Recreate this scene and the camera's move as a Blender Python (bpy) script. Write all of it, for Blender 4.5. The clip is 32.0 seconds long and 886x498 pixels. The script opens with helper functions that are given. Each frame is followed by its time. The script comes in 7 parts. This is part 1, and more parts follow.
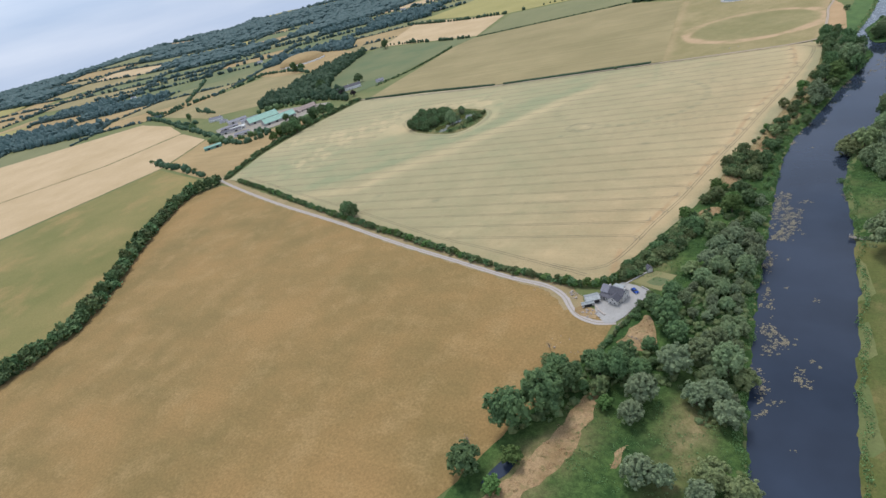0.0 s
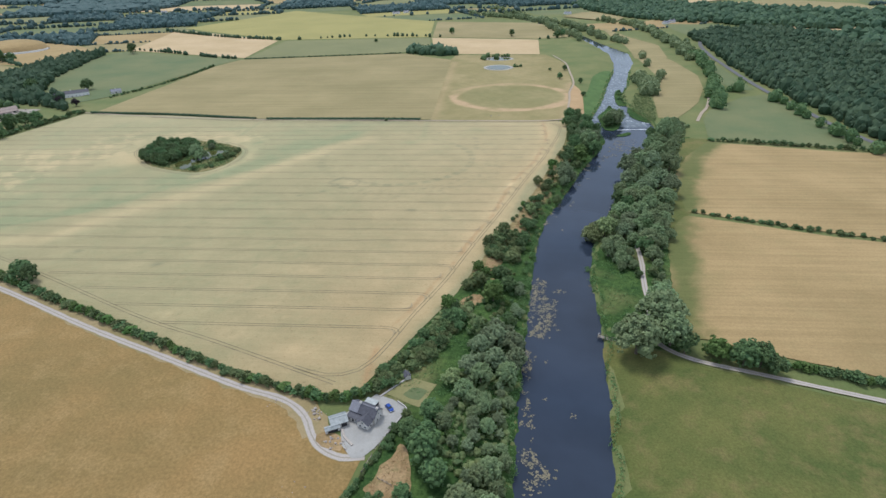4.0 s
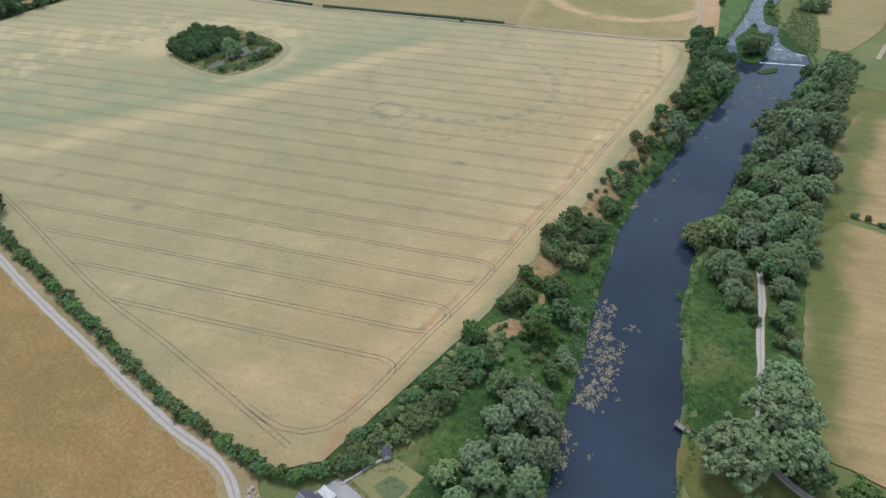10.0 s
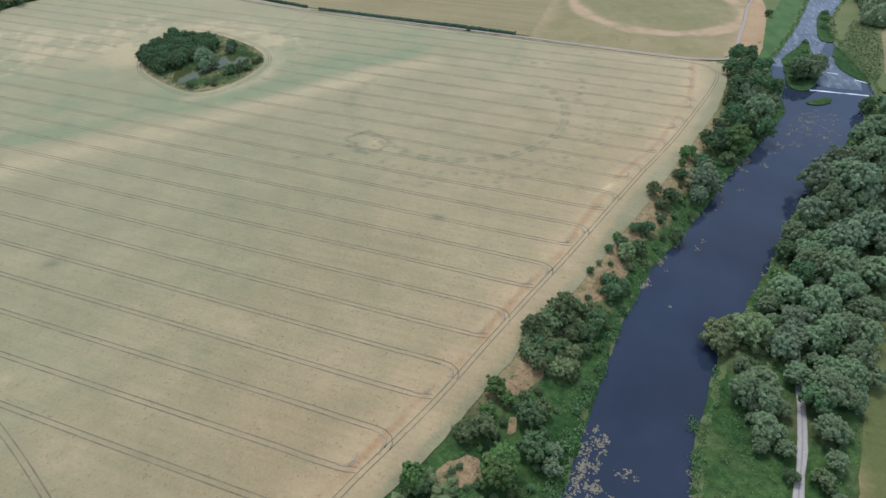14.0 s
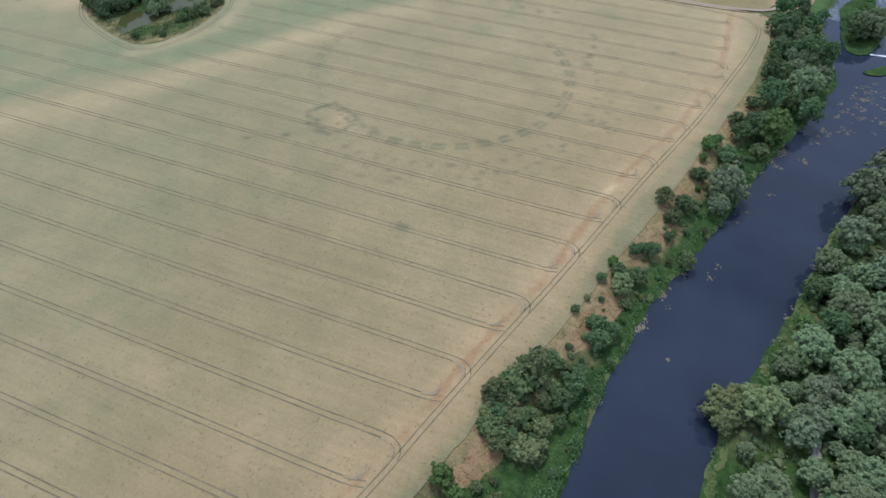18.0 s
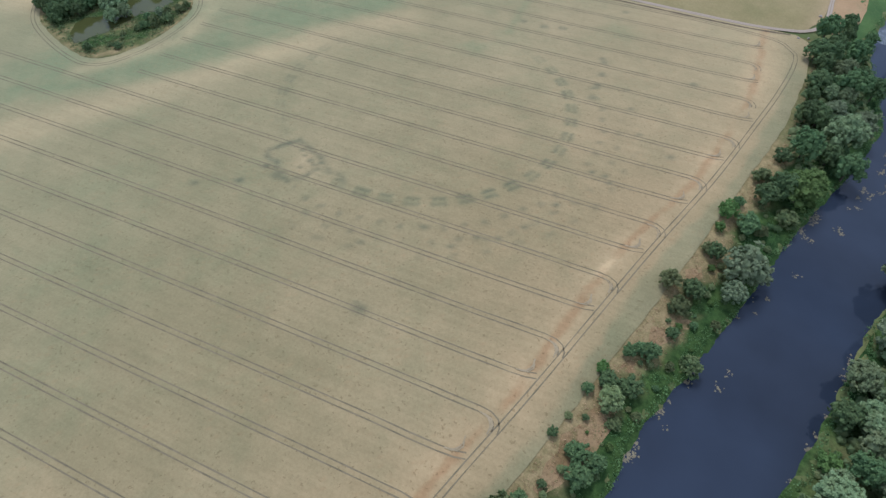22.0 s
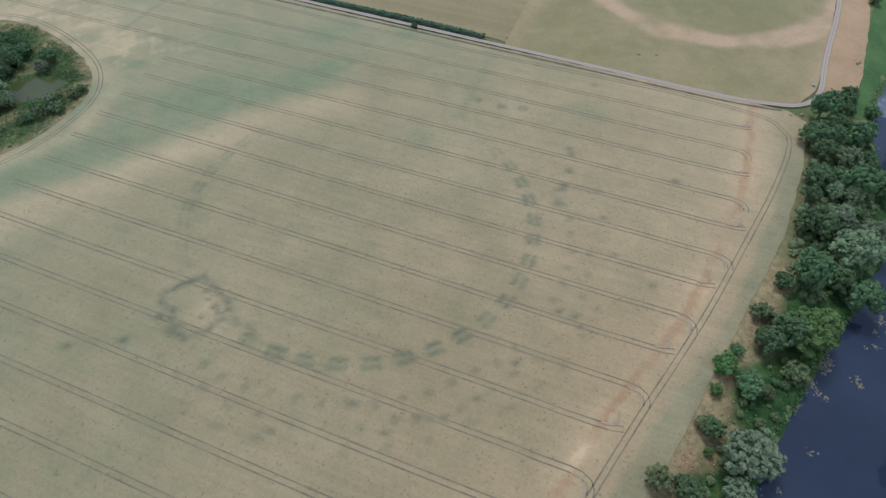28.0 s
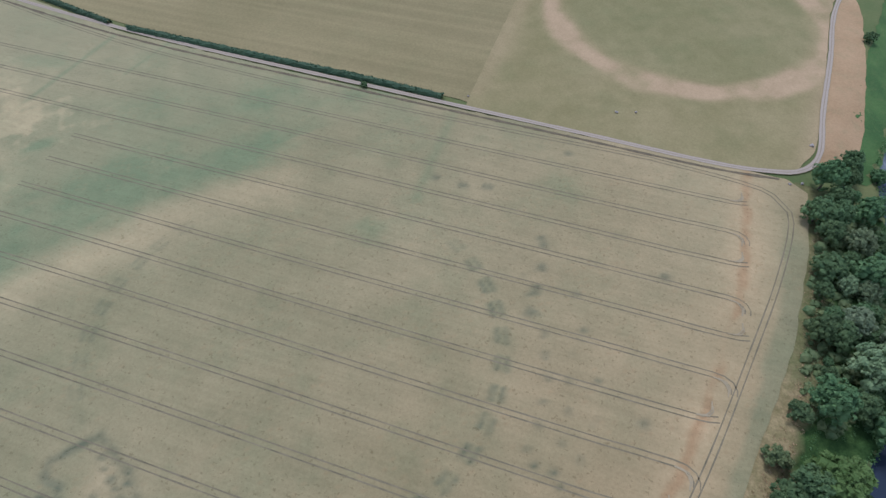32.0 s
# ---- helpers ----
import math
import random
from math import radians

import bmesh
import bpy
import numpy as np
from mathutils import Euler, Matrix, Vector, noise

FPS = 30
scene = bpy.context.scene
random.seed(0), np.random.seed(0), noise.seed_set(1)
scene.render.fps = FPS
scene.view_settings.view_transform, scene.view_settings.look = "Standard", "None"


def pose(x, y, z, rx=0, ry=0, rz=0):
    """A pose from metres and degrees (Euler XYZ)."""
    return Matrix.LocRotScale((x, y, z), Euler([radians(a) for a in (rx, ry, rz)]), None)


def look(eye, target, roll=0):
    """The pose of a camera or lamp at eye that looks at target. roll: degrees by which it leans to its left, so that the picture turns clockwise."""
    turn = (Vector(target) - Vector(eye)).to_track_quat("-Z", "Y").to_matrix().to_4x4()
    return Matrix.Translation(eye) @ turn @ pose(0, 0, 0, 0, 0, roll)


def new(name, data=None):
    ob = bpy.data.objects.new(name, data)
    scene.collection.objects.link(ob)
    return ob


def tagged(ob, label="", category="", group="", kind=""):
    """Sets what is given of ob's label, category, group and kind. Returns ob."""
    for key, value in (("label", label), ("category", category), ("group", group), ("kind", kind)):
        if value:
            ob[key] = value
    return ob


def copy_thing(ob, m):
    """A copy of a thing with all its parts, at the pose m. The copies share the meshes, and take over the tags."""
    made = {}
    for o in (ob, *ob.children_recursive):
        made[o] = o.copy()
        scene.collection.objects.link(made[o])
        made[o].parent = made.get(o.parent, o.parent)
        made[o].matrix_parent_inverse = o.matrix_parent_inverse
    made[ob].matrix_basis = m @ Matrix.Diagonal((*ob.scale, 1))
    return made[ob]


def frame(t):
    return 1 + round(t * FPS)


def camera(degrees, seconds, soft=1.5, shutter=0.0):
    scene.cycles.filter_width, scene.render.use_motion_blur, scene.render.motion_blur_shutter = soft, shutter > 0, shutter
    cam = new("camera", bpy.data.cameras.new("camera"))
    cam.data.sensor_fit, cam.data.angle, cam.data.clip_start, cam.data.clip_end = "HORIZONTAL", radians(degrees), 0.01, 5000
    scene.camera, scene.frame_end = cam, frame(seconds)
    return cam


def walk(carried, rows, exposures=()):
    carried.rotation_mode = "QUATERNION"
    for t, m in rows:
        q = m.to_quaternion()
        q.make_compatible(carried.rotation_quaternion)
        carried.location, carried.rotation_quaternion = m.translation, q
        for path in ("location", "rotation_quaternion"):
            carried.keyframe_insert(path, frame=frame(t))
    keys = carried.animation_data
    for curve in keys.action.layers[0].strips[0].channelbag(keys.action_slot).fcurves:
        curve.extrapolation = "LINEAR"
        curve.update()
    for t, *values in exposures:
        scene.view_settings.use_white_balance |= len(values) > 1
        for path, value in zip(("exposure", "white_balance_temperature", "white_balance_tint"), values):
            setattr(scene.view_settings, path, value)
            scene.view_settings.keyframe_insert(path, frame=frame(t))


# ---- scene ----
cam = camera(77.5, 32.0)
METRES, EYE, TILT, LEAN, TURN = 497.0, 172.2, 0.3, 1.0, 30.6
ROWS = [
    (0.0, 0.0, 0.0, 0.0, -6.88, -28.44, 12.87),
    (0.5, 0.0057, 0.0155, -0.0008, -9.19, -28.33, 4.79),
    (1.0, 0.012, 0.0314, -0.0022, -8.07, -28.32, 1.0),
    (1.5, 0.0191, 0.0476, -0.0032, -6.21, -28.28, -0.59),
    (2.0, 0.0262, 0.0625, -0.0036, -7.42, -28.24, 0.7),
    (2.5, 0.0347, 0.079, -0.0036, -15.5, -28.23, 16.68),
    (3.0, 0.044, 0.0936, -0.003, -24.73, -27.96, 10.38),
    (3.5, 0.0546, 0.1071, -0.0027, -26.8, -27.8, 2.66),
    (5.5, 0.0973, 0.1639, -0.0063, -23.81, -27.65, -3.25),
    (6.0, 0.1072, 0.1777, -0.0063, -21.0, -27.68, -6.37),
    (6.5, 0.117, 0.1926, -0.0063, -18.81, -27.74, -1.88),
    (7.0, 0.1263, 0.2068, -0.007, -18.33, -27.79, -0.63),
    (7.5, 0.1355, 0.221, -0.0078, -17.55, -28.96, -1.01),
    (8.0, 0.1455, 0.2351, -0.0084, -16.9, -32.16, -1.04),
    (8.5, 0.1561, 0.2492, -0.0085, -16.42, -34.13, -1.02),
    (9.0, 0.1664, 0.2638, -0.0086, -16.0, -34.44, -1.05),
    (9.5, 0.1771, 0.2786, -0.0079, -15.64, -35.01, -1.04),
    (10.0, 0.1875, 0.2933, -0.0073, -15.32, -39.46, -1.02),
    (10.5, 0.198, 0.3084, -0.007, -14.96, -40.62, -0.99),
    (11.0, 0.2087, 0.3236, -0.0069, -14.49, -40.68, -0.94),
    (11.5, 0.2195, 0.3385, -0.0061, -13.98, -40.69, -0.93),
    (12.0, 0.2306, 0.353, -0.0055, -13.43, -40.64, -0.89),
    (12.5, 0.2417, 0.3675, -0.0062, -12.89, -40.72, -0.94),
    (13.0, 0.2521, 0.3814, -0.0082, -12.47, -40.75, -0.97),
    (13.5, 0.2625, 0.395, -0.0096, -12.12, -40.82, -0.99),
    (14.0, 0.2727, 0.4087, -0.01, -11.82, -40.72, -0.97),
    (14.5, 0.2815, 0.4217, -0.0096, -11.61, -40.69, -1.01),
    (16.5, 0.3153, 0.4771, -0.0068, -10.31, -45.88, -0.89),
    (17.0, 0.3235, 0.4907, -0.0069, -9.91, -45.91, -0.9),
    (17.5, 0.3317, 0.5046, -0.0069, -9.63, -45.98, -0.91),
    (18.0, 0.3398, 0.5184, -0.0065, -9.44, -49.1, -0.86),
    (18.5, 0.348, 0.5322, -0.006, -9.07, -49.98, -0.82),
    (19.0, 0.3557, 0.5455, -0.0051, -8.6, -50.06, -0.86),
    (19.5, 0.3624, 0.5585, -0.0045, -8.27, -49.91, -0.8),
    (20.0, 0.3684, 0.5708, -0.0038, -7.89, -49.89, -0.81),
    (20.5, 0.3745, 0.5827, -0.0034, -7.49, -50.14, -0.9),
    (21.0, 0.3804, 0.5951, -0.0044, -7.32, -52.08, -0.92),
    (21.5, 0.3863, 0.608, -0.0045, -7.24, -52.13, -0.87),
    (22.0, 0.3917, 0.6208, -0.004, -7.06, -52.15, -0.9),
    (22.5, 0.3974, 0.6327, -0.0035, -6.81, -52.05, -0.9),
    (23.0, 0.4027, 0.6442, -0.0029, -6.71, -52.07, -0.95),
    (23.5, 0.4076, 0.6552, -0.0028, -6.62, -51.96, -0.87),
    (24.0, 0.4128, 0.6659, -0.0033, -6.28, -52.09, -0.94),
    (24.5, 0.4179, 0.6769, -0.0033, -6.02, -52.07, -1.02),
    (25.0, 0.4224, 0.6883, -0.0029, -6.25, -52.06, -1.11),
    (25.5, 0.4269, 0.6996, -0.0026, -6.83, -51.97, -1.13),
    (27.5, 0.4402, 0.7469, -0.0027, -9.33, -52.12, -1.11),
    (28.0, 0.4446, 0.7593, -0.0021, -9.72, -52.05, -1.12),
    (28.5, 0.4493, 0.7721, -0.0015, -10.18, -51.95, -1.04),
    (29.0, 0.454, 0.7846, -0.0014, -10.52, -51.91, -1.0),
    (29.5, 0.4588, 0.797, -0.002, -10.83, -51.91, -1.01),
    (30.0, 0.4641, 0.8098, -0.0028, -11.19, -51.88, -0.99),
    (30.5, 0.4697, 0.823, -0.0035, -11.52, -51.89, -1.02),
    (31.0, 0.4758, 0.8367, -0.0039, -11.84, -51.85, -1.02),
    (31.5, 0.4819, 0.8507, -0.0041, -12.17, -51.9, -1.05),
    (32.0, 0.4884, 0.8642, -0.0047, -12.43, -51.92, -0.99),
]
walk(cam, [(t, pose(0, 0, EYE, TILT, LEAN, TURN) @ pose(METRES * x, METRES * y, METRES * z, 90 + pitch, roll, yaw)) for t, x, y, z, yaw, pitch, roll in ROWS], exposures=[(0.0, 0.6, 6100, 13), (2.0, 0.62, 5950, 10), (6.0, 0.6, 6050, 10), (9.0, 0.55, 6000, 11), (14.0, 0.47, 5550, 13), (18.0, 0.39, 5600, 15), (23.0, 0.345, 5550, 15), (32.0, 0.235, 5350, 17)])

# ---- world, sun, exposure ----
world = bpy.data.worlds.new("world")
scene.world = world
world.use_nodes = True
wn, wl = world.node_tree.nodes, world.node_tree.links
wn.clear()
sky = wn.new("ShaderNodeTexSky")
sky.sky_type = "NISHITA"
sky.sun_disc = False
sky.sun_elevation, sky.sun_rotation = radians(52), radians(150)
sky.dust_density, sky.ozone_density = 3.0, 2.0
wco = wn.new("ShaderNodeTexCoord")
wmap = wn.new("ShaderNodeMapping")
wmap.inputs["Scale"].default_value = (1.0, 1.0, 7.0)
wnoise = wn.new("ShaderNodeTexNoise")
wnoise.inputs["Scale"].default_value, wnoise.inputs["Detail"].default_value = 2.2, 6
wramp = wn.new("ShaderNodeValToRGB")
wramp.color_ramp.elements[0].position, wramp.color_ramp.elements[0].color = 0.33, (3.7, 4.5, 5.7, 1)
wramp.color_ramp.elements[1].position, wramp.color_ramp.elements[1].color = 0.68, (5.6, 6.1, 6.8, 1)
wmix = wn.new("ShaderNodeMix")
wmix.data_type = "RGBA"
wmix.inputs[0].default_value = 0.8
wbg = wn.new("ShaderNodeBackground")
wbg.inputs["Strength"].default_value = 0.1
wout = wn.new("ShaderNodeOutputWorld")
wl.new(wco.outputs["Generated"], wmap.inputs["Vector"])
wl.new(wmap.outputs["Vector"], wnoise.inputs["Vector"])
wl.new(wnoise.outputs["Fac"], wramp.inputs["Fac"])
wl.new(sky.outputs["Color"], wmix.inputs[6])
wl.new(wramp.outputs["Color"], wmix.inputs[7])
wl.new(wmix.outputs[2], wbg.inputs["Color"])
wl.new(wbg.outputs["Background"], wout.inputs["Surface"])
sun = new("sun", bpy.data.lights.new("sun", "SUN"))
sun.data.energy, sun.data.angle, sun.data.color = 1.9, radians(18), (1.0, 0.95, 0.88)
sun.matrix_world = look((-120, 180, 400), (0, 0, 0))


# ---- materials ----
def node_mat(name, rough=0.9, metal=0.0, spec=0.3):
    m = bpy.data.materials.new(name)
    m.use_nodes = True
    b = m.node_tree.nodes["Principled BSDF"]
    b.inputs["Roughness"].default_value, b.inputs["Metallic"].default_value = rough, metal
    b.inputs["Specular IOR Level"].default_value = spec
    return m, m.node_tree.nodes, m.node_tree.links, b


def noise_of(n, l, scale, detail=4, rough=0.55, stretch=None, turn=0.0):
    co = n.new("ShaderNodeTexCoord")
    t = n.new("ShaderNodeTexNoise")
    t.inputs["Scale"].default_value, t.inputs["Detail"].default_value, t.inputs["Roughness"].default_value = scale, detail, rough
    if stretch:
        mp = n.new("ShaderNodeMapping")
        mp.inputs["Scale"].default_value = stretch
        mp.inputs["Rotation"].default_value = (0, 0, turn)
        l.new(co.outputs["Object"], mp.inputs["Vector"])
        l.new(mp.outputs["Vector"], t.inputs["Vector"])
    else:
        l.new(co.outputs["Object"], t.inputs["Vector"])
    return t.outputs["Fac"]


def ramp_of(n, l, fac, lo, hi, c0, c1):
    r = n.new("ShaderNodeValToRGB")
    r.color_ramp.elements[0].position, r.color_ramp.elements[0].color = lo, (*c0, 1)
    r.color_ramp.elements[1].position, r.color_ramp.elements[1].color = hi, (*c1, 1)
    l.new(fac, r.inputs["Fac"])
    return r.outputs["Color"]


def mix_of(n, l, fac, a, b, mode="MIX"):
    x = n.new("ShaderNodeMix")
    x.data_type, x.blend_type = "RGBA", mode
    if isinstance(fac, float):
        x.inputs[0].default_value = fac
    else:
        l.new(fac, x.inputs[0])
    for i, v in ((6, a), (7, b)):
        if isinstance(v, tuple):
            x.inputs[i].default_value = (*v, 1)
        else:
            l.new(v, x.inputs[i])
    return x.outputs[2]


def bump_of(n, l, b, fac, strength, distance):
    u = n.new("ShaderNodeBump")
    u.inputs["Strength"].default_value, u.inputs["Distance"].default_value = strength, distance
    l.new(fac, u.inputs["Height"])
    l.new(u.outputs["Normal"], b.inputs["Normal"])


def attr_of(n, name):
    a = n.new("ShaderNodeAttribute")
    a.attribute_name = name
    return a.outputs["Fac"]


def fuzz(b, weight, tint):
    """The soft sheen of ears and grass blades seen across the field."""
    b.inputs["Sheen Weight"].default_value, b.inputs["Sheen Roughness"].default_value = weight, 0.55
    b.inputs["Sheen Tint"].default_value = (*tint, 1)


def earth(name, c_lo, c_hi, c_spot, big=0.012, mid=0.08, fine=1.3, spot=0.35, stripe=None, fine_amt=0.3, edge=None):
    """Grass, stubble or soil: broad drifts, mid patches and fine speckle; stripe = (angle, spacing, amount)."""
    m, n, l, b = node_mat(name, 0.95, 0, 0.1)
    drift = ramp_of(n, l, noise_of(n, l, big, 5, 0.6), 0.36, 0.64, c_lo, c_hi)
    patch_f = noise_of(n, l, mid, 5, 0.65)
    mask = n.new("ShaderNodeMapRange")
    mask.inputs["From Min"].default_value, mask.inputs["From Max"].default_value = 0.5, 0.72
    mask.inputs["To Max"].default_value = spot
    l.new(patch_f, mask.inputs["Value"])
    c = mix_of(n, l, mask.outputs["Result"], drift, c_spot)
    if edge:
        c = mix_of(n, l, attr_of(n, "edge"), c, edge)
    ff = noise_of(n, l, fine, 3, 0.7)
    c = mix_of(n, l, fine_amt, c, ramp_of(n, l, ff, 0.3, 0.72, (0.25, 0.25, 0.25), (1.0, 1.0, 1.0)), "MULTIPLY")
    if stripe:
        sf = noise_of(n, l, 1.0 / stripe[1], 2, 0.5, (0.03, 1.0, 1.0), stripe[0])
        c = mix_of(n, l, stripe[2], c, ramp_of(n, l, sf, 0.35, 0.65, (0.45, 0.43, 0.4), (1.15, 1.15, 1.12)), "MULTIPLY")
    l.new(c, b.inputs["Base Color"])
    bump_of(n, l, b, ff, 0.35, 0.15)
    fuzz(b, 0.13, (0.9, 0.8, 0.45))
    return m


def leafy(name, dark, light, tip, rough=0.7, hue=0.0):
    m, n, l, b = node_mat(name, rough, 0, 0.2)
    geo = n.new("ShaderNodeNewGeometry")
    oi = n.new("ShaderNodeObjectInfo")
    c = ramp_of(n, l, geo.outputs["Random Per Island"], 0.05, 0.95, dark, light)
    c = mix_of(n, l, noise_of(n, l, 0.5, 3), c, ramp_of(n, l, noise_of(n, l, 0.23, 4), 0.35, 0.7, dark, tip))
    v = n.new("ShaderNodeMapRange")
    v.inputs["To Min"].default_value, v.inputs["To Max"].default_value = 1.08, 1.66
    l.new(oi.outputs["Random"], v.inputs["Value"])
    h = n.new("ShaderNodeHueSaturation")
    h.inputs["Saturation"].default_value = 0.92
    l.new(v.outputs["Result"], h.inputs["Value"])
    hv = n.new("ShaderNodeMapRange")
    hv.inputs["To Min"].default_value, hv.inputs["To Max"].default_value = 0.479 + hue, 0.512 + hue
    l.new(oi.outputs["Random"], hv.inputs["Value"])
    l.new(hv.outputs["Result"], h.inputs["Hue"])
    l.new(c, h.inputs["Color"])
    l.new(h.outputs["Color"], b.inputs["Base Color"])
    # thin leaves pass some of the light on
    thin = n.new("ShaderNodeBsdfTranslucent")
    l.new(h.outputs["Color"], thin.inputs["Color"])
    both = n.new("ShaderNodeMixShader")
    both.inputs[0].default_value = 0.22
    l.new(b.outputs["BSDF"], both.inputs[1])
    l.new(thin.outputs["BSDF"], both.inputs[2])
    l.new(both.outputs["Shader"], n["Material Output"].inputs["Surface"])
    return m


def plain(name, c0, c1, scale=2.0, rough=0.8, metal=0.0, bump=0.0, spec=0.3):
    m, n, l, b = node_mat(name, rough, metal, spec)
    f = noise_of(n, l, scale, 5, 0.65)
    c = ramp_of(n, l, f, 0.3, 0.7, c0, c1)
    c = mix_of(n, l, 0.35, c, ramp_of(n, l, noise_of(n, l, scale * 6, 3), 0.3, 0.7, (0.6, 0.6, 0.6), (1, 1, 1)), "MULTIPLY")
    l.new(c, b.inputs["Base Color"])
    if bump:
        bump_of(n, l, b, f, bump, 0.05)
    return m


def wheat_material():
    m, n, l, b = node_mat("ripening_wheat", 0.95, 0, 0.1)
    base = ramp_of(n, l, noise_of(n, l, 0.011, 5, 0.6), 0.38, 0.62, (0.262, 0.222, 0.117), (0.318, 0.262, 0.143))
    base = mix_of(n, l, attr_of(n, "green"), base, (0.15, 0.196, 0.098))
    base = mix_of(n, l, attr_of(n, "pale"), base, (0.57, 0.42, 0.235))
    base = mix_of(n, l, attr_of(n, "rust"), base, (0.345, 0.212, 0.105))
    base = mix_of(n, l, attr_of(n, "pit"), base, (0.098, 0.112, 0.07))
    f2 = noise_of(n, l, 0.055, 6, 0.7)
    base = mix_of(n, l, 0.55, base, ramp_of(n, l, f2, 0.33, 0.68, (0.72, 0.77, 0.72), (1.1, 1.07, 1.04)), "MULTIPLY")
    # drill rows run east to west
    rows = noise_of(n, l, 0.55, 3, 0.6, (0.05, 1.0, 1.0))
    base = mix_of(n, l, 0.35, base, ramp_of(n, l, rows, 0.35, 0.65, (0.78, 0.78, 0.76), (1.05, 1.05, 1.05)), "MULTIPLY")
    fine = noise_of(n, l, 1.1, 4, 0.75)
    base = mix_of(n, l, 0.33, base, ramp_of(n, l, fine, 0.3, 0.62, (0.5, 0.47, 0.42), (1.04, 1.04, 1.04)), "MULTIPLY")
    # lone dark tufts
    base = mix_of(n, l, 0.5, base, ramp_of(n, l, noise_of(n, l, 0.85, 2, 0.5), 0.31, 0.35, (0.5, 0.46, 0.4), (1, 1, 1)), "MULTIPLY")
    l.new(base, b.inputs["Base Color"])
    bump_of(n, l, b, fine, 0.5, 0.25)
    fuzz(b, 0.62, (0.95, 0.8, 0.48))
    return m


def gravel_material(name, c0, c1, middle, verge):
    """A track: two worn wheel paths, a greener middle and ragged verges, by the place across it."""
    m, n, l, b = node_mat(name, 0.95, 0, 0.15)
    f = noise_of(n, l, 1.6, 5, 0.7)
    c = ramp_of(n, l, f, 0.3, 0.7, c0, c1)
    u = n.new("ShaderNodeMath")
    u.operation = "ABSOLUTE"
    l.new(attr_of(n, "across"), u.inputs[0])
    wob = n.new("ShaderNodeMath")
    wob.operation = "MULTIPLY_ADD"
    l.new(noise_of(n, l, 0.6, 4, 0.7), wob.inputs[0])
    wob.inputs[1].default_value = 0.3
    l.new(u.outputs[0], wob.inputs[2])
    r = n.new("ShaderNodeValToRGB")
    e = r.color_ramp.elements
    e[0].position, e[0].color = 0.22, (0.75, 0.75, 0.75, 1)
    e[1].position, e[1].color = 0.36, (0, 0, 0, 1)
    l.new(wob.outputs[0], r.inputs["Fac"])
    c = mix_of(n, l, r.outputs["Color"], c, middle)
    r2 = n.new("ShaderNodeMapRange")
    r2.inputs["From Min"].default_value, r2.inputs["From Max"].default_value = 0.92, 1.12
    l.new(wob.outputs[0], r2.inputs["Value"])
    c = mix_of(n, l, r2.outputs["Result"], c, verge)
    l.new(c, b.inputs["Base Color"])
    bump_of(n, l, b, f, 0.4, 0.05)
    return m


def water_material(name, base, wave, rough=0.06, turn=0.4, spec=0.5):
    m, n, l, b = node_mat(name, rough, 0, spec)
    b.inputs["IOR"].default_value = 1.33
    c = ramp_of(n, l, noise_of(n, l, 0.02, 4), 0.35, 0.65, base, tuple(v * 1.5 for v in base))
    l.new(c, b.inputs["Base Color"])
    bump_of(n, l, b, noise_of(n, l, 0.7, 3, 0.6, (1.0, 0.5, 1.0), turn), wave, 0.12)
    return m


M = {}
M["meadow"] = earth("meadow_grass", (0.078, 0.104, 0.028), (0.14, 0.142, 0.043), (0.21, 0.165, 0.068), 0.03, 0.07, 1.1, 0.75, None, 0.5)
M["lush"] = earth("lush_bank_grass", (0.045, 0.112, 0.032), (0.08, 0.16, 0.045), (0.16, 0.19, 0.07), 0.05, 0.3, 1.4, 0.3, None, 0.5)
M["ground"] = earth("rough_pasture", (0.1, 0.135, 0.046), (0.165, 0.17, 0.066), (0.085, 0.13, 0.042), 0.02, 0.05, 0.8)
M["brown"] = earth("dry_brown_pasture", (0.222, 0.158, 0.06), (0.318, 0.2, 0.078), (0.36, 0.246, 0.108), 0.017, 0.05, 0.8, 0.65, (1.2, 9.0, 0.07), 0.5)
M["olive"] = earth("olive_pasture", (0.235, 0.195, 0.092), (0.31, 0.25, 0.125), (0.24, 0.21, 0.1), 0.008, 0.05, 0.8, 0.5, (0.0, 6.0, 0.2))
M["mixed"] = earth("mixed_dry_pasture", (0.15, 0.15, 0.045), (0.235, 0.195, 0.07), (0.33, 0.22, 0.09), 0.007, 0.018, 0.8, 0.8, None, 0.4)
M["stubble"] = earth("pale_stubble", (0.296, 0.21, 0.098), (0.385, 0.272, 0.132), (0.29, 0.235, 0.11), 0.012, 0.06, 0.9, 0.3, (0.35, 3.0, 0.22), 0.3, (0.115, 0.13, 0.043))
M["straw"] = earth("cut_straw_field", (0.43, 0.315, 0.175), (0.5, 0.37, 0.22), (0.4, 0.29, 0.15), 0.012, 0.05, 0.6, 0.3)
M["yellowgreen"] = earth("yellow_green_crop", (0.27, 0.245, 0.085), (0.32, 0.28, 0.1), (0.25, 0.235, 0.09), 0.008, 0.03, 0.6)
M["pasture"] = earth("green_pasture", (0.095, 0.134, 0.062), (0.15, 0.163, 0.076), (0.072, 0.123, 0.055), 0.01, 0.05, 0.8)
M["dusky"] = earth("dusky_green_crop", (0.15, 0.16, 0.075), (0.19, 0.19, 0.09), (0.13, 0.15, 0.06), 0.008, 0.05, 0.8)
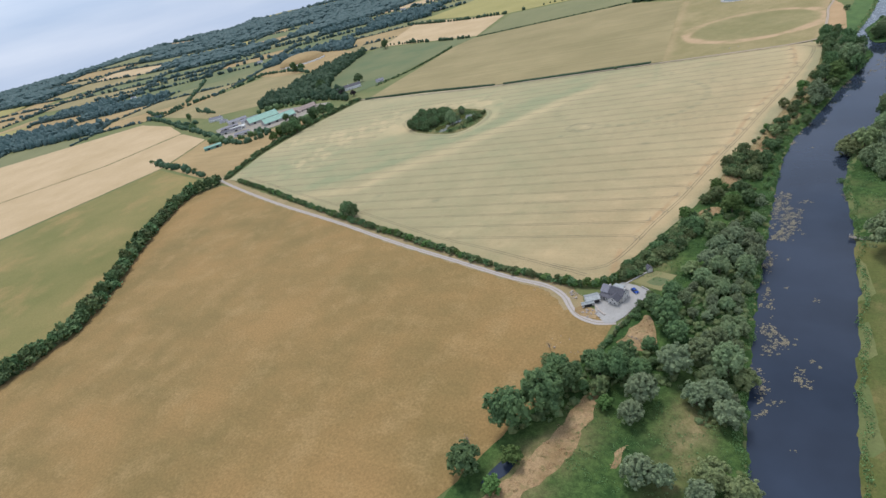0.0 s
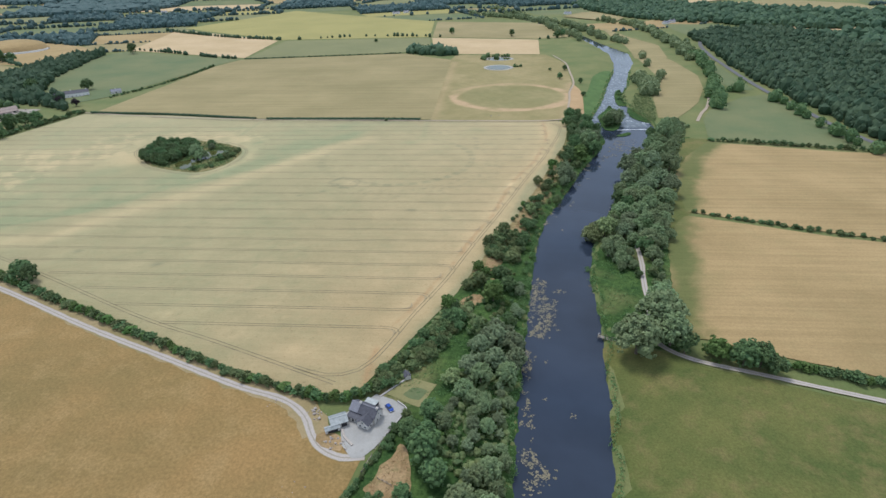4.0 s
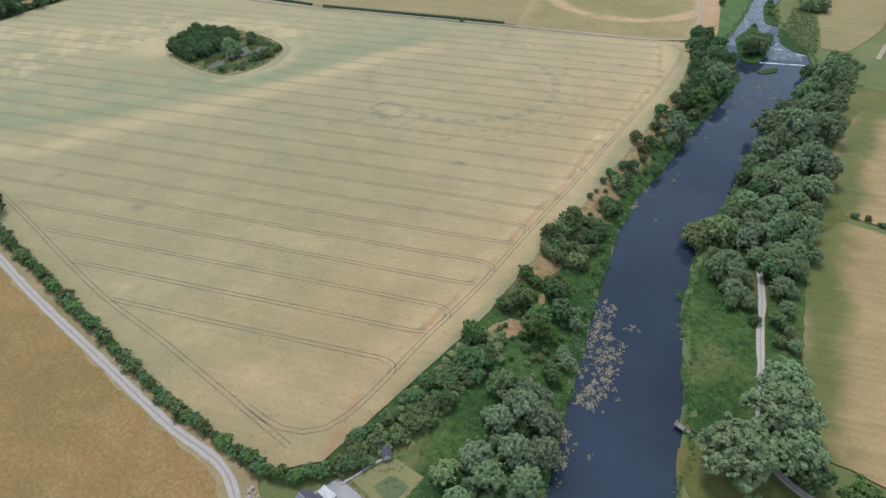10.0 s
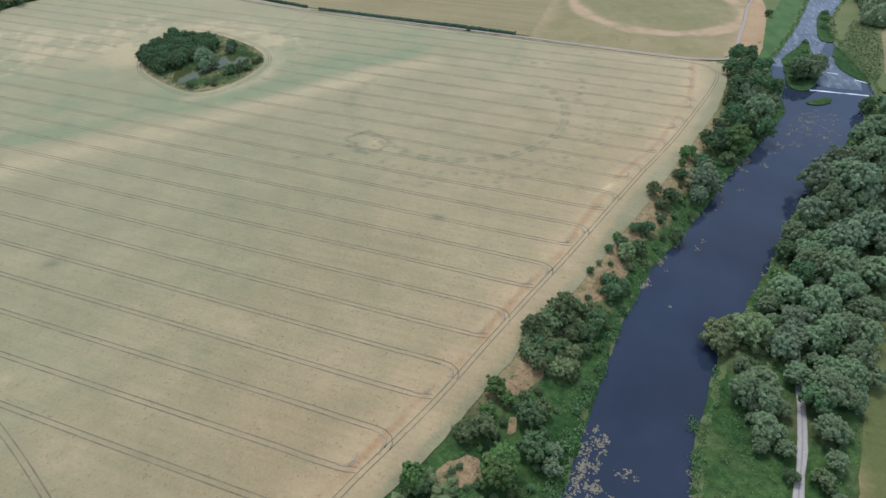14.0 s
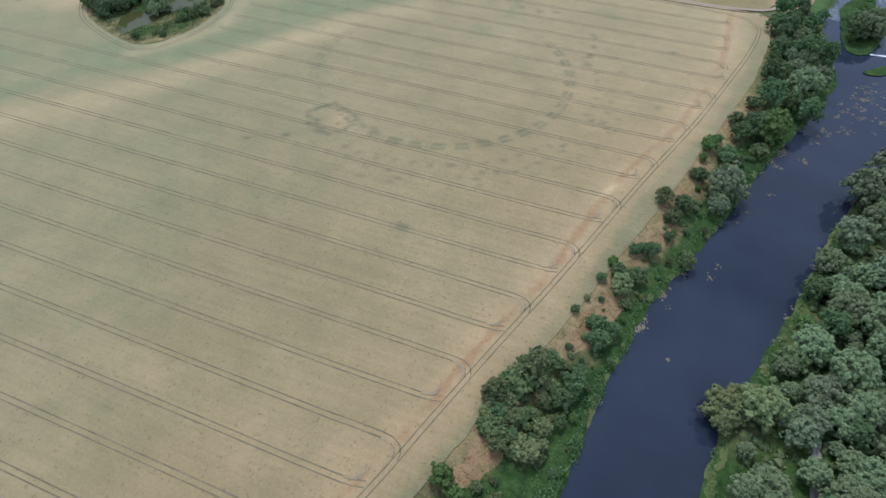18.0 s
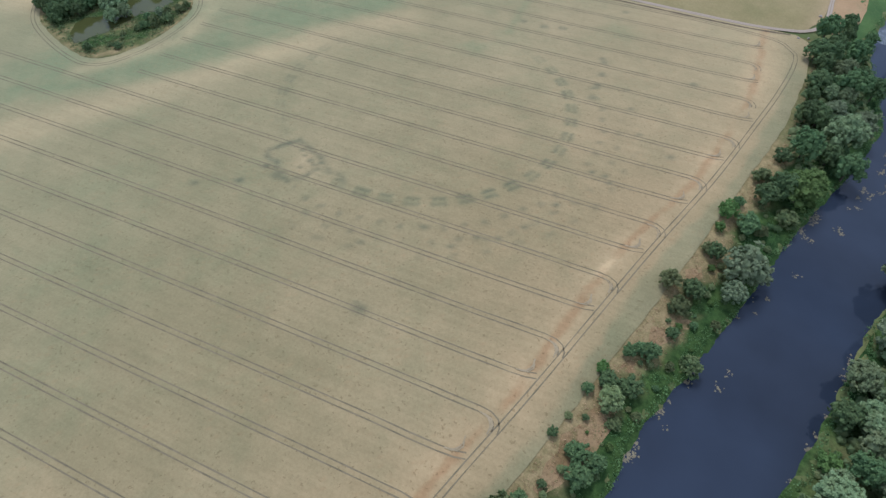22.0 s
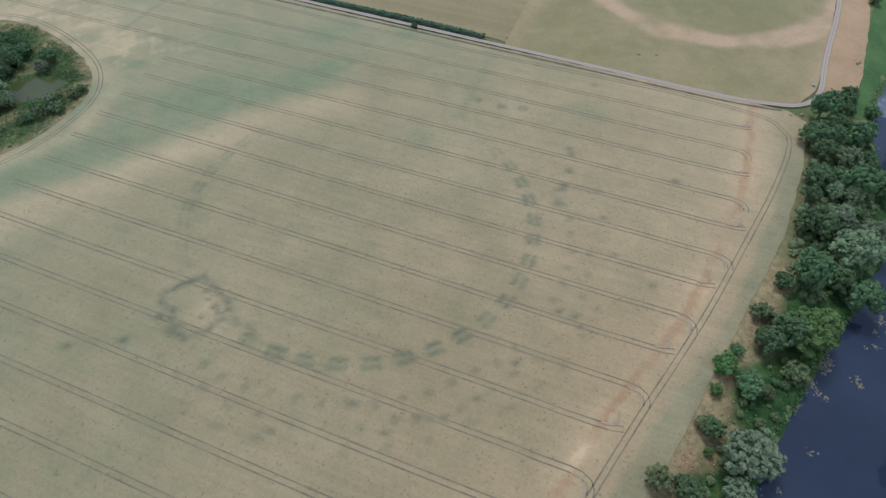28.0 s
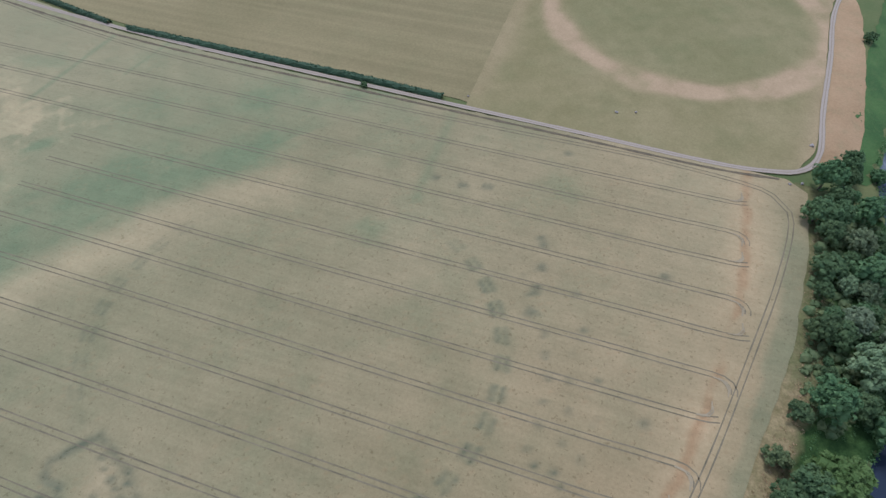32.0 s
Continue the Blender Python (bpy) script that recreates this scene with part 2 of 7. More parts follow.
M["henge_grass"] = earth("henge_pasture", (0.19, 0.185, 0.08), (0.25, 0.22, 0.105), (0.17, 0.18, 0.075), 0.014, 0.09, 1.0, 0.4)
M["parched"] = earth("parched_earth", (0.36, 0.232, 0.12), (0.43, 0.285, 0.155), (0.3, 0.235, 0.12), 0.03, 0.15, 1.0, 0.55)
M["drysoil"] = earth("dry_bracken_soil", (0.265, 0.178, 0.086), (0.4, 0.278, 0.15), (0.17, 0.155, 0.06), 0.08, 0.35, 1.3, 0.85, None, 0.5)
M["wheat"] = wheat_material()
M["headland"] = earth("trodden_headland_crop", (0.285, 0.232, 0.122), (0.35, 0.278, 0.155), (0.22, 0.19, 0.095), 0.02, 0.15, 1.2, 0.5)
# bare rut soil; its dark tone also holds shade between the crop rows
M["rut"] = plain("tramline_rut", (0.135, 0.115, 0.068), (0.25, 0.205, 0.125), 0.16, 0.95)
M["wornrut"] = plain("worn_turning_mark", (0.29, 0.235, 0.14), (0.38, 0.305, 0.185), 0.3, 0.95)
M["lane"] = gravel_material("gravel_lane", (0.29, 0.26, 0.235), (0.41, 0.37, 0.335), (0.22, 0.19, 0.135), (0.26, 0.22, 0.12))
M["track"] = gravel_material("stony_track", (0.3, 0.245, 0.19), (0.4, 0.335, 0.265), (0.23, 0.18, 0.11), (0.25, 0.2, 0.105))
M["asphalt"] = plain("road_asphalt", (0.1, 0.1, 0.105), (0.15, 0.15, 0.15), 0.5, 0.9)
M["water"] = water_material("river_water", (0.019, 0.026, 0.04), 0.05)


def riffle_material():
    """Shallow broken water: dark runs between pale streaks of foam drawn out along the stream."""
    m, n, l, b = node_mat("riffled_water", 0.2, 0, 0.5)
    b.inputs["IOR"].default_value = 1.33
    c = ramp_of(n, l, noise_of(n, l, 0.05, 4), 0.35, 0.65, (0.05, 0.062, 0.07), (0.09, 0.108, 0.12))
    s = noise_of(n, l, 0.35, 5, 0.7, (1.0, 0.3, 1.0), -0.3)
    c = mix_of(n, l, ramp_of(n, l, s, 0.5, 0.68, (0, 0, 0), (0.5, 0.5, 0.5)), c, (0.3, 0.33, 0.35))
    c = mix_of(n, l, ramp_of(n, l, noise_of(n, l, 0.16, 5, 0.7, (1.0, 0.4, 1.0), -0.3), 0.3, 0.46, (0.6, 0.6, 0.6), (0, 0, 0)), c, (0.05, 0.06, 0.055))
    l.new(c, b.inputs["Base Color"])
    bump_of(n, l, b, s, 0.25, 0.2)
    return m


M["riffle"] = riffle_material()
M["pond"] = water_material("pond_water", (0.05, 0.055, 0.018), 0.02, 0.03, 0.4, 0.5)
M["foam"] = plain("weir_foam", (0.6, 0.65, 0.68), (0.8, 0.82, 0.84), 1.5, 0.6)
M["willow"] = leafy("willow_leaves", (0.094, 0.146, 0.062), (0.218, 0.278, 0.126), (0.202, 0.236, 0.1), hue=0.009)
M["broad"] = leafy("dark_broadleaf", (0.044, 0.094, 0.034), (0.112, 0.182, 0.062), (0.1, 0.155, 0.05))
M["bright"] = leafy("bright_broadleaf", (0.045, 0.1, 0.018), (0.11, 0.19, 0.045), (0.1, 0.17, 0.04))
M["scrub"] = leafy("scrub_leaves", (0.052, 0.096, 0.034), (0.135, 0.178, 0.06), (0.165, 0.165, 0.06))
M["silver"] = leafy("silver_willow_leaves", (0.095, 0.136, 0.066), (0.208, 0.245, 0.126), (0.172, 0.205, 0.1), hue=0.009)
M["purple"] = leafy("copper_beech_leaves", (0.018, 0.014, 0.018), (0.045, 0.032, 0.04), (0.035, 0.025, 0.03))
M["wood"] = leafy("woodland_canopy", (0.027, 0.062, 0.033), (0.066, 0.11, 0.052), (0.054, 0.094, 0.043))
M["reed"] = leafy("reed_bed", (0.05, 0.11, 0.03), (0.1, 0.17, 0.05), (0.12, 0.17, 0.06))
M["yellowish"] = leafy("yellowish_willow_leaves", (0.1, 0.14, 0.05), (0.21, 0.25, 0.095), (0.185, 0.215, 0.08))
M["bark"] = plain("grey_brown_bark", (0.09, 0.07, 0.05), (0.17, 0.14, 0.11), 3.0, 0.95, 0, 0.4)
M["lily"] = plain("lily_pads", (0.105, 0.1, 0.06), (0.235, 0.195, 0.12), 0.4, 0.6)
# far trees: bluish distance haze is painted into the leaf colour
M["farwood"] = leafy("haze_tinted_woodland", (0.036, 0.078, 0.074), (0.08, 0.128, 0.122), (0.068, 0.112, 0.105), hue=0.009)
M["brownverge"] = earth("dry_verge_grass", (0.24, 0.19, 0.09), (0.33, 0.25, 0.14), (0.15, 0.15, 0.06), 0.03, 0.2, 1.4, 0.5)
M["drygrass"] = leafy("dry_grass_tufts", (0.24, 0.18, 0.08), (0.45, 0.32, 0.16), (0.38, 0.25, 0.11))


# ---- land form ----
BANK_Y = [-600, 0, 135, 182, 251, 317, 365, 410, 447, 473, 512, 546, 600, 640, 690, 720, 780, 835, 905, 1014, 1100, 1200, 1271, 1346, 1454, 1700, 2300]
BANK_L = [-110, -8, 5, 6, 12, 20, 26, 33, 42, 53, 69, 81, 105, 120, 117, 117, 137, 153, 170, 201, 218, 228, 222, 215, 203, 150, -40]
BANK_R = [-75, 25, 37, 42, 53, 60, 62, 72, 87, 97, 109, 125, 149, 166, 184, 184, 174, 175, 199, 226, 252, 266, 252, 236, 222, 166, -22]
RIVER_Z = -5.0


def wob(x, y, s=1.0, k=0.0):
    """Smooth pseudo-noise for arrays, about -1 to 1."""
    x, y = np.asarray(x, float) * s, np.asarray(y, float) * s
    return (np.sin(1.3 * x + 0.7 * y + k) + np.sin(-0.9 * x + 1.7 * y + 2.1 + 1.3 * k) + np.sin(2.3 * x - 1.1 * y + 4.2 + 0.7 * k) * 0.7 + np.sin(3.1 * x + 2.9 * y + 0.4 * k) * 0.5) / 2.6


def step(a, b, v):
    t = np.clip((np.asarray(v, float) - a) / (b - a), 0, 1)
    return t * t * (3 - 2 * t)


def bank(x, y):
    """Metres outside the river's edge: the distance, and True on the east bank."""
    left, right = np.interp(y, BANK_Y, BANK_L), np.interp(y, BANK_Y, BANK_R)
    dl, dr = (left - x) * 0.93, (x - right) * 0.93
    d = np.maximum(dl, dr) + 0.7 * wob(x, y, 0.35) + 0.5 * wob(x, y, 1.1, 2.0)
    return d, dr > dl


def land(x, y):
    """Height of the ground."""
    x, y = np.asarray(x, float), np.asarray(y, float)
    d, east = bank(x, y)
    z = -7.0 + 2.0 * step(-4, 0, d) + 1.6 * step(0, 1.6, d) + np.where(east, 2.6 * step(2, 34, d), 3.4 * step(3, 26, d))
    r = np.hypot(x, y - 100)
    z = z + step(1700, 4600, r) * (42 + 26 * wob(x, y, 0.0016) + 14 * wob(x, y, 0.004, 1.0))
    z = z + 26 * step(420, 900, x) * step(350, 900, y)
    return z


def mesh_of(name, verts, faces, smooth=False):
    me = bpy.data.meshes.new(name)
    me.from_pydata(np.asarray(verts, float).tolist() if not isinstance(verts, list) else verts, [], faces if isinstance(faces, list) else faces.tolist())
    if smooth:
        me.polygons.foreach_set("use_smooth", np.ones(len(me.polygons), bool))
    me.update()
    return me


def grid_mesh(name, xs, ys, height, smooth=True):
    gx, gy = np.meshgrid(xs, ys)
    v = np.stack([gx.ravel(), gy.ravel(), height(gx.ravel(), gy.ravel())], 1)
    nx, ny = len(xs), len(ys)
    i = (np.arange(ny - 1)[:, None] * nx + np.arange(nx - 1)[None, :]).ravel()
    return mesh_of(name, v, np.stack([i, i + 1, i + nx + 1, i + nx], 1), smooth)


def inside(px, py, poly):
    p = np.asarray(poly, float)
    hit = np.zeros(len(px), bool)
    for (x0, y0), (x1, y1) in zip(p, np.roll(p, -1, 0)):
        if y0 != y1:
            hit ^= ((y0 > py) != (y1 > py)) & (px < (x1 - x0) * (py - y0) / (y1 - y0) + x0)
    return hit


def nearest(px, py, line, closed=False):
    """Distance to a polyline, and the nearest point on it."""
    p = np.asarray(line, float)
    q = np.roll(p, -1, 0) if closed else p[1:]
    best, bx, by = np.full(len(px), 1e9), np.zeros(len(px)), np.zeros(len(px))
    for (x0, y0), (x1, y1) in zip(p, q):
        dx, dy = x1 - x0, y1 - y0
        t = np.clip(((px - x0) * dx + (py - y0) * dy) / max(dx * dx + dy * dy, 1e-9), 0, 1)
        cx, cy = x0 + t * dx, y0 + t * dy
        d = np.hypot(px - cx, py - cy)
        m = d < best
        best[m], bx[m], by[m] = d[m], cx[m], cy[m]
    return best, bx, by


def smooth_line(pts, gap=4.0, closed=False):
    """A Catmull-Rom curve through the points, as an array with a point about every gap metres."""
    p = np.asarray(pts, float)
    ext = np.vstack([p[-1], p, p[0], p[1]]) if closed else np.vstack([2 * p[0] - p[1], p, 2 * p[-1] - p[-2]])
    out = []
    for a, b, c, d in zip(ext, ext[1:], ext[2:], ext[3:]):
        k = max(1, int(np.hypot(*(c - b)[:2]) / gap))
        t = (np.arange(k) / k)[:, None]
        out.append(0.5 * (2 * b + (c - a) * t + (2 * a - 5 * b + 4 * c - d) * t ** 2 + (3 * b - 3 * c + d - a) * t ** 3))
    return np.vstack(out + ([] if closed else [p[-1:]]))


def patch(name, poly, mat, rise=0.1, cell=6.0, ragged=0.5, label="", category="field", marks=None, kind="structure", curved=False, level=None):
    """A sheet that lies on the land inside an outline; marks(x, y) gives point attributes."""
    pts = smooth_line(poly, 3.0, True) if curved else smooth_line_straight(poly, 5.0)
    if ragged:
        pts = pts + ragged * np.stack([wob(pts[:, 0], pts[:, 1], 0.45), wob(pts[:, 0], pts[:, 1], 0.5, 3.0)], 1)
    lo, hi = pts.min(0) - cell, pts.max(0) + cell
    xs, ys = np.arange(lo[0], hi[0], cell), np.arange(lo[1], hi[1], cell)
    cx, cy = np.meshgrid(xs[:-1] + cell / 2, ys[:-1] + cell / 2)
    keep = inside(cx.ravel(), cy.ravel(), pts)
    nx = len(xs)
    i = (np.arange(len(ys) - 1)[:, None] * nx + np.arange(nx - 1)[None, :]).ravel()[keep]
    quads = np.stack([i, i + 1, i + nx + 1, i + nx], 1)
    used, quads = np.unique(quads, return_inverse=True)
    quads = quads.reshape(-1, 4)
    vx, vy = xs[used % nx].copy(), ys[used // nx].copy()
    counts = np.bincount(quads.ravel(), minlength=len(used))
    rim = np.where((counts < 4))[0]
    _, bx, by = nearest(vx[rim], vy[rim], pts, True)
    vx[rim], vy[rim] = bx, by
    z = (land(vx, vy) if level is None else np.full(len(vx), level)) + rise
    me = mesh_of(name, np.stack([vx, vy, z], 1), quads, True)
    if marks:
        for key, val in marks(vx, vy).items():
            me.attributes.new(key, "FLOAT", "POINT").data.foreach_set("value", np.ascontiguousarray(np.clip(val, 0, 1), np.float32))
    me.materials.append(M[mat])
    return tagged(new(name, me), label, category, "", kind)


def smooth_line_straight(poly, gap):
    p = np.asarray(poly, float)
    out = []
    for a, b in zip(p, np.roll(p, -1, 0)):
        k = max(1, int(np.hypot(*(b - a)) / gap))
        out.append(a + (b - a) * (np.arange(k) / k)[:, None])
    return np.vstack(out)


def ribbon_data(pts, width, rise, gap=3.0, closed=False, wobble=0.0, level=None, cols=5):
    p = smooth_line(pts, gap, closed)
    d = np.gradient(p[:, :2], axis=0)
    d /= np.maximum(np.hypot(d[:, 0], d[:, 1]), 1e-6)[:, None]
    nrm = np.stack([-d[:, 1], d[:, 0]], 1)
    w = width / 2 * (1 + wobble * wob(p[:, 0], p[:, 1], 0.3))
    us = np.linspace(-1, 1, cols)
    v = p[:, None, :2] + us[None, :, None] * (w[:, None] * nrm)[:, None, :]
    x, y = v[..., 0].ravel(), v[..., 1].ravel()
    z = (land(x, y) if level is None else np.full(len(x), level)) + rise
    i = (np.arange(len(p) - 1)[:, None] * cols + np.arange(cols - 1)[None, :]).ravel()
    return np.stack([x, y, z], 1), np.stack([i, i + 1, i + cols + 1, i + cols], 1), np.tile(us, len(p))


def ribbon(name, pts, width, mat, rise=0.15, label="", category="track", kind="structure", **kw):
    v, f, u = ribbon_data(pts, width, rise, **kw)
    me = mesh_of(name, v, f, True)
    me.attributes.new("across", "FLOAT", "POINT").data.foreach_set("value", np.ascontiguousarray(u, np.float32))
    me.materials.append(M[mat])
    return tagged(new(name, me), label, category, "", kind)


# ground sheet: fine by the river, coarse to the horizon
def spaced(stops):
    out = []
    for a, b, g in stops:
        out.append(np.arange(a, b, g))
    return np.concatenate(out + [[stops[-1][1]]])


gx = spaced([(-5200, -1800, 200), (-1800, -600, 60), (-600, -120, 15), (-120, 300, 3.0), (300, 700, 20), (700, 2000, 65), (2000, 5200, 200)])
gy = spaced([(-1600, -200, 100), (-200, 100, 20), (100, 920, 3.0), (920, 1500, 12), (1500, 2600, 50), (2600, 5600, 200)])
ground_me = grid_mesh("ground", gx, gy, land)
ground_me.materials.append(M["ground"])
tagged(new("ground", ground_me), "rough green pasture land reaching to low hills", "ground", "", "structure")

# river water: a strip between the banks
wy = np.arange(-500, 2000, 6.0)
wu = np.linspace(0, 1, 9)
wl_, wr_ = np.interp(wy, BANK_Y, BANK_L) - 4, np.interp(wy, BANK_Y, BANK_R) + 4
wx = wl_[:, None] + (wr_ - wl_)[:, None] * wu[None, :]
wv = np.stack([wx.ravel(), np.repeat(wy, 9), np.full(wx.size, RIVER_Z)], 1)
wi = (np.arange(len(wy) - 1)[:, None] * 9 + np.arange(8)[None, :]).ravel()
water_me = mesh_of("water", wv, np.stack([wi, wi + 1, wi + 10, wi + 9], 1), True)
water_me.materials.append(M["water"])
tagged(new("water", water_me), "dark slate-blue river water, calm and reflecting", "river", "", "structure")

# ---- fields ----
FIELD = [(85, 694), (83, 660), (75, 614), (43, 509), (13, 420), (-3, 378), (-20, 330), (-46, 276), (-57, 254), (-66, 249), (-77, 247.5), (-108, 258.5), (-143, 272.5), (-181, 288.5), (-275, 332), (-370, 374), (-500, 436), (-532, 447), (-549, 530), (-546, 627), (-521, 742), (-400, 733), (-270, 709), (-121, 703), (77, 700)]
POND = [(-340, 566), (-316, 543), (-268, 528), (-250, 546), (-246, 578), (-256, 600), (-280, 616), (-322, 628), (-351, 622), (-356, 590)]
HENGE, HENGE_R = (-87.5, 566.5), 69.0
CHANNEL = [(-346, 422), (-321, 441), (-295, 461), (-275, 493), (-244, 514), (-222, 537), (-205, 567), (-188, 596), (-168, 616), (-152, 640)]
RUST_LINE = [(60.5, 690), (60.5, 683), (60, 652), (58, 629), (53.5, 613), (47, 581), (41, 560), (33, 542), (27.7, 530), (20.6, 511), (17, 500), (8.3, 465), (2.7, 441), (-8.4, 412), (-15.3, 391), (-20.5, 374), (-27, 357), (-34, 338), (-42, 317), (-49, 303), (-56, 285)]


def spot(x, y, cx, cy, rx, ry, turn=0.0):
    c, s = math.cos(radians(turn)), math.sin(radians(turn))
    u, v = (x - cx) * c + (y - cy) * s, -(x - cx) * s + (y - cy) * c
    return np.exp(-((u / rx) ** 2 + (v / ry) ** 2))


def wheat_marks(x, y):
    n1, n2, n3 = wob(x, y, 0.02), wob(x, y, 0.07, 1.7), wob(x, y, 0.31, 0.6)
    # damp old channel: sharp against the dry ridge, drifting out towards the pond
    green = np.zeros(len(x))
    d, bx, by = nearest(x, y, CHANNEL)
    side = np.where((x - bx) * 0.72 - (y - by) * 0.62 > 0, 1.0, -1.0)
    wide = np.where(side > 0, 9.0, 24.0) * (1 + 0.35 * n1 + 0.25 * n2)
    green = 0.9 * (0.85 + 0.25 * n2 + 0.12 * n3) * np.exp(-(d / np.maximum(wide, 3.0)) ** 2)
    green = np.maximum(green, 0.58 * (0.8 + 0.5 * n2) * np.exp(-(d / 85) ** 2) * (side < 0))
    for line, w, a in (([(-545, 500), (-430, 450), (-346, 422)], 22, 0.5), ([(-520, 560), (-430, 520), (-370, 500), (-300, 505)], 13, 0.4), ([(-246, 640), (-200, 668), (-130, 692)], 20, 0.4), ([(-138, 684), (-118, 700)], 14, 0.45),
                       ([(-480, 600), (-410, 630), (-360, 660)], 8, 0.4), ([(-500, 640), (-400, 690)], 12, 0.3), ([(-460, 480), (-400, 470), (-350, 470)], 9, 0.35)):
        d, _, _ = nearest(x, y, line)
        green = np.maximum(green, a * (0.88 + 0.25 * n2 + 0.12 * n3) * np.exp(-(d / (w * (1 + 0.3 * n1 + 0.2 * n2))) ** 2))
    for cx, cy, rx, ry, turn, am in ((-243, 618, 9, 5, 50, 0.95), (-222, 592, 12, 6, 30, 0.55), (-184, 648, 16, 7, 35, 0.5), (-178, 622, 14, 6, 35, 0.55), (-147, 651, 12, 8, 40, 0.55), (-138, 684, 10, 7, 30, 0.5), (-182, 589, 12, 6, 40, 0.6), (-201, 556, 13, 6, 40, 0.6), (-290, 672, 22, 6, 10, 0.45), (-83, 618, 9, 6, 20, 0.45), (-12, 665, 10, 7, 0, 0.35), (-100, 690, 12, 8, 0, 0.3)):
        green = np.maximum(green, am * spot(x, y, cx, cy, rx * (1 + 0.2 * n2), ry * (1 + 0.3 * n3), turn))
    # straight dark lines of old field drains
    for line, w, a in (([(-275, 612), (-273, 650), (-271, 704)], 1.7, 0.6), ([(-242, 676), (-237, 712)], 1.6, 0.45), ([(-70, 640), (-72, 700)], 2.6, 0.4)):
        green = np.maximum(green, a * np.exp(-(nearest(x, y, line)[0] / w) ** 2))
    green = green + 0.14 * (1 - step(-200, -60, x)) + 0.14 * np.clip(n1 + 0.7 * n2, 0, 1) + 0.13 * np.clip(n3 + n2, 0, 1)
    # ring of pits: paired dashes along the henge circle
    dx, dy = (x - HENGE[0]) / 1.035, (y - HENGE[1]) / 0.975
    r, a = np.hypot(dx, dy), np.degrees(np.arctan2(dy, dx))
    fade = 0.1 + 0.9 * step(-128, -78, a) * (1 - step(34, 74, a)) + 0.55 * np.exp(-((np.abs(a - 20 * (a > 0)) - 165) / 28) ** 2)
    dash = step(-0.55, 0.0, np.cos(np.radians((a + 8) * 40)) + 0.3 * n3)
    gone = 0.7 + 0.3 * step(-0.5, 0.4, wob(a, r * 0, 0.11, 2.0))
    pair = np.exp(-((r - HENGE_R + 1.5) / 1.0) ** 2) + 0.85 * np.exp(-((r - HENGE_R - 1.6) / 1.0) ** 2)
    pit = 0.86 * fade * gone * dash * np.clip(pair, 0, 1)
    green = np.maximum(green, 0.4 * np.clip(fade, 0, 1) * np.exp(-((r - HENGE_R) / 3.6) ** 2) * (0.4 + 0.6 * dash))
    # second line of pits, swinging away to the north-west
    d2, b2x, b2y = nearest(x, y, [(-13, 600), (-12.8, 620), (-14.2, 632), (-20, 642), (-29, 650), (-41, 656.5), (-54, 653.5), (-66, 654.5)])
    pit = np.maximum(pit, 0.76 * np.exp(-(d2 / 1.9) ** 2) * step(-0.1, 0.6, np.sin(b2x * 0.5 + b2y * 0.62) + 0.35 * n3))
    # small pits in loose arcs outside the ring
    for rad, step_a, am, a0, a1 in ((83, 62, 0.7, -112, 36), (91, 54, 0.55, -110, 10), (98, 47, 0.42, -100, 0)):
        ring = np.exp(-((r - rad + 1.4 * wob(a, a, 0.23, rad)) / 1.5) ** 2)
        pit = np.maximum(pit, 0.72 * am * ring * step(0.3, 0.85, np.cos(np.radians(a * step_a + rad * 7)) + 0.45 * wob(a, r, 0.09, 1.0)) * step(a0 - 10, a0 + 8, a) * (1 - step(a1 - 8, a1 + 12, a)))
    # four-sided enclosure with posts and pits inside it
    for line, w, am in (([(-127.8, 517.2), (-136.7, 505.8), (-135.6, 502), (-128.5, 500.2)], 1.5, 1.0), ([(-127.8, 517.2), (-122, 514.3), (-112.5, 510.6), (-107, 506), (-104.5, 504)], 1.5, 0.75), ([(-126, 493), (-118, 493), (-113.8, 496.6), (-110.5, 504)], 1.5, 0.75), ([(-102, 505), (-96, 502.5)], 1.4, 0.5)):
        pit = np.maximum(pit, am * np.exp(-(nearest(x, y, line)[0] / w) ** 2) * (0.8 + 0.35 * n3))
    for group, am in ((((-122.6, 511.7, 1.5), (-115.8, 507.1, 1.9), (-117.7, 501.8, 1.3), (-123.9, 495.1, 2.4), (-132, 496.6, 2.0), (-110.6, 507.8, 1.6), (-137.5, 484.4, 2.4), (-118, 492.5, 1.5), (-120, 509, 1.2), (-113, 505.5, 1.4), (-127, 497.5, 1.6)), 0.95),
                      (((-154, 475.6, 1.9), (-73.3, 475.2, 1.8), (-53.2, 492.1, 1.8), (-58.8, 448.2, 3.0), (-61, 450, 1.6), (-275.9, 376.1, 3.0), (-211.8, 360.5, 4.0), (31.4, 631.1, 2.6), (-14.8, 686.9, 2.2), (1.6, 613.5, 1.7), (6.5, 599.4, 1.6), (13.8, 582, 1.5), (29.5, 572.1, 2.2), (5.8, 549.2, 1.7), (8.5, 545.7, 1.5), (-0.1, 549.3, 1.6), (-9, 524.5, 2.0), (-17, 508, 1.6), (-24.4, 498.2, 1.8), (-32.3, 495.3, 1.7), (-39.8, 487.4, 1.6)), 0.75)):
        for cx, cy, rr in group:
            pit = np.maximum(pit, am * spot(x, y, cx, cy, rr, rr * 0.75, 20))
    pit = pit * (0.85 + 0.3 * wob(x, y, 0.9, 0.3))
    # faint ring ditch to the south-west
    arc = nearest(x, y, [(-215, 425), (-173.5, 413), (-159, 401), (-150, 384), (-148.8, 370), (-145, 347), (-142, 337)])[0]
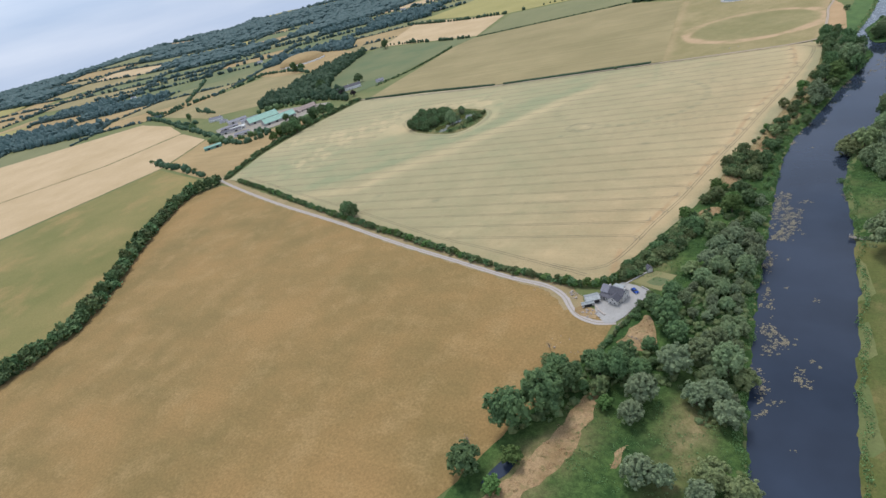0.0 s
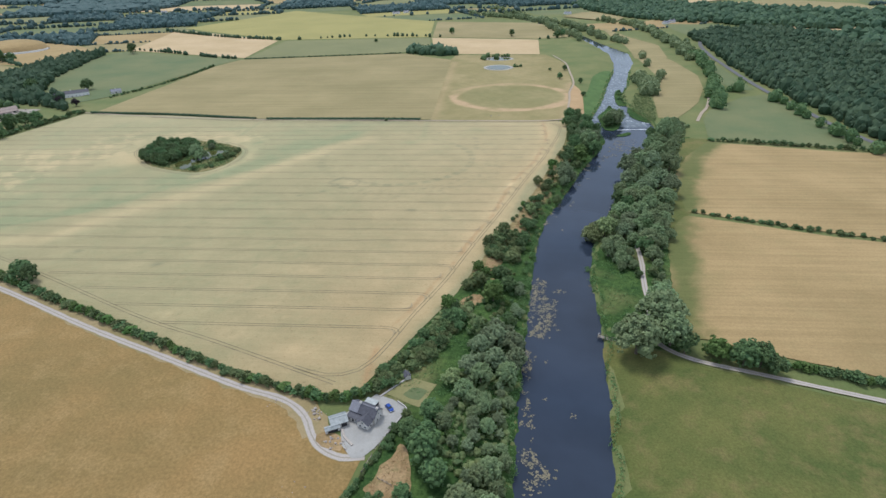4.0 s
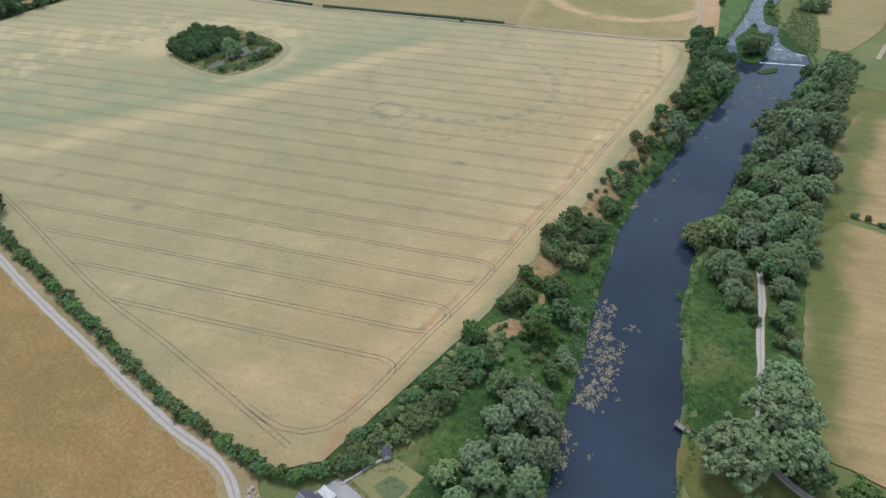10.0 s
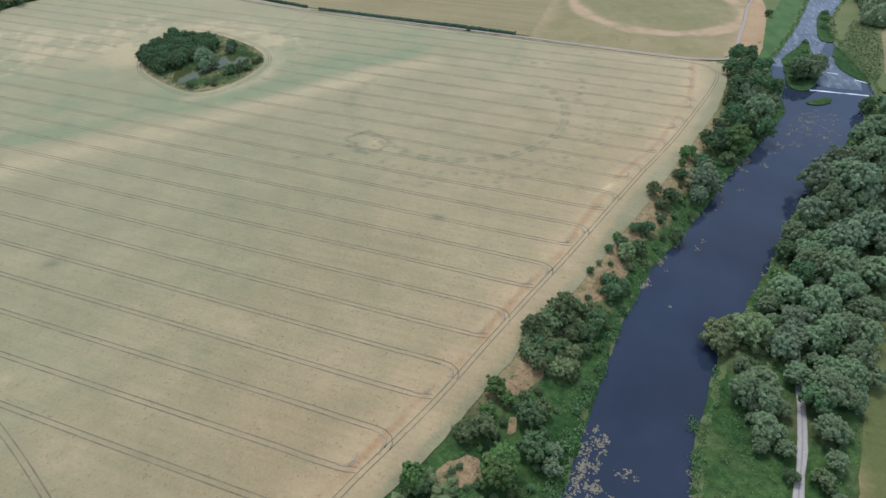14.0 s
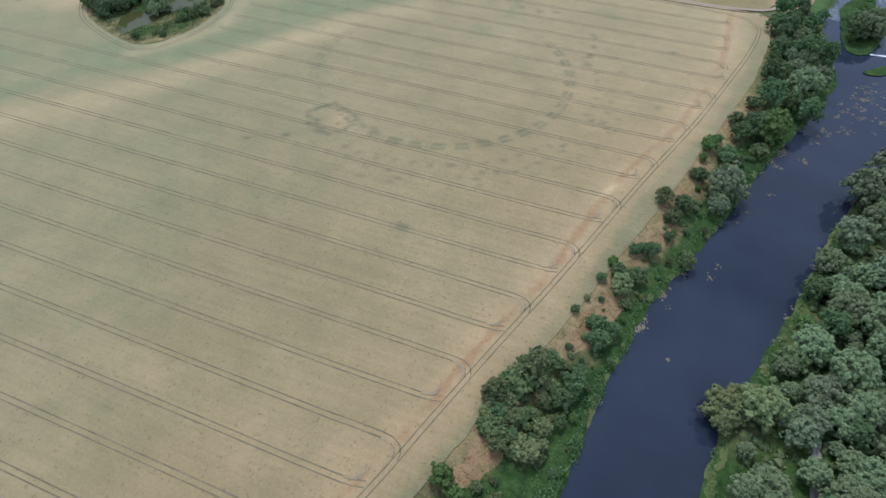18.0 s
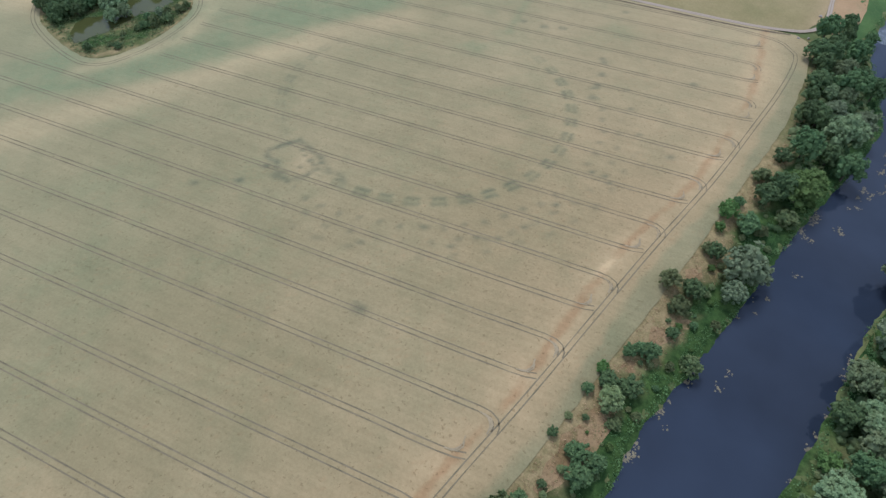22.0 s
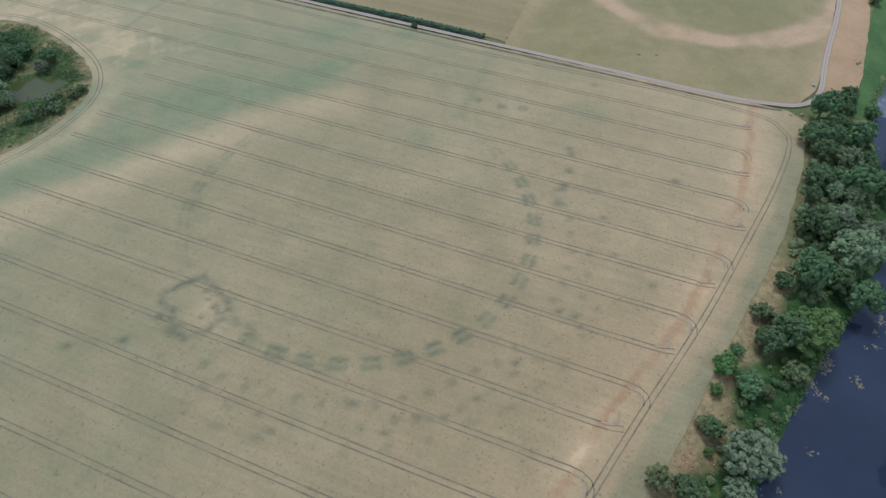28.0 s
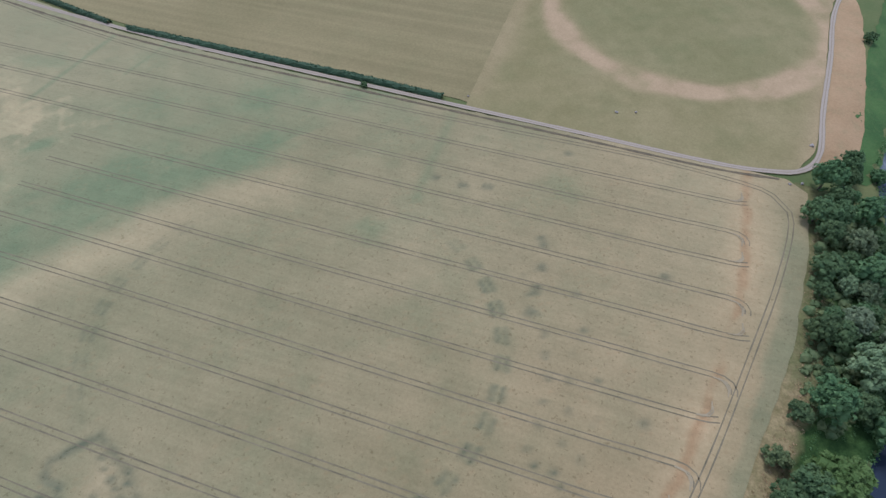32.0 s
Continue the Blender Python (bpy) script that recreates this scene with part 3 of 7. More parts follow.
    green = np.maximum(green, 0.3 * np.exp(-(arc / 2.2) ** 2) * (0.8 + 0.5 * n3))
    # pale, thin crop
    east = nearest(x, y, RUST_LINE)[0]
    inland = np.interp(y, [p[1] for p in RUST_LINE[::-1]], [p[0] for p in RUST_LINE[::-1]]) - x
    pale = 0.34 * np.exp(-(east / 9) ** 2) * (1 + 0.5 * n2) + 0.16 * np.exp(-(east / 60) ** 2)
    ridge = nearest(x, y, [(-420, 372), (-314, 394), (-298, 419), (-254, 466), (-230, 500), (-197, 545), (-173, 581), (-149, 613), (-125, 630)])[0]
    pale = np.maximum(pale, 0.34 * np.exp(-(ridge / 11) ** 2) * (1 + 0.4 * n2))
    west = nearest(x, y, [(-530, 560), (-470, 575), (-430, 560), (-365, 590), (-330, 640), (-250, 630)])[0]
    pale = np.maximum(pale, 0.55 * np.exp(-(west / 26) ** 2) * step(-0.1, 0.5, n2 + 0.7 * n3))
    # rumpled, wind-laid crop west of the pond
    laid = np.exp(-(nearest(x, y, [(-400, 622), (-408, 600), (-419, 556), (-433, 518), (-438, 478)])[0] / 30) ** 2)
    fold = wob(x + 0.5 * y, y, 0.11, 4.0) + 0.6 * wob(x, y, 0.3, 2.0)
    green = np.maximum(green, 0.5 * laid * step(0.1, 0.7, fold))
    pale = np.maximum(pale, 0.5 * laid * step(0.0, 0.6, -fold))
    pale = np.maximum(pale, 0.5 * np.exp(-(nearest(x, y, [(-310, 618), (-292, 645), (-258, 634)])[0] / 7) ** 2) * (0.8 + 0.4 * n3))
    pale = np.maximum(pale, 0.4 * spot(x, y, -85, 275, 26, 9, -12))
    bare = spot(x, y, 17.5, 502, 9, 2.4, 68)
    pale = np.maximum(pale, 1.1 * bare)
    pale = np.maximum(pale, 0.35 * np.maximum(spot(x, y, -118, 505, 5, 7), spot(x, y, -112, 500, 5, 3)))
    pale = np.maximum(pale, 0.75 * spot(x, y, -350, 562, 26, 16) * (0.8 + 0.3 * n2))
    for cx, cy, rx, ry, am in ((-316, 642, 30, 9, 0.5), (-410, 556, 34, 9, 0.45), (-404, 594, 30, 7, 0.4), (-117, 357, 16, 7, 0.3), (-171, 306, 14, 8, 0.35), (-130, 289, 12, 6, 0.35)):
        pale = np.maximum(pale, am * spot(x, y, cx, cy, rx, ry) * (0.7 + 0.5 * n3))
    pale = np.maximum(pale, 0.3 * np.exp(-(nearest(x, y, [(-280, 640), (-268, 612), (-240, 600), (-232, 560), (-262, 518)])[0] / 6) ** 2))
    rust = 1.0 * np.exp(-((inland + 0.9 * n3) / 2.1) ** 2) * (0.35 + 0.65 * step(-0.9, 0.4, n2 + 0.7 * n3))
    rust = np.maximum(rust, 0.24 * np.exp(-(east / 10) ** 2))
    rust = np.maximum(rust, 0.26 * np.exp(-(east / 85) ** 2) * (0.8 + 0.5 * n1))
    rust = rust * (1 - bare)
    # the greyer, greener strip outside the edge run
    outer = step(11.5, 15.0, -inland + 0.8 * n3) * step(262, 285, y) * (1 - step(655, 690, y)) * step(-120, -80, x)
    pale, rust = pale * (1 - 0.8 * outer), rust * (1 - outer)
    green = np.maximum(green * (1 - outer), outer * (0.2 + 0.1 * n2 + 0.16 * np.clip(wob(x, y, 0.16, 5.0), 0, 1)))
    pit = np.maximum(pit, outer * (0.06 + 0.05 * n2 + 0.14 * np.clip(wob(x, y, 0.13, 1.0), 0, 1)))
    speck = step(0.75, 1.0, wob(x, y, 1.3, 0.9) + 0.3 * n2)
    return {"green": np.clip(green, 0, 0.95), "pale": np.clip(pale, 0, 0.9), "rust": np.clip(rust + 0.2 * speck, 0, 0.85), "pit": np.clip(pit, 0, 0.9)}


wheat = patch("wheat_field", FIELD, "wheat", 0.5, 1.22, 0.5, "ripening wheat field, tan with green crop marks of a ring", "wheat field", wheat_marks)

# tramlines: pairs of ruts
EAST_RUT = [(-92, 266.5), (-84, 263.5), (-76, 261.5), (-68, 262), (-61, 265.5), (-56, 272), (-51, 283), (-45, 299), (-40, 313), (-26, 347), (-15.3, 379), (-4, 412), (7.5, 444.5), (29.5, 511), (41.3, 544), (50.6, 571), (62.5, 611), (70.5, 639), (76.5, 666), (77, 680), (71, 688), (58, 692), (20, 695)]


def east_at(y):
    p = EAST_RUT[5:17]
    return float(np.interp(y, [q[1] for q in p], [q[0] for q in p]))


def lane_rut_at(x):
    return float(np.interp(x, [-520, -370, -275, -181, -139, -75], [452, 389, 349, 302, 284, 258]))


def tramline(pts):
    for side in (-0.95, 0.95):
        p = smooth_line(pts, 6.0)
        d = np.gradient(p, axis=0)
        d /= np.maximum(np.hypot(d[:, 0], d[:, 1]), 1e-6)[:, None]
        q = p + side * np.stack([-d[:, 1], d[:, 0]], 1)
        ruts.append(q)


ruts, worn = [], []
tramline(EAST_RUT)
tramline([(20, 695), (-120, 694), (-260, 700), (-400, 722), (-500, 735)])
tramline([(-70, 256), (-75, 258), (-139, 284), (-189, 303), (-275, 344), (-370, 387), (-500, 448)])
for k in range(-5, 19):
    ty = 381.5 + 16.5 * k
    xe = east_at(ty)
    xw = -540.0
    for px in range(-520, -70, 4):
        if lane_rut_at(px) > ty > 250 and px > xw:
            xw = px
    seg = [(float(q), ty + 0.25 * math.sin(q * 0.02 + k)) for q in np.arange(xw, xe - 24, 18.0)] + [(xe - 20, ty)]
    # at the headland the pairs swing into the edge run two by two
    if k % 2:
        tail = [(xe - 9, ty), (xe - 5.4, ty - 0.4), (xe - 3.0, ty - 1.7), (xe - 2.0, ty - 3.8), (xe - 2.1, ty - 5.6)]
    else:
        tail = [(xe - 10, ty + 0.1), (xe - 5, ty + 0.4), (xe - 1.6, ty + 1.2)]
    sgn = 1 if k % 2 else -1
    for o in (1.6, 3.2):
        worn.append([(xe - 5.5 - o, ty - sgn * 0.9), (xe - 3.6 - 0.6 * o, ty - sgn * 1.6), (xe - 2.9 - 0.3 * o, ty - sgn * (2.6 + 0.5 * o)), (xe - 3.3 - 0.2 * o, ty - sgn * (3.6 + o))])
    line = seg + tail
    if 520 < ty < 636 or 636 <= ty < 640:
        tramline([p for p in line if p[0] < -366])
        tramline([p for p in line if p[0] > -238])
    else:
        tramline(line)
tramline(smooth_line([((x + 301) * 1.09 - 301, (y - 578) * 1.1 + 578) for x, y in POND], 6.0, True))
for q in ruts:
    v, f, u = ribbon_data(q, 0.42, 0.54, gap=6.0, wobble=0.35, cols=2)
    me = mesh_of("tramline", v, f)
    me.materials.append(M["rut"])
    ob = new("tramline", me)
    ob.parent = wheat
# pale turning marks of the wheels at the headland
for i, q in enumerate(worn):
    v, f, u = ribbon_data(q, 0.5, 0.62 + 0.03 * (i % 4), gap=1.5, wobble=0.5, cols=2)
    me = mesh_of("turning_mark", v, f)
    me.materials.append(M["wornrut"])
    ob = new("turning_mark", me)
    ob.parent = wheat

# strip of trodden crop and grass outside the edge run
EDGE = [(81, 692), (80, 660), (69, 608), (58, 568), (38, 506), (15, 437), (-2, 396), (-20, 345), (-46, 284), (-57, 262)]
patch("field_margin", [(x + 2.6, y - 1) for x, y in EDGE] + [(x - 0.5, y) for x, y in EDGE[::-1]], "wheat", 0.53, 2.0, 0.4, "trodden margin of the wheat field", "field margin", wheat_marks)


# other fields round about
DIGITISED = {}


def plot(name, poly, mat, label, rise=0.3, cell=8.0, **kw):
    DIGITISED[name + str(len(DIGITISED))] = poly
    return patch(name, poly, mat, rise, cell, kw.pop("ragged", 0.8), label, kw.pop("category", "field"), **kw)


plot("brown_pasture", [(-530, 431), (-558, 402), (-508, 299), (-450, 224), (-421, 156), (-421, 110), (-430, -60), (-150, -60), (-116, 60), (-100, 100), (-87, 122), (-74, 150), (-62, 184), (-54, 194), (-49, 214), (-56, 222), (-66, 228), (-76, 246), (-116, 260), (-160, 278), (-214, 302), (-290, 336), (-384, 374), (-460, 408)], "brown", "dry brown grazing field with faint green patches", 0.1, 6.0)
plot("olive_pasture", [(-790, 303), (-733, 508), (-600, 458), (-566, 404), (-516, 299), (-458, 222), (-430, 156), (-434, -60), (-760, -60)], "mixed", "olive-green grazed field beside a tall hedge")
plot("straw_field", [(-798, 310), (-738, 515), (-775, 640), (-900, 700), (-930, 560), (-1030, 420), (-1060, 340)], "straw", "pale pinkish harvested straw field")
plot("straw_field", [(-1066, 340), (-1036, 420), (-936, 560), (-906, 704), (-1020, 775), (-1180, 830), (-1420, 640), (-1530, 500)], "straw", "pale pinkish harvested straw field")
plot("dry_paddock", [(-732, 515), (-600, 462), (-556, 452), (-566, 600), (-575, 690), (-660, 630), (-770, 636)], "stubble", "dry tan paddock by the farm")
plot("olive_field", [(-1167, 880), (-935, 795), (-830, 830), (-795, 850), (-893, 1094), (-1099, 1208), (-1155, 974)], "olive", "olive field rising behind the farm")
plot("green_pasture", [(-548, 840), (-665, 858), (-838, 1150), (-795, 1285), (-482, 1164), (-505, 1092)], "pasture", "green pasture field with a hedge")
plot("olive_field", [(-512, 752), (-400, 736), (-275, 717), (-86, 711), (-68, 709), (-68, 1122), (-166, 1205), (-480, 1155), (-500, 1090)], "olive", "broad olive-tan field behind a clipped hedge")
plot("dusky_field", [(-476, 1172), (-166, 1226), (-126, 1308), (-138, 1436), (-480, 1420)], "dusky", "dusky green field strip")
plot("straw_field", [(-795, 1300), (-482, 1176), (-500, 1425), (-880, 1690)], "straw", "pale pink harvested straw field edged with trees")
plot("yellow_field", [(-880, 1720), (-500, 1440), (-140, 1450), (-160, 1800), (-700, 2200)], "yellowgreen", "yellow-green crop field on a rise")
plot("straw_field", [(-70, 1192), (95, 1176), (108, 1376), (-134, 1436), (-120, 1310)], "straw", "bright straw-coloured harvested field")
plot("olive_field", [(-134, 1450), (110, 1390), (190, 1420), (180, 1700), (-150, 1790)], "olive", "tan pasture by the river bend")
def stubble_edge(x, y):
    """Green grass growing into the stubble along the riverside trees."""
    d = nearest(x, y, [(97, 300), (103, 323), (112, 350), (121, 392), (131, 430), (148, 470), (166, 525), (190, 580), (222, 625)])[0]
    return {"edge": 0.95 * (1 - step(2, 17, d + 4 * wob(x, y, 0.1) + 2 * wob(x, y, 0.4))) + 0.5 * (1 - step(0, 30, d)) * np.clip(wob(x, y, 0.07, 3.0), 0, 1)}


plot("stubble_field", [(98, 300), (140, 284), (182, 270), (240, 251), (420, 198), (520, 330), (340, 384), (232, 411), (142, 445), (130, 430), (116, 395), (104, 345)], "stubble", "pale tan stubble field with mowing lines", 0.45, cell=3.0, marks=stubble_edge)
plot("stubble_field", [(144, 452), (236, 416.5), (345, 385), (430, 400), (392, 500), (372, 585), (325, 592), (216, 622), (182, 577), (156, 522)], "stubble", "pale tan stubble field with mowing lines", 0.45, cell=3.0, marks=stubble_edge)
plot("green_field", [(222, 634), (322, 606), (372, 596), (360, 700), (362, 830), (325, 815), (262, 750), (240, 705)], "pasture", "green field between path and road", 0.4)
plot("green_field", [(330, 850), (358, 860), (362, 920), (385, 1140), (362, 1130), (330, 960)], "pasture", "narrow green field beside the road", 0.4)
plot("river_meadow", [(277, 1300), (300, 1175), (316, 1100), (316, 960), (294, 868), (262, 790), (240, 752), (214, 714), (196, 724), (212, 811), (236, 880), (252, 934), (258, 1010), (264, 1093)], "olive", "tan dry river meadow", 0.35)
plot("meadow", [(17, -60), (26, 60), (36.5, 135), (39.5, 182), (50, 251), (57, 296), (84, 287), (98, 277), (140, 262), (260, 226), (420, 174), (440, -60)], "meadow", "green riverside meadow grass", 0.25, cell=6.0)
plot("grass_verge", [(106, 304), (112, 350), (118, 400), (134, 436), (150, 452), (166, 520), (195, 590), (222, 632), (200, 636), (156, 550), (136, 470), (118, 410)], "meadow", "green strip between trees and stubble", 0.3, cell=4.0)


def henge_marks(x, y):
    r = np.hypot((x - 29) / 1.02, y - 828)
    n = wob(x, y, 0.09, 0.4) + 0.5 * wob(x, y, 0.3)
    ring = np.exp(-((r - 76) / (6.8 + 3.0 * wob(x, y, 0.05))) ** 4) * (0.8 + 0.55 * n)
    ring *= 0.45 + 0.55 * step(-60, -20, -(y - 830) + 0.5 * (x - 27))
    lane_side = np.exp(-(nearest(x, y, [(92, 715), (100, 765), (112, 851), (121, 905)])[0] / 9) ** 2) * 0.55
    plough = 0.28 * np.exp(-(nearest(x, y, [(-66, 720), (-62, 1100)])[0] / 6) ** 2)
    return {"bare": np.clip(np.maximum(np.maximum(ring, lane_side), plough), 0, 0.9), "inner": 0.35 * (1 - step(62, 70, r)) + 0.25 * np.clip(n, 0, 1)}


def henge_material():
    m, n, l, b = node_mat("henge_turf", 0.95, 0, 0.1)
    c = ramp_of(n, l, noise_of(n, l, 0.014, 5), 0.38, 0.62, (0.25, 0.214, 0.1), (0.315, 0.258, 0.132))
    c = mix_of(n, l, attr_of(n, "inner"), c, (0.185, 0.187, 0.082))
    c = mix_of(n, l, attr_of(n, "bare"), c, (0.46, 0.325, 0.195))
    f = noise_of(n, l, 0.09, 5, 0.7)
    c = mix_of(n, l, 0.45, c, ramp_of(n, l, f, 0.35, 0.68, (0.75, 0.76, 0.7), (1.06, 1.05, 1.05)), "MULTIPLY")
    g = noise_of(n, l, 1.2, 4, 0.7)
    c = mix_of(n, l, 0.4, c, ramp_of(n, l, g, 0.3, 0.65, (0.55, 0.55, 0.5), (1.03, 1.03, 1.03)), "MULTIPLY")
    l.new(c, b.inputs["Base Color"])
    bump_of(n, l, b, g, 0.4, 0.15)
    return m


M["henge"] = henge_material()
plot("henge_field", [(-68.3, 705.5), (-20, 703.6), (45, 701.6), (70, 703.6), (82, 708), (90, 722), (96, 754), (108, 851), (121, 909), (130, 1079), (106, 1170), (-64, 1180), (-70, 1126)], "henge", "grassy field with a parched ring-shaped earthwork", 0.35, cell=2.2, ragged=0.4, marks=henge_marks)
plot("parched_verge", [(88, 712), (100, 710), (108, 724), (114, 744), (121, 800), (126, 860), (121, 905), (110, 851), (103, 800), (96, 754), (92, 724)], "parched", "parched orange verge beside the track", 0.3, cell=2.0, ragged=0.7)

# river margin of lush grass on the west bank, and bare patches
def bank_material():
    m, n, l, b = node_mat("bank_grass", 0.95, 0, 0.1)
    c = ramp_of(n, l, noise_of(n, l, 0.05, 5), 0.36, 0.64, (0.037, 0.083, 0.026), (0.074, 0.132, 0.04))
    f = noise_of(n, l, 0.4, 5, 0.7)
    c = mix_of(n, l, 0.85, c, ramp_of(n, l, f, 0.35, 0.7, (0.42, 0.47, 0.42), (1.35, 1.25, 1.1)), "MULTIPLY")
    dry = ramp_of(n, l, noise_of(n, l, 0.25, 5, 0.7), 0.35, 0.65, (0.25, 0.2, 0.09), (0.43, 0.32, 0.165))
    c = mix_of(n, l, attr_of(n, "dry"), c, dry)
    g = noise_of(n, l, 1.5, 4, 0.7)
    c = mix_of(n, l, 0.55, c, ramp_of(n, l, g, 0.3, 0.68, (0.4, 0.4, 0.4), (1.05, 1.05, 1.05)), "MULTIPLY")
    l.new(c, b.inputs["Base Color"])
    bump_of(n, l, b, g, 0.6, 0.3)
    return m


M["bankmix"] = bank_material()


def bank_marks(x, y):
    d = nearest(x, y, [(84, 690), (76, 614), (44, 509), (14, 420), (-2, 378), (-19, 330), (-45, 274)])[0]
    n = wob(x, y, 0.12, 2.0) + 0.6 * wob(x, y, 0.4)
    dry = 0.85 * (1 - step(4, 13, d + 5 * n)) * step(330, 380, y) * (1 - 0.5 * step(590, 620, y))
    south = np.maximum(spot(x, y, -62, 130, 22, 9, 62), np.maximum(0.75 * spot(x, y, -15, 150, 22, 8, 80), spot(x, y, -40, 255, 8, 16, -30)))
    return {"dry": np.clip(np.maximum(dry, 0.9 * south * (0.8 + 0.5 * n)), 0, 1)}


def pond_marks(x, y):
    n = wob(x, y, 0.15, 2.0) + 0.6 * wob(x, y, 0.5)
    rim = nearest(x, y, POND, True)[0]
    return {"dry": np.clip(0.5 * (1 - step(1, 5, rim + 2 * n)) + 0.12 + 0.4 * n, 0, 1)}


ys_m = np.array([-40, 60, 135, 182, 251, 317, 365, 425, 473, 546, 600, 640, 690])
lush_w = [(float(np.interp(y, BANK_Y, BANK_L)) + 1.5, float(y)) for y in ys_m]
lush_in = [(80, 700), (78, 655), (70, 605), (42, 510), (12, 420), (-5, 378), (-22, 330), (-48, 274), (-58, 256), (-50, 251), (-36.5, 243), (-45, 217), (-50, 200), (-56, 190), (-62, 180), (-90, 120), (-105, 60), (-135, -40)]
patch("river_margin", lush_w + lush_in, "bankmix", 0.2, 2.0, 0.8, "lush green and dry tan grass along the west river bank", "grass", bank_marks)
ye_m = np.array([60, 135, 182, 251, 317, 365, 425, 473, 546, 600, 640])
lush_e = [(float(np.interp(y, BANK_Y, BANK_R)) - 1.5, float(y)) for y in ye_m]
patch("river_margin", [(61, 298)] + lush_e[4:] + [(206, 640), (160, 560), (138, 470), (122, 420), (112, 380), (106, 340), (104, 300), (90, 286)], "bankmix", 0.2, 3.0, 0.8, "lush green grass along the east river bank", "grass", lambda x, y: {"dry": 0.25 * np.clip(wob(x, y, 0.1), 0, 1)})
BARE = ([(17, 415), (23, 419), (31, 434), (33, 444), (28, 446), (21, 434)], [(-4, 358), (3, 362), (8, 372), (3, 380), (-1, 376)], [(-16, 318), (-6, 323), (-3, 330), (-9, 333), (-15, 328)],
             [(-34, 222), (-28, 204), (-33, 197), (-45, 200), (-42, 209)],
             [(-84, 96), (-72, 104), (-63, 118), (-54, 132), (-50, 148), (-48, 160), (-47, 172), (-50, 171), (-56, 159), (-60, 147), (-66, 135), (-72, 122), (-79, 112)])
BARE += ([(38, 477), (43, 478), (44, 484), (39, 485)], [(31, 462), (36, 463), (37, 468), (32, 468)], [(46, 487), (50, 488), (50, 492), (46, 492)], [(46, 508), (52, 512), (50, 516), (46, 513)], [(-33, 144), (-35, 143), (-38, 133), (-36, 133)], [(1, 344), (4, 346), (4, 351), (1, 350)])
for poly in BARE:
    patch("bare_patch", poly, "drysoil", 0.27, 1.0, 1.4, "dry orange-brown bare bank patch", "bare ground", curved=True)

# reed beds and islands in the upper river
for poly in ([(116, 715), (104, 722), (120, 800), (136, 860), (160, 960), (186, 1010), (196, 1010), (170, 900), (152, 830), (136, 770)],):
    patch("reed_bank", poly, "lush", 0.2, 4.0, 1.0, "bright green reedy river bank", "reeds", curved=True)
for poly in ([(168, 732), (170, 767), (182, 800), (197, 846), (214, 834), (208, 785), (197, 728), (188, 705), (177, 713)], [(172, 857), (183, 879), (183, 833), (177, 794), (164, 795)], [(189, 871), (200, 847), (190, 822), (184, 829)], [(128, 720), (130, 740), (143, 766), (154, 791), (151, 740), (152, 714), (143, 686), (134, 677), (127, 686)], [(135, 657), (141, 656), (148, 660), (154, 670), (150, 671), (142, 665)]):
    patch("river_island", poly, "bankmix", 0.45, 2.0, 0.8, "low green river island", "island", curved=True, level=RIVER_Z)
patch("riffle_water", [(118, 722), (136, 716), (150, 690), (176, 692), (180, 720), (172, 750), (160, 762), (172, 800), (174, 850), (200, 910), (226, 1010), (250, 1090), (262, 1190), (250, 1270), (228, 1270), (230, 1190), (222, 1100), (204, 1014), (172, 905), (154, 835)], "riffle", 0.03, 5.0, 0.5, "pale riffled shallow water above the weir", "river", level=RIVER_Z)

# tracks, lane, road
ribbon("lane_verge", [(-560, 457), (-528, 440), (-460, 406), (-382, 370), (-288, 331), (-215, 297), (-159, 274), (-115, 256), (-90, 247), (-76, 236), (-70, 226)], 11.0, "brownverge", 0.14, "dry brown grass verges of the farm lane", "verge", wobble=0.2)
ribbon("farm_lane", [(-560, 455), (-528, 437), (-460, 403), (-382, 367), (-288, 327), (-215, 294), (-159, 271), (-115, 253), (-90, 245), (-78, 236), (-72, 226), (-66, 219), (-57, 215), (-48, 216)], 3.7, "lane", 0.2, "pale gravel farm lane with two wheel paths", "lane", wobble=0.12)
ribbon("field_track", [(-540, 752), (-400, 726), (-258, 711), (-123, 706), (-19, 703), (45, 701), (70, 703), (84, 708), (92, 722), (96, 754), (104, 805), (110, 851), (123, 909), (128, 990), (131, 1079), (118, 1160)], 2.8, "track", 0.6, "stony field track with two wheel ruts", "track", wobble=0.12)
ribbon("river_path", [(98, 440), (97, 406), (94, 374), (90, 352), (87, 330), (83, 305), (84, 292), (96, 281), (125, 271), (170, 256), (230, 238), (330, 205), (420, 175)], 3.0, "lane", 0.5, "pale gravel riverside path", "path", wobble=0.15)
ribbon("river_path", [(232, 700), (248, 735), (262, 760), (278, 800), (292, 840)], 3.4, "track", 0.6, "pale gravel riverside path", "path", wobble=0.15)
ribbon("road", [(430, 380), (392, 500), (376, 590), (367, 672), (368, 760), (368, 837), (372, 914), (384, 1040), (398, 1154), (430, 1300), (520, 1500)], 7.0, "asphalt", 0.7, "narrow grey country road beside a wood", "road")
M["ditch"] = plain("dark_ditch_earth", (0.1, 0.08, 0.05), (0.19, 0.15, 0.09), 0.4, 0.95)
ribbon("ditch", [(-420, 724), (-268, 705.5), (-123, 701), (-19, 698.6), (45, 697.2), (74, 699)], 1.3, "ditch", 0.62, "dark earthen ditch along the track", "ditch", wobble=0.4)

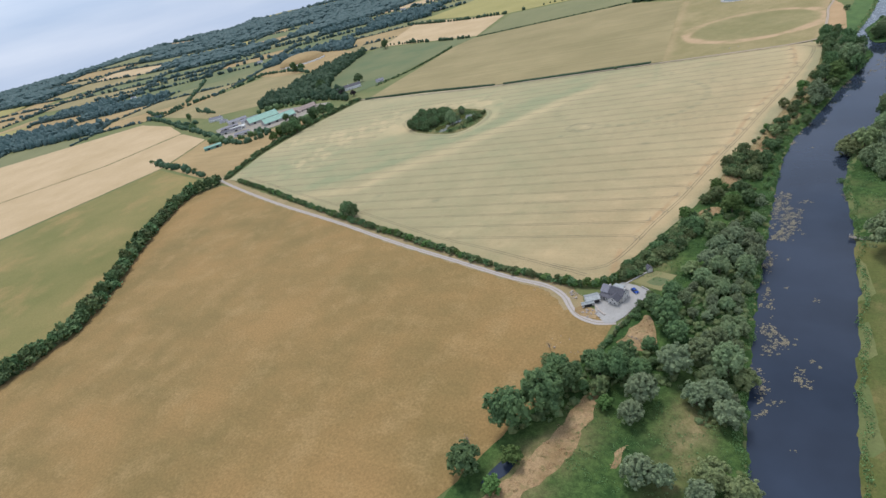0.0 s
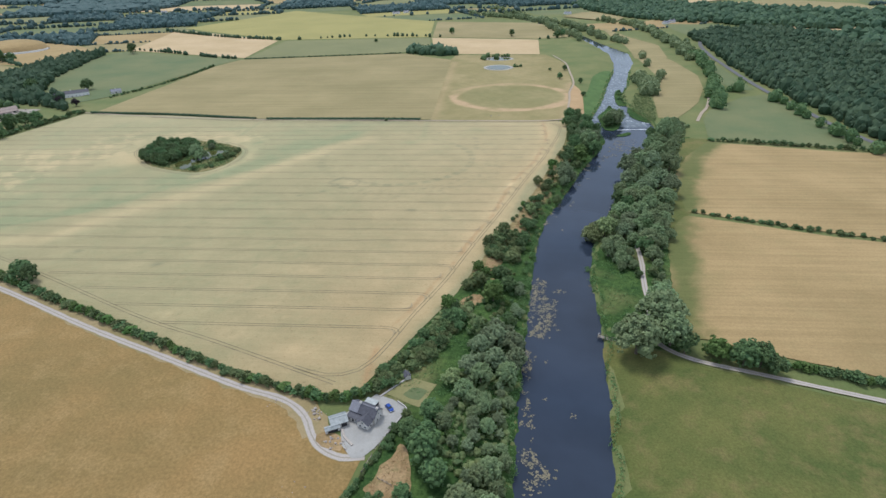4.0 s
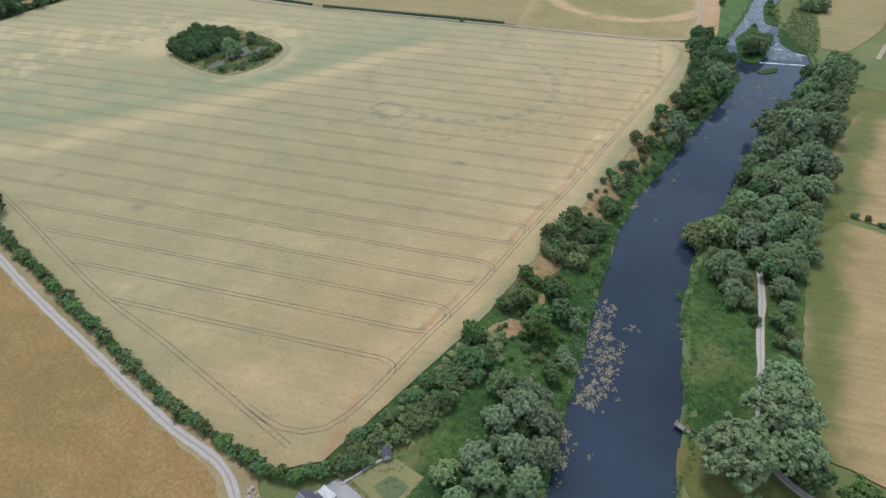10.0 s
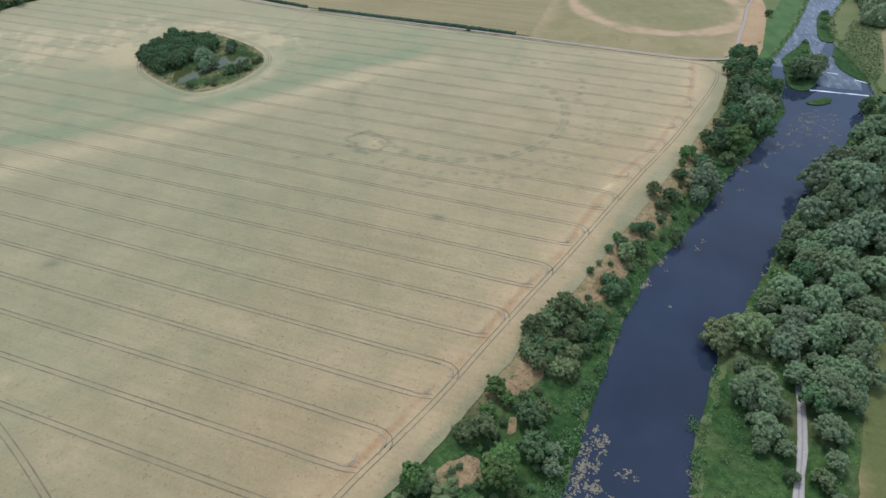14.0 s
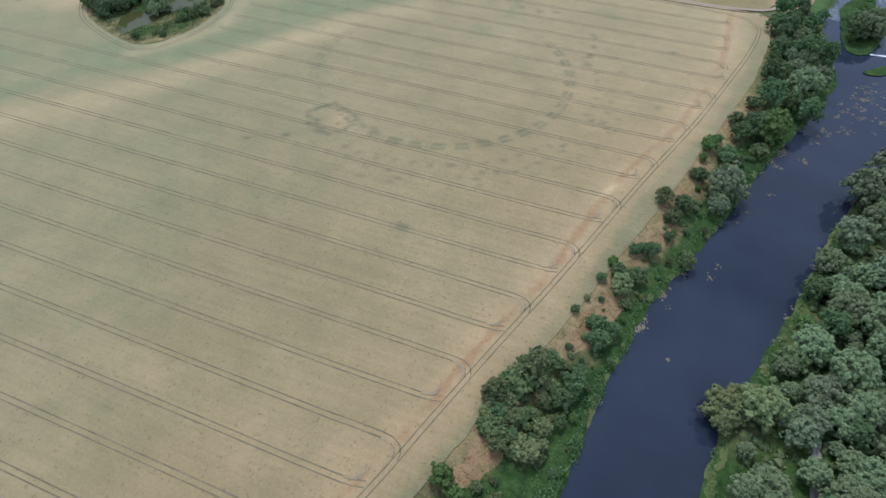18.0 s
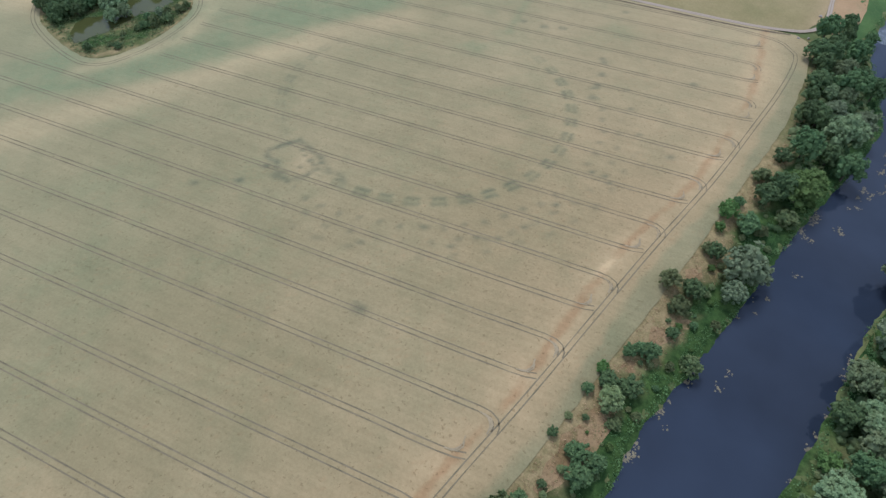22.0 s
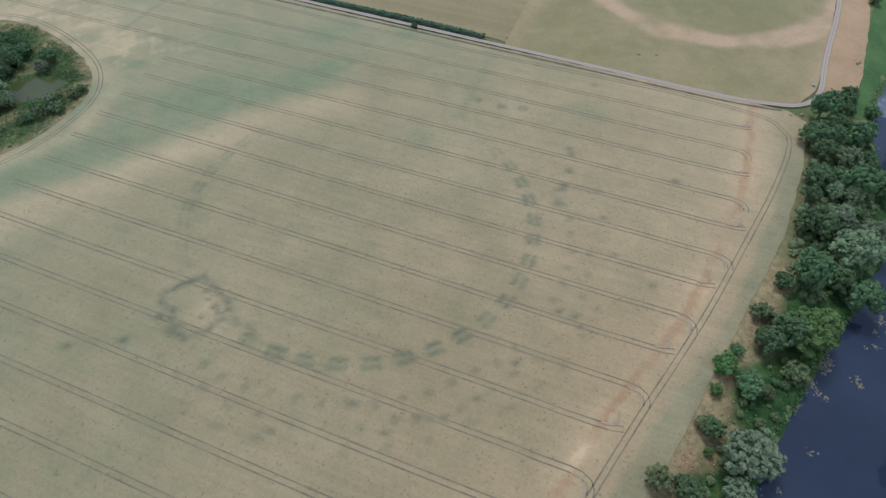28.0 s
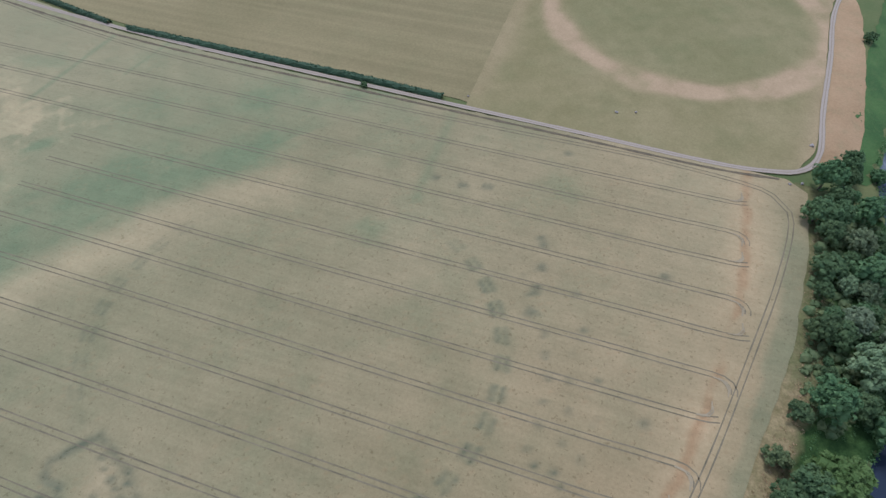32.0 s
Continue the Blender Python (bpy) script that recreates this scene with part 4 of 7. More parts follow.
# weir
wv = [(141, 681), (150, 682), (160, 682.5), (170, 683.5), (182, 684)]
ribbon("weir", wv, 1.5, "foam", 0.12, "white water breaking over a low weir", "weir", level=RIVER_Z, wobble=0.6)
ribbon("weir", [(175, 711), (181, 708), (188, 703.5)], 1.6, "foam", 0.12, "white water breaking over a stony bar", "weir", level=RIVER_Z, wobble=0.9)
ribbon("weir", [(158, 719), (161.5, 719), (165, 718)], 1.2, "foam", 0.12, "white water breaking over a stony bar", "weir", level=RIVER_Z, wobble=0.9)


# ---- plants ----
def ico(sub):
    bm = bmesh.new()
    bmesh.ops.create_icosphere(bm, subdivisions=sub, radius=1.0)
    bm.verts.ensure_lookup_table()
    v = np.array([x.co[:] for x in bm.verts])
    f = np.array([[x.index for x in p.verts] for p in bm.faces])
    bm.free()
    return v, f


ICO0, ICO1 = ico(1), ico(2)


def crown_mesh(name, rx, rz, lobes, leaves, leaf, mat, seed, base=0.0, droop=0.0, core=None):
    """A crown: a few big irregular limbs of foliage, set all over with small sprays of leaves; rz is half its height."""
    g = np.random.RandomState(seed)
    core = ICO0
    big = max(7, int(lobes * 0.75))
    cs, rs = [(0.0, 0.0, -0.05)], [0.6]
    for i in range(1, big):
        w = 2.39996 * i + g.uniform(-0.35, 0.35)
        q = (i + 0.5) / big
        k = g.uniform(0.85, 1.08) * math.sqrt(q) * 0.74
        cs.append((k * math.cos(w), k * math.sin(w), 0.62 * (1 - q * q) - 0.28 + g.uniform(-0.2, 0.16)))
        rs.append(g.uniform(0.17, 0.31))
    cs, rs = np.array(cs), np.array(rs)
    size = np.array([rx, rx, rz])
    vs, fs, off = [], [], 0
    for c, r in zip(cs, rs):
        v = core[0] * r * 0.86 * (1 + 0.15 * g.normal(size=(len(core[0]), 1)).clip(-1.5, 1.5)) + c
        vs.append(v * size)
        fs += (core[1] + off).tolist()
        off += len(v)
    # sprays on the skin of the limbs
    n = lobes * 8
    k = g.choice(big, n, p=rs ** 2 / (rs ** 2).sum())
    d = g.normal(size=(n, 3))
    d[:, 2] += 0.5
    d /= np.linalg.norm(d, axis=1)[:, None]
    p = cs[k] + d * (rs[k] * g.uniform(0.85, 1.15, n))[:, None] * np.array([1.0, 1.0, 1.3])
    clear = np.ones(n, bool)
    for j in range(big):
        clear &= (np.linalg.norm(p - cs[j], axis=1) > rs[j] * 0.9) | (k == j)
    p, d = p[clear][:lobes * 6], d[clear][:lobes * 6]
    sr = g.uniform(0.05, 0.15, len(p))
    t = g.randint(0, len(p), leaves)
    u = d[t] * 0.9 + g.normal(size=(leaves, 3)) * 0.75
    u[:, 2] += 0.25
    u /= np.linalg.norm(u, axis=1)[:, None]
    q = (p[t] + u * sr[t][:, None]) * size
    nrm = u + g.normal(size=u.shape) * 0.45
    nrm[:, 2] += 0.3
    nrm /= np.linalg.norm(nrm, axis=1)[:, None]
    a = np.cross(nrm, g.normal(size=u.shape))
    a /= np.linalg.norm(a, axis=1)[:, None]
    b = np.cross(nrm, a)
    b[:, 2] -= droop
    s = leaf * g.uniform(0.55, 1.3, (leaves, 1))
    tri = np.stack([q - a * s * 0.62, q + b * s * 0.85, q + a * s * 0.62 - b * s * 0.2], 1).reshape(-1, 3)
    idx = off + np.arange(leaves)[:, None] * 3 + np.arange(3)[None, :]
    vs.append(tri)
    v = np.vstack(vs)
    v[:, 2] += base + rz * 0.86
    me = mesh_of(name, v, fs + idx.tolist())
    me.materials.append(M[mat])
    return me


def trunk_mesh(name, height, radius, limbs, spread, seed):
    g = random.Random(seed)
    vs, fs = [], []

    def tube(p0, p1, r0, r1, n=6):
        o = len(vs)
        ax = (Vector(p1) - Vector(p0)).normalized()
        s = ax.orthogonal().normalized()
        t = ax.cross(s)
        for p, r in ((p0, r0), (p1, r1)):
            for i in range(n):
                w = 2 * math.pi * i / n
                vs.append(tuple(Vector(p) + r * (math.cos(w) * s + math.sin(w) * t)))
        for i in range(n):
            fs.append([o + i, o + (i + 1) % n, o + n + (i + 1) % n, o + n + i])

    tube((0, 0, -0.6), (0.1, 0, height * 0.45), radius * 1.25, radius * 0.85, 8)
    tube((0.1, 0, height * 0.45), (0, 0.2, height), radius * 0.85, radius * 0.3, 8)
    for i in range(limbs):
        w = 2 * math.pi * (i + g.random() * 0.6) / limbs
        z = height * g.uniform(0.35, 0.6)
        tube((0, 0, z), (spread * math.cos(w), spread * math.sin(w), z + spread * g.uniform(0.4, 0.9)), radius * 0.45, radius * 0.12)
    me = mesh_of(name, vs, fs)
    me.materials.append(M["bark"])
    return me


PROTO, WIDTH = {}, {}


def make_tree(key, name, label, rx, rz, lobes, leaves, leaf, mat, seed, stem, droop=0.0, category="tree", core=None):
    top = new(name)
    tagged(top, label, category)
    crown = new("crown", crown_mesh("crown", rx, rz, lobes, int(leaves * 1.3), leaf * 0.78, mat, seed, stem, droop, core))
    crown.parent = top
    if stem > 0.3 or category == "tree":
        trunk = new("trunk", trunk_mesh("trunk", stem + rz * 0.9, rx * 0.055 + 0.06, 5, rx * 0.45, seed))
        trunk.parent = top
    PROTO[key] = [top, False]
    WIDTH[key] = rx


def plant(key, x, y, size=1.0, label="", group="", turn=None, tall=None):
    """Stands a plant of one kind on the land; the first use is the plant itself, the others are copies."""
    top, used = PROTO[key]
    z = float(land(np.array([x]), np.array([y]))[0])
    PLANTED.append((x, y))
    t = plant_rng.uniform(0, 360) if turn is None else turn
    m = pose(x, y, z, 0, 0, t) @ Matrix.Diagonal((size, size, tall or size * plant_rng.uniform(0.88, 1.12), 1))
    if used:
        ob = copy_thing(top, m)
    else:
        top.matrix_basis = Matrix()
        ob = top
        PROTO[key][1] = True
        first_pose.append((ob, m))
    if label or group:
        tagged(ob, label, "", group)
    return ob


first_pose, PLANTED = [], []
plant_rng = random.Random(5)
make_tree("willow_a", "willow_tree", "tall grey-green willow tree by the river", 7.5, 7.0, 34, 2700, 0.86, "willow", 1, 1.6, 0.25)
make_tree("willow_b", "willow_tree", "tall grey-green willow tree by the river", 7.0, 7.6, 32, 2600, 0.84, "willow", 2, 1.4, 0.25)
make_tree("silver_a", "willow_tree", "pale silver-leaved willow by the river", 5.5, 5.6, 26, 2200, 0.74, "silver", 3, 1.2, 0.3)
make_tree("broad_a", "broadleaf_tree", "dark green broadleaf tree in full leaf", 6.0, 5.6, 30, 2300, 0.8, "broad", 4, 1.4)
make_tree("broad_b", "broadleaf_tree", "dark green broadleaf tree in full leaf", 5.4, 6.2, 28, 2200, 0.78, "broad", 5, 1.4)
make_tree("bright_a", "broadleaf_tree", "fresh bright-green broadleaf tree", 5.6, 5.0, 28, 2300, 0.78, "bright", 6, 1.2)
make_tree("olive_a", "willow_tree", "yellowish-green willow by the river", 7.0, 6.2, 30, 2400, 0.82, "yellowish", 11, 1.4, 0.2)
make_tree("scrub_a", "shrub", "dark green thorn shrub on the bank", 3.0, 2.3, 14, 800, 0.6, "scrub", 7, 0.0, 0, "shrub", ICO0)
make_tree("scrub_b", "shrub", "olive green shrub on the bank", 2.6, 2.5, 13, 760, 0.58, "scrub", 8, 0.0, 0, "shrub", ICO0)
make_tree("scrub_c", "shrub", "dark green rounded bush on the bank", 2.8, 2.4, 13, 780, 0.58, "broad", 9, 0.0, 0, "shrub", ICO0)
make_tree("scrub_y", "shrub", "yellowing olive shrub on the dry bank", 2.7, 2.3, 13, 780, 0.58, "yellowish", 14, 0.0, 0, "shrub", ICO0)
make_tree("scrub_s", "shrub", "pale silver-leaved shrub at the water's edge", 2.8, 2.3, 13, 800, 0.56, "silver", 15, 0.0, 0.2, "shrub", ICO0)
make_tree("scrub_d", "shrub", "bright green rounded bush on the bank", 2.6, 2.2, 13, 780, 0.58, "bright", 10, 0.0, 0, "shrub", ICO0)

def stand(rows):
    """Plants each row of (kind, x, y, crown radius in metres)."""
    for key, x, y, r in rows:
        if y > 590 and x < 125:
            x, r = x + 3.5, r * 0.93
        plant(key, x, y, (1.2 if WIDTH[key] < 4 else 1.06) * r / WIDTH[key])


# ---- west bank ----
# north end, by the wheat corner
stand((
    ("broad_b", 98, 713, 5.6), ("broad_a", 98, 706, 4.6), ("broad_b", 86, 698, 6.6), ("broad_a", 91, 690, 5.9), ("broad_b", 101, 685, 6.3), ("broad_a", 82, 678, 7.2), ("broad_b", 89, 678, 6.1),
    ("broad_a", 86, 669, 5.7), ("willow_b", 96, 667, 6.2), ("broad_b", 110, 657, 5.5), ("broad_a", 83, 650, 6.9), ("broad_b", 97, 650, 8.1), ("silver_a", 91, 629, 6.2), ("silver_a", 102, 624, 7.1),
    ("broad_a", 84, 621, 6.4), ("broad_b", 78, 621, 5.2), ("willow_a", 94, 610, 9.7), ("broad_a", 90, 598, 5.8), ("broad_b", 78, 594, 6.8), ("broad_a", 97, 592, 7.1), ("scrub_c", 74, 590, 3.8),
    ("scrub_b", 67, 573, 3.6), ("bright_a", 82, 569, 9.4), ("broad_b", 75, 566, 5.9), ("scrub_c", 69, 562, 5.1), ("scrub_c", 60, 555, 2.3), ("scrub_a", 79, 554, 4.4), ("scrub_d", 56, 547, 4.0),
))
# middle, between the clearings
stand((
    ("scrub_c", 64, 544, 4.8), ("scrub_b", 70, 544, 2.6), ("scrub_d", 54, 538, 2.2), ("scrub_y", 51, 525, 2.5), ("scrub_c", 54, 524, 3.6), ("silver_a", 70, 520, 5.0), ("silver_a", 63, 517, 8.1),
    ("silver_a", 62, 507, 4.9), ("scrub_y", 40, 503, 4.0), ("scrub_c", 49, 503, 4.0), ("scrub_a", 45, 494, 3.9), ("scrub_c", 45, 483, 2.4), ("scrub_b", 53, 473, 3.4), ("scrub_c", 39, 472, 3.4),
    ("scrub_c", 36, 472, 2.6), ("scrub_c", 33, 470, 2.5), ("scrub_d", 26, 460, 2.2), ("scrub_c", 36, 457, 3.9), ("scrub_c", 29, 456, 3.5), ("scrub_c", 23, 451, 2.1), ("scrub_y", 31, 450, 4.3),
    ("scrub_a", 34, 444, 2.4), ("scrub_c", 25, 442, 1.2), ("scrub_y", 20, 440, 1.4), ("scrub_c", 17, 433, 1.7), ("scrub_c", 26, 430, 3.6), ("scrub_c", 31, 429, 3.3), ("scrub_c", 27, 423, 4.1),
))
# thicket and clearings
stand((
    ("scrub_c", 24, 410, 2.6), ("scrub_c", 23, 404, 4.3), ("scrub_b", 9, 402, 5.9), ("scrub_y", 16, 400, 2.7), ("scrub_c", 20, 396, 3.8), ("scrub_a", 6, 396, 5.4), ("scrub_b", 0, 390, 4.2),
    ("scrub_y", 5, 390, 2.7), ("scrub_y", 17, 385, 3.3), ("scrub_a", 3, 378, 4.0), ("scrub_y", 14, 376, 4.4), ("scrub_b", 6, 374, 2.9), ("scrub_d", -7, 359, 3.8), ("scrub_a", 10, 358, 3.3),
    ("scrub_d", -2, 356, 2.8), ("scrub_c", 4, 354, 2.6), ("scrub_c", 7, 352, 4.7), ("scrub_d", -7, 349, 3.1), ("scrub_s", 17, 343, 3.2), ("scrub_b", -6, 342, 4.5), ("scrub_c", 11, 341, 5.2),
    ("scrub_a", -12, 339, 3.9), ("scrub_s", 17, 338, 3.4), ("bright_a", 2, 332, 5.7), ("bright_a", 2, 328, 5.9), ("scrub_s", 14, 322, 2.8), ("scrub_d", -22, 319, 4.2), ("scrub_c", -19, 318, 3.2),
))
# willows behind the house
stand((
    ("scrub_s", 15, 317, 3.6), ("scrub_c", 10, 311, 3.3), ("scrub_c", 12, 308, 3.1), ("scrub_c", -21, 305, 4.5), ("scrub_c", -18, 305, 4.7), ("scrub_b", -6, 297, 4.9), ("silver_a", 3, 296, 5.3),
    ("silver_a", 9, 296, 4.4), ("silver_a", -1, 291, 4.3), ("silver_a", 4, 290, 6.5), ("silver_a", 12, 286, 6.0), ("silver_a", -4, 282, 5.2), ("silver_a", 13, 275, 5.4), ("silver_a", 3, 272, 5.8),
    ("silver_a", -9, 266, 6.0), ("willow_b", 8, 263, 5.5), ("willow_a", -4, 261, 5.5), ("olive_a", -17, 259, 4.6), ("broad_a", -31, 226, 5.5), ("broad_b", -25, 216, 7.1), ("willow_b", 0, 210, 5.5),
    ("broad_a", -20, 206, 5.7), ("willow_a", -10, 195, 6.4), ("scrub_c", -40, 191, 5.1), ("willow_b", 0, 189, 7.1), ("silver_a", -20, 185, 7.5), ("scrub_c", -54, 185, 4.4), ("olive_a", 6, 185, 4.9),
))
# scrub and willows south of the house
stand((
    ("scrub_a", -72, 183, 4.1), ("broad_b", -49, 179, 6.0), ("broad_a", -33, 179, 5.8), ("broad_b", -41, 178, 5.7), ("broad_a", -66, 174, 6.8), ("silver_a", -4, 173, 5.8), ("silver_a", -11, 170, 5.5),
    ("scrub_b", -47, 169, 4.1), ("broad_b", -59, 168, 5.6), ("silver_a", -30, 167, 6.8), ("silver_a", 0, 164, 6.1), ("scrub_d", -44, 161, 3.2), ("silver_a", -33, 156, 5.2), ("broad_a", -67, 156, 10.1),
    ("broad_b", -78, 144, 8.6), ("olive_a", -5, 136, 5.9), ("olive_a", 4, 132, 5.6), ("silver_a", -20, 130, 4.4), ("silver_a", -27, 129, 6.3), ("scrub_d", -73, 128, 4.2), ("silver_a", -8, 127, 5.0),
    ("broad_a", -89, 120, 7.0), ("scrub_d", -76, 114, 3.8),
))
# island above the weir, and the reedy bank
stand((("willow_a", 140, 703, 10.0), ("broad_b", 133, 695, 7.0), ("willow_b", 148, 713, 7.5), ("broad_a", 136, 716, 6.5), ("scrub_d", 138, 728, 3.2), ("scrub_d", 143, 742, 3.4), ("scrub_d", 148, 758, 2.8), ("scrub_c", 151, 781, 2.6), ("scrub_a", 133, 728, 2.4), ("scrub_c", 130, 722, 2.2),
       ("scrub_d", 176, 850, 3.2), ("scrub_c", 172, 825, 3.4), ("scrub_c", 180, 870, 3.2), ("scrub_c", 113, 716, 4.0), ("scrub_c", 122, 828, 3.6)))

# ---- east bank ----
# grove up to the weir
stand((
    ("willow_a", 194, 665, 8.0), ("broad_b", 169, 654, 5.6), ("willow_b", 178, 637, 9.6), ("willow_a", 164, 615, 7.4), ("willow_b", 154, 601, 6.6), ("willow_a", 155, 577, 8.7), ("willow_b", 166, 573, 8.5),
    ("willow_a", 145, 570, 6.8), ("silver_a", 134, 561, 8.5), ("willow_b", 133, 542, 9.7), ("silver_a", 120, 537, 9.0), ("willow_a", 155, 536, 9.4), ("silver_a", 140, 536, 10.2), ("willow_b", 124, 520, 6.8),
    ("silver_a", 114, 509, 7.6), ("silver_a", 135, 494, 8.7), ("willow_a", 104, 490, 5.9), ("silver_a", 123, 485, 8.6), ("willow_b", 116, 485, 5.8), ("silver_a", 141, 483, 7.8), ("broad_a", 99, 474, 5.1),
    ("willow_a", 108, 470, 7.0), ("willow_b", 119, 469, 6.0), ("willow_a", 132, 464, 8.1), ("willow_b", 107, 464, 7.4), ("willow_a", 116, 460, 8.1), ("scrub_d", 95, 457, 3.9), ("broad_b", 103, 457, 4.9),
))
# grove by the path
stand((
    ("willow_b", 117, 450, 6.6), ("willow_a", 96, 446, 6.9), ("broad_a", 102, 442, 4.9), ("scrub_a", 91, 440, 5.2), ("willow_b", 125, 440, 6.1), ("willow_a", 106, 437, 7.6), ("silver_a", 97, 427, 6.7),
    ("willow_b", 113, 426, 6.4), ("willow_a", 120, 426, 6.2), ("willow_b", 108, 424, 6.1), ("willow_a", 102, 418, 5.5), ("broad_b", 106, 416, 4.4), ("olive_a", 79, 415, 7.4), ("olive_a", 72, 415, 7.1),
    ("silver_a", 93, 415, 5.9), ("willow_b", 115, 412, 5.9), ("silver_a", 91, 411, 6.0), ("olive_a", 69, 411, 6.8), ("willow_a", 119, 406, 4.7), ("willow_b", 109, 402, 6.0), ("willow_a", 107, 399, 5.7),
    ("willow_b", 102, 392, 7.4), ("broad_a", 99, 389, 6.2), ("willow_a", 81, 389, 6.9), ("willow_b", 76, 386, 5.7), ("willow_a", 82, 385, 5.5), ("willow_b", 101, 377, 5.3), ("willow_a", 81, 372, 5.3),
))
# by the jetty
stand((
    ("scrub_b", 97, 359, 3.5), ("scrub_c", 88, 358, 2.5), ("scrub_a", 96, 348, 2.9), ("willow_b", 90, 320, 8.8), ("willow_a", 86, 305, 12.3), ("willow_b", 88, 292, 9.1), ("willow_a", 71, 287, 12.3),
    ("broad_b", 93, 286, 5.0), ("scrub_d", 106, 283, 6.2), ("broad_a", 117, 278, 7.2), ("broad_b", 124, 277, 5.8), ("broad_a", 128, 273, 5.2),
))

# hedges: a hedge is one thing made of its bushes
BUSH = []
for i, (bm_, bl) in enumerate((("scrub", 240), ("broad", 240), ("bright", 230), ("scrub", 240), ("broad", 240))):
    BUSH.append(crown_mesh("bush", 1.0, 1.0, 8, int(bl * 1.4), 0.28, bm_, 40 + i, 0.0, 0.0, ICO0))


def hedge(name, pts, gap, wide, tall, label, seed, jitter=0.5, kinds=(0, 1, 1, 3, 4, 2)):
    g = random.Random(seed)
    line = smooth_line(pts, gap)
    top = tagged(new(name), label, "hedge")
    zs = land(line[:, 0], line[:, 1])
    for (x, y), z in zip(line, zs):
        b = new("bush", BUSH[g.choice(kinds)])
        s = wide * g.uniform(0.7, 1.3)
        b.parent = top
        b.matrix_basis = pose(x + g.uniform(-jitter, jitter), y + g.uniform(-jitter, jitter), float(z) - 0.2, 0, 0, g.uniform(0, 360)) @ Matrix.Diagonal((s, s, tall * g.uniform(0.7, 1.35) / 2, 1))
    return top


hedge("lane_hedge", [(-506, 438), (-440, 408), (-370, 374), (-295, 338), (-250, 318), (-172, 283.5), (-146, 272), (-118, 260), (-82, 248)], 3.4, 3.1, 4.6, "thick mixed hedge along the gravel lane", 1)
hedge("corner_hedge", [(-84, 250), (-74, 246), (-64, 246), (-54, 251), (-46, 258)], 2.6, 2.8, 4.8, "overgrown green hedge behind the house", 2, 0.8, (0, 1, 1, 2))
hedge("field_hedge", [(-540, 436), (-554, 405), (-538, 360), (-512, 312), (-493, 280), (-462, 238), (-428, 180), (-422, 150), (-424, 112), (-432, 40)], 4.4, 7.2, 12.5, "tall dense hedge of dark trees between fields", 3, 1.0, (1, 4, 0, 1))
hedge("farm_hedge", [(-540, 450), (-556, 530), (-556, 600), (-552, 640), (-540, 700), (-528, 752)], 4.6, 4.2, 6.0, "tall dark hedge by the farm lane", 4, 1.5, (1, 4, 0, 1))
hedge("stubble_hedge", [(150, 450), (190, 434), (232, 417), (290, 398), (345, 382)], 5.0, 2.6, 3.4, "low dark hedge between two stubble fields", 5, 1.2, (1, 4, 0))
hedge("path_hedge", [(106, 287), (140, 277), (180, 264), (235, 247), (330, 216), (420, 188)], 4.0, 3.6, 5.0, "green hedge with small trees along the river path", 6, 0.8, (1, 2, 0, 4))
hedge("green_field_hedge", [(222, 628), (262, 618), (300, 608), (330, 600), (372, 590)], 5.5, 3.4, 5.0, "dark field hedge with small trees", 7, 1.0, (1, 4, 0))
hedge("pasture_hedge", [(-545, 838), (-520, 920), (-508, 1010), (-505, 1085)], 6.0, 3.0, 4.0, "dark hedge along the pasture", 8, 1.0, (1, 4))
plant("broad_a", -285, 339, 1.35, "dark broadleaf tree standing in the lane hedge")
plant("broad_b", -278, 337, 1.15, "dark broadleaf tree standing in the lane hedge")


# low clipped hedges along the track
def clipped_hedge(pts, label, seed):
    g = np.random.RandomState(seed)
    p = smooth_line(pts, 2.0)
    d = np.gradient(p, axis=0)
    d /= np.hypot(d[:, 0], d[:, 1])[:, None]
    nrm = np.stack([-d[:, 1], d[:, 0]], 1)
    prof = [(-1.5, 0.0), (-1.55, 1.2), (-1.1, 2.3), (0.0, 2.6), (1.1, 2.3), (1.55, 1.2), (1.5, 0.0)]
    z = land(p[:, 0], p[:, 1])
    vs = []
    for u, hgt in prof:
        j = g.normal(size=(len(p), 2)) * 0.2
        q = p + nrm * (u + j[:, :1])
        vs.append(np.stack([q[:, 0], q[:, 1], z + hgt + j[:, 1]], 1))
    v = np.stack(vs, 1).reshape(-1, 3)
    k = len(prof)
    i = (np.arange(len(p) - 1)[:, None] * k + np.arange(k - 1)[None, :]).ravel()
    f = np.stack([i, i + 1, i + k + 1, i + k], 1).tolist()
    m = len(p) * 10
    t = g.randint(0, len(p), m)
    w = g.uniform(-1.5, 1.5, m)
    c = np.stack([p[t, 0] + nrm[t, 0] * w + g.uniform(-1, 1, m), p[t, 1] + nrm[t, 1] * w, z[t] + 0.8 + 1.9 * np.sqrt(np.clip(1 - (w / 1.8) ** 2, 0, 1)) + g.normal(size=m) * 0.12], 1)
    a = g.normal(size=(m, 3)) * 0.25
    b = g.normal(size=(m, 3)) * 0.25
    o = len(v)
    v = np.vstack([v, np.stack([c - a, c + b, c + a, c - b], 1).reshape(-1, 3)])
    f += (o + np.arange(m)[:, None] * 4 + np.arange(4)[None, :]).tolist()
    me = mesh_of("clipped_hedge", v, f)
    me.materials.append(M["wood"])
    tagged(new("clipped_hedge", me), label, "hedge", "", "stuff")


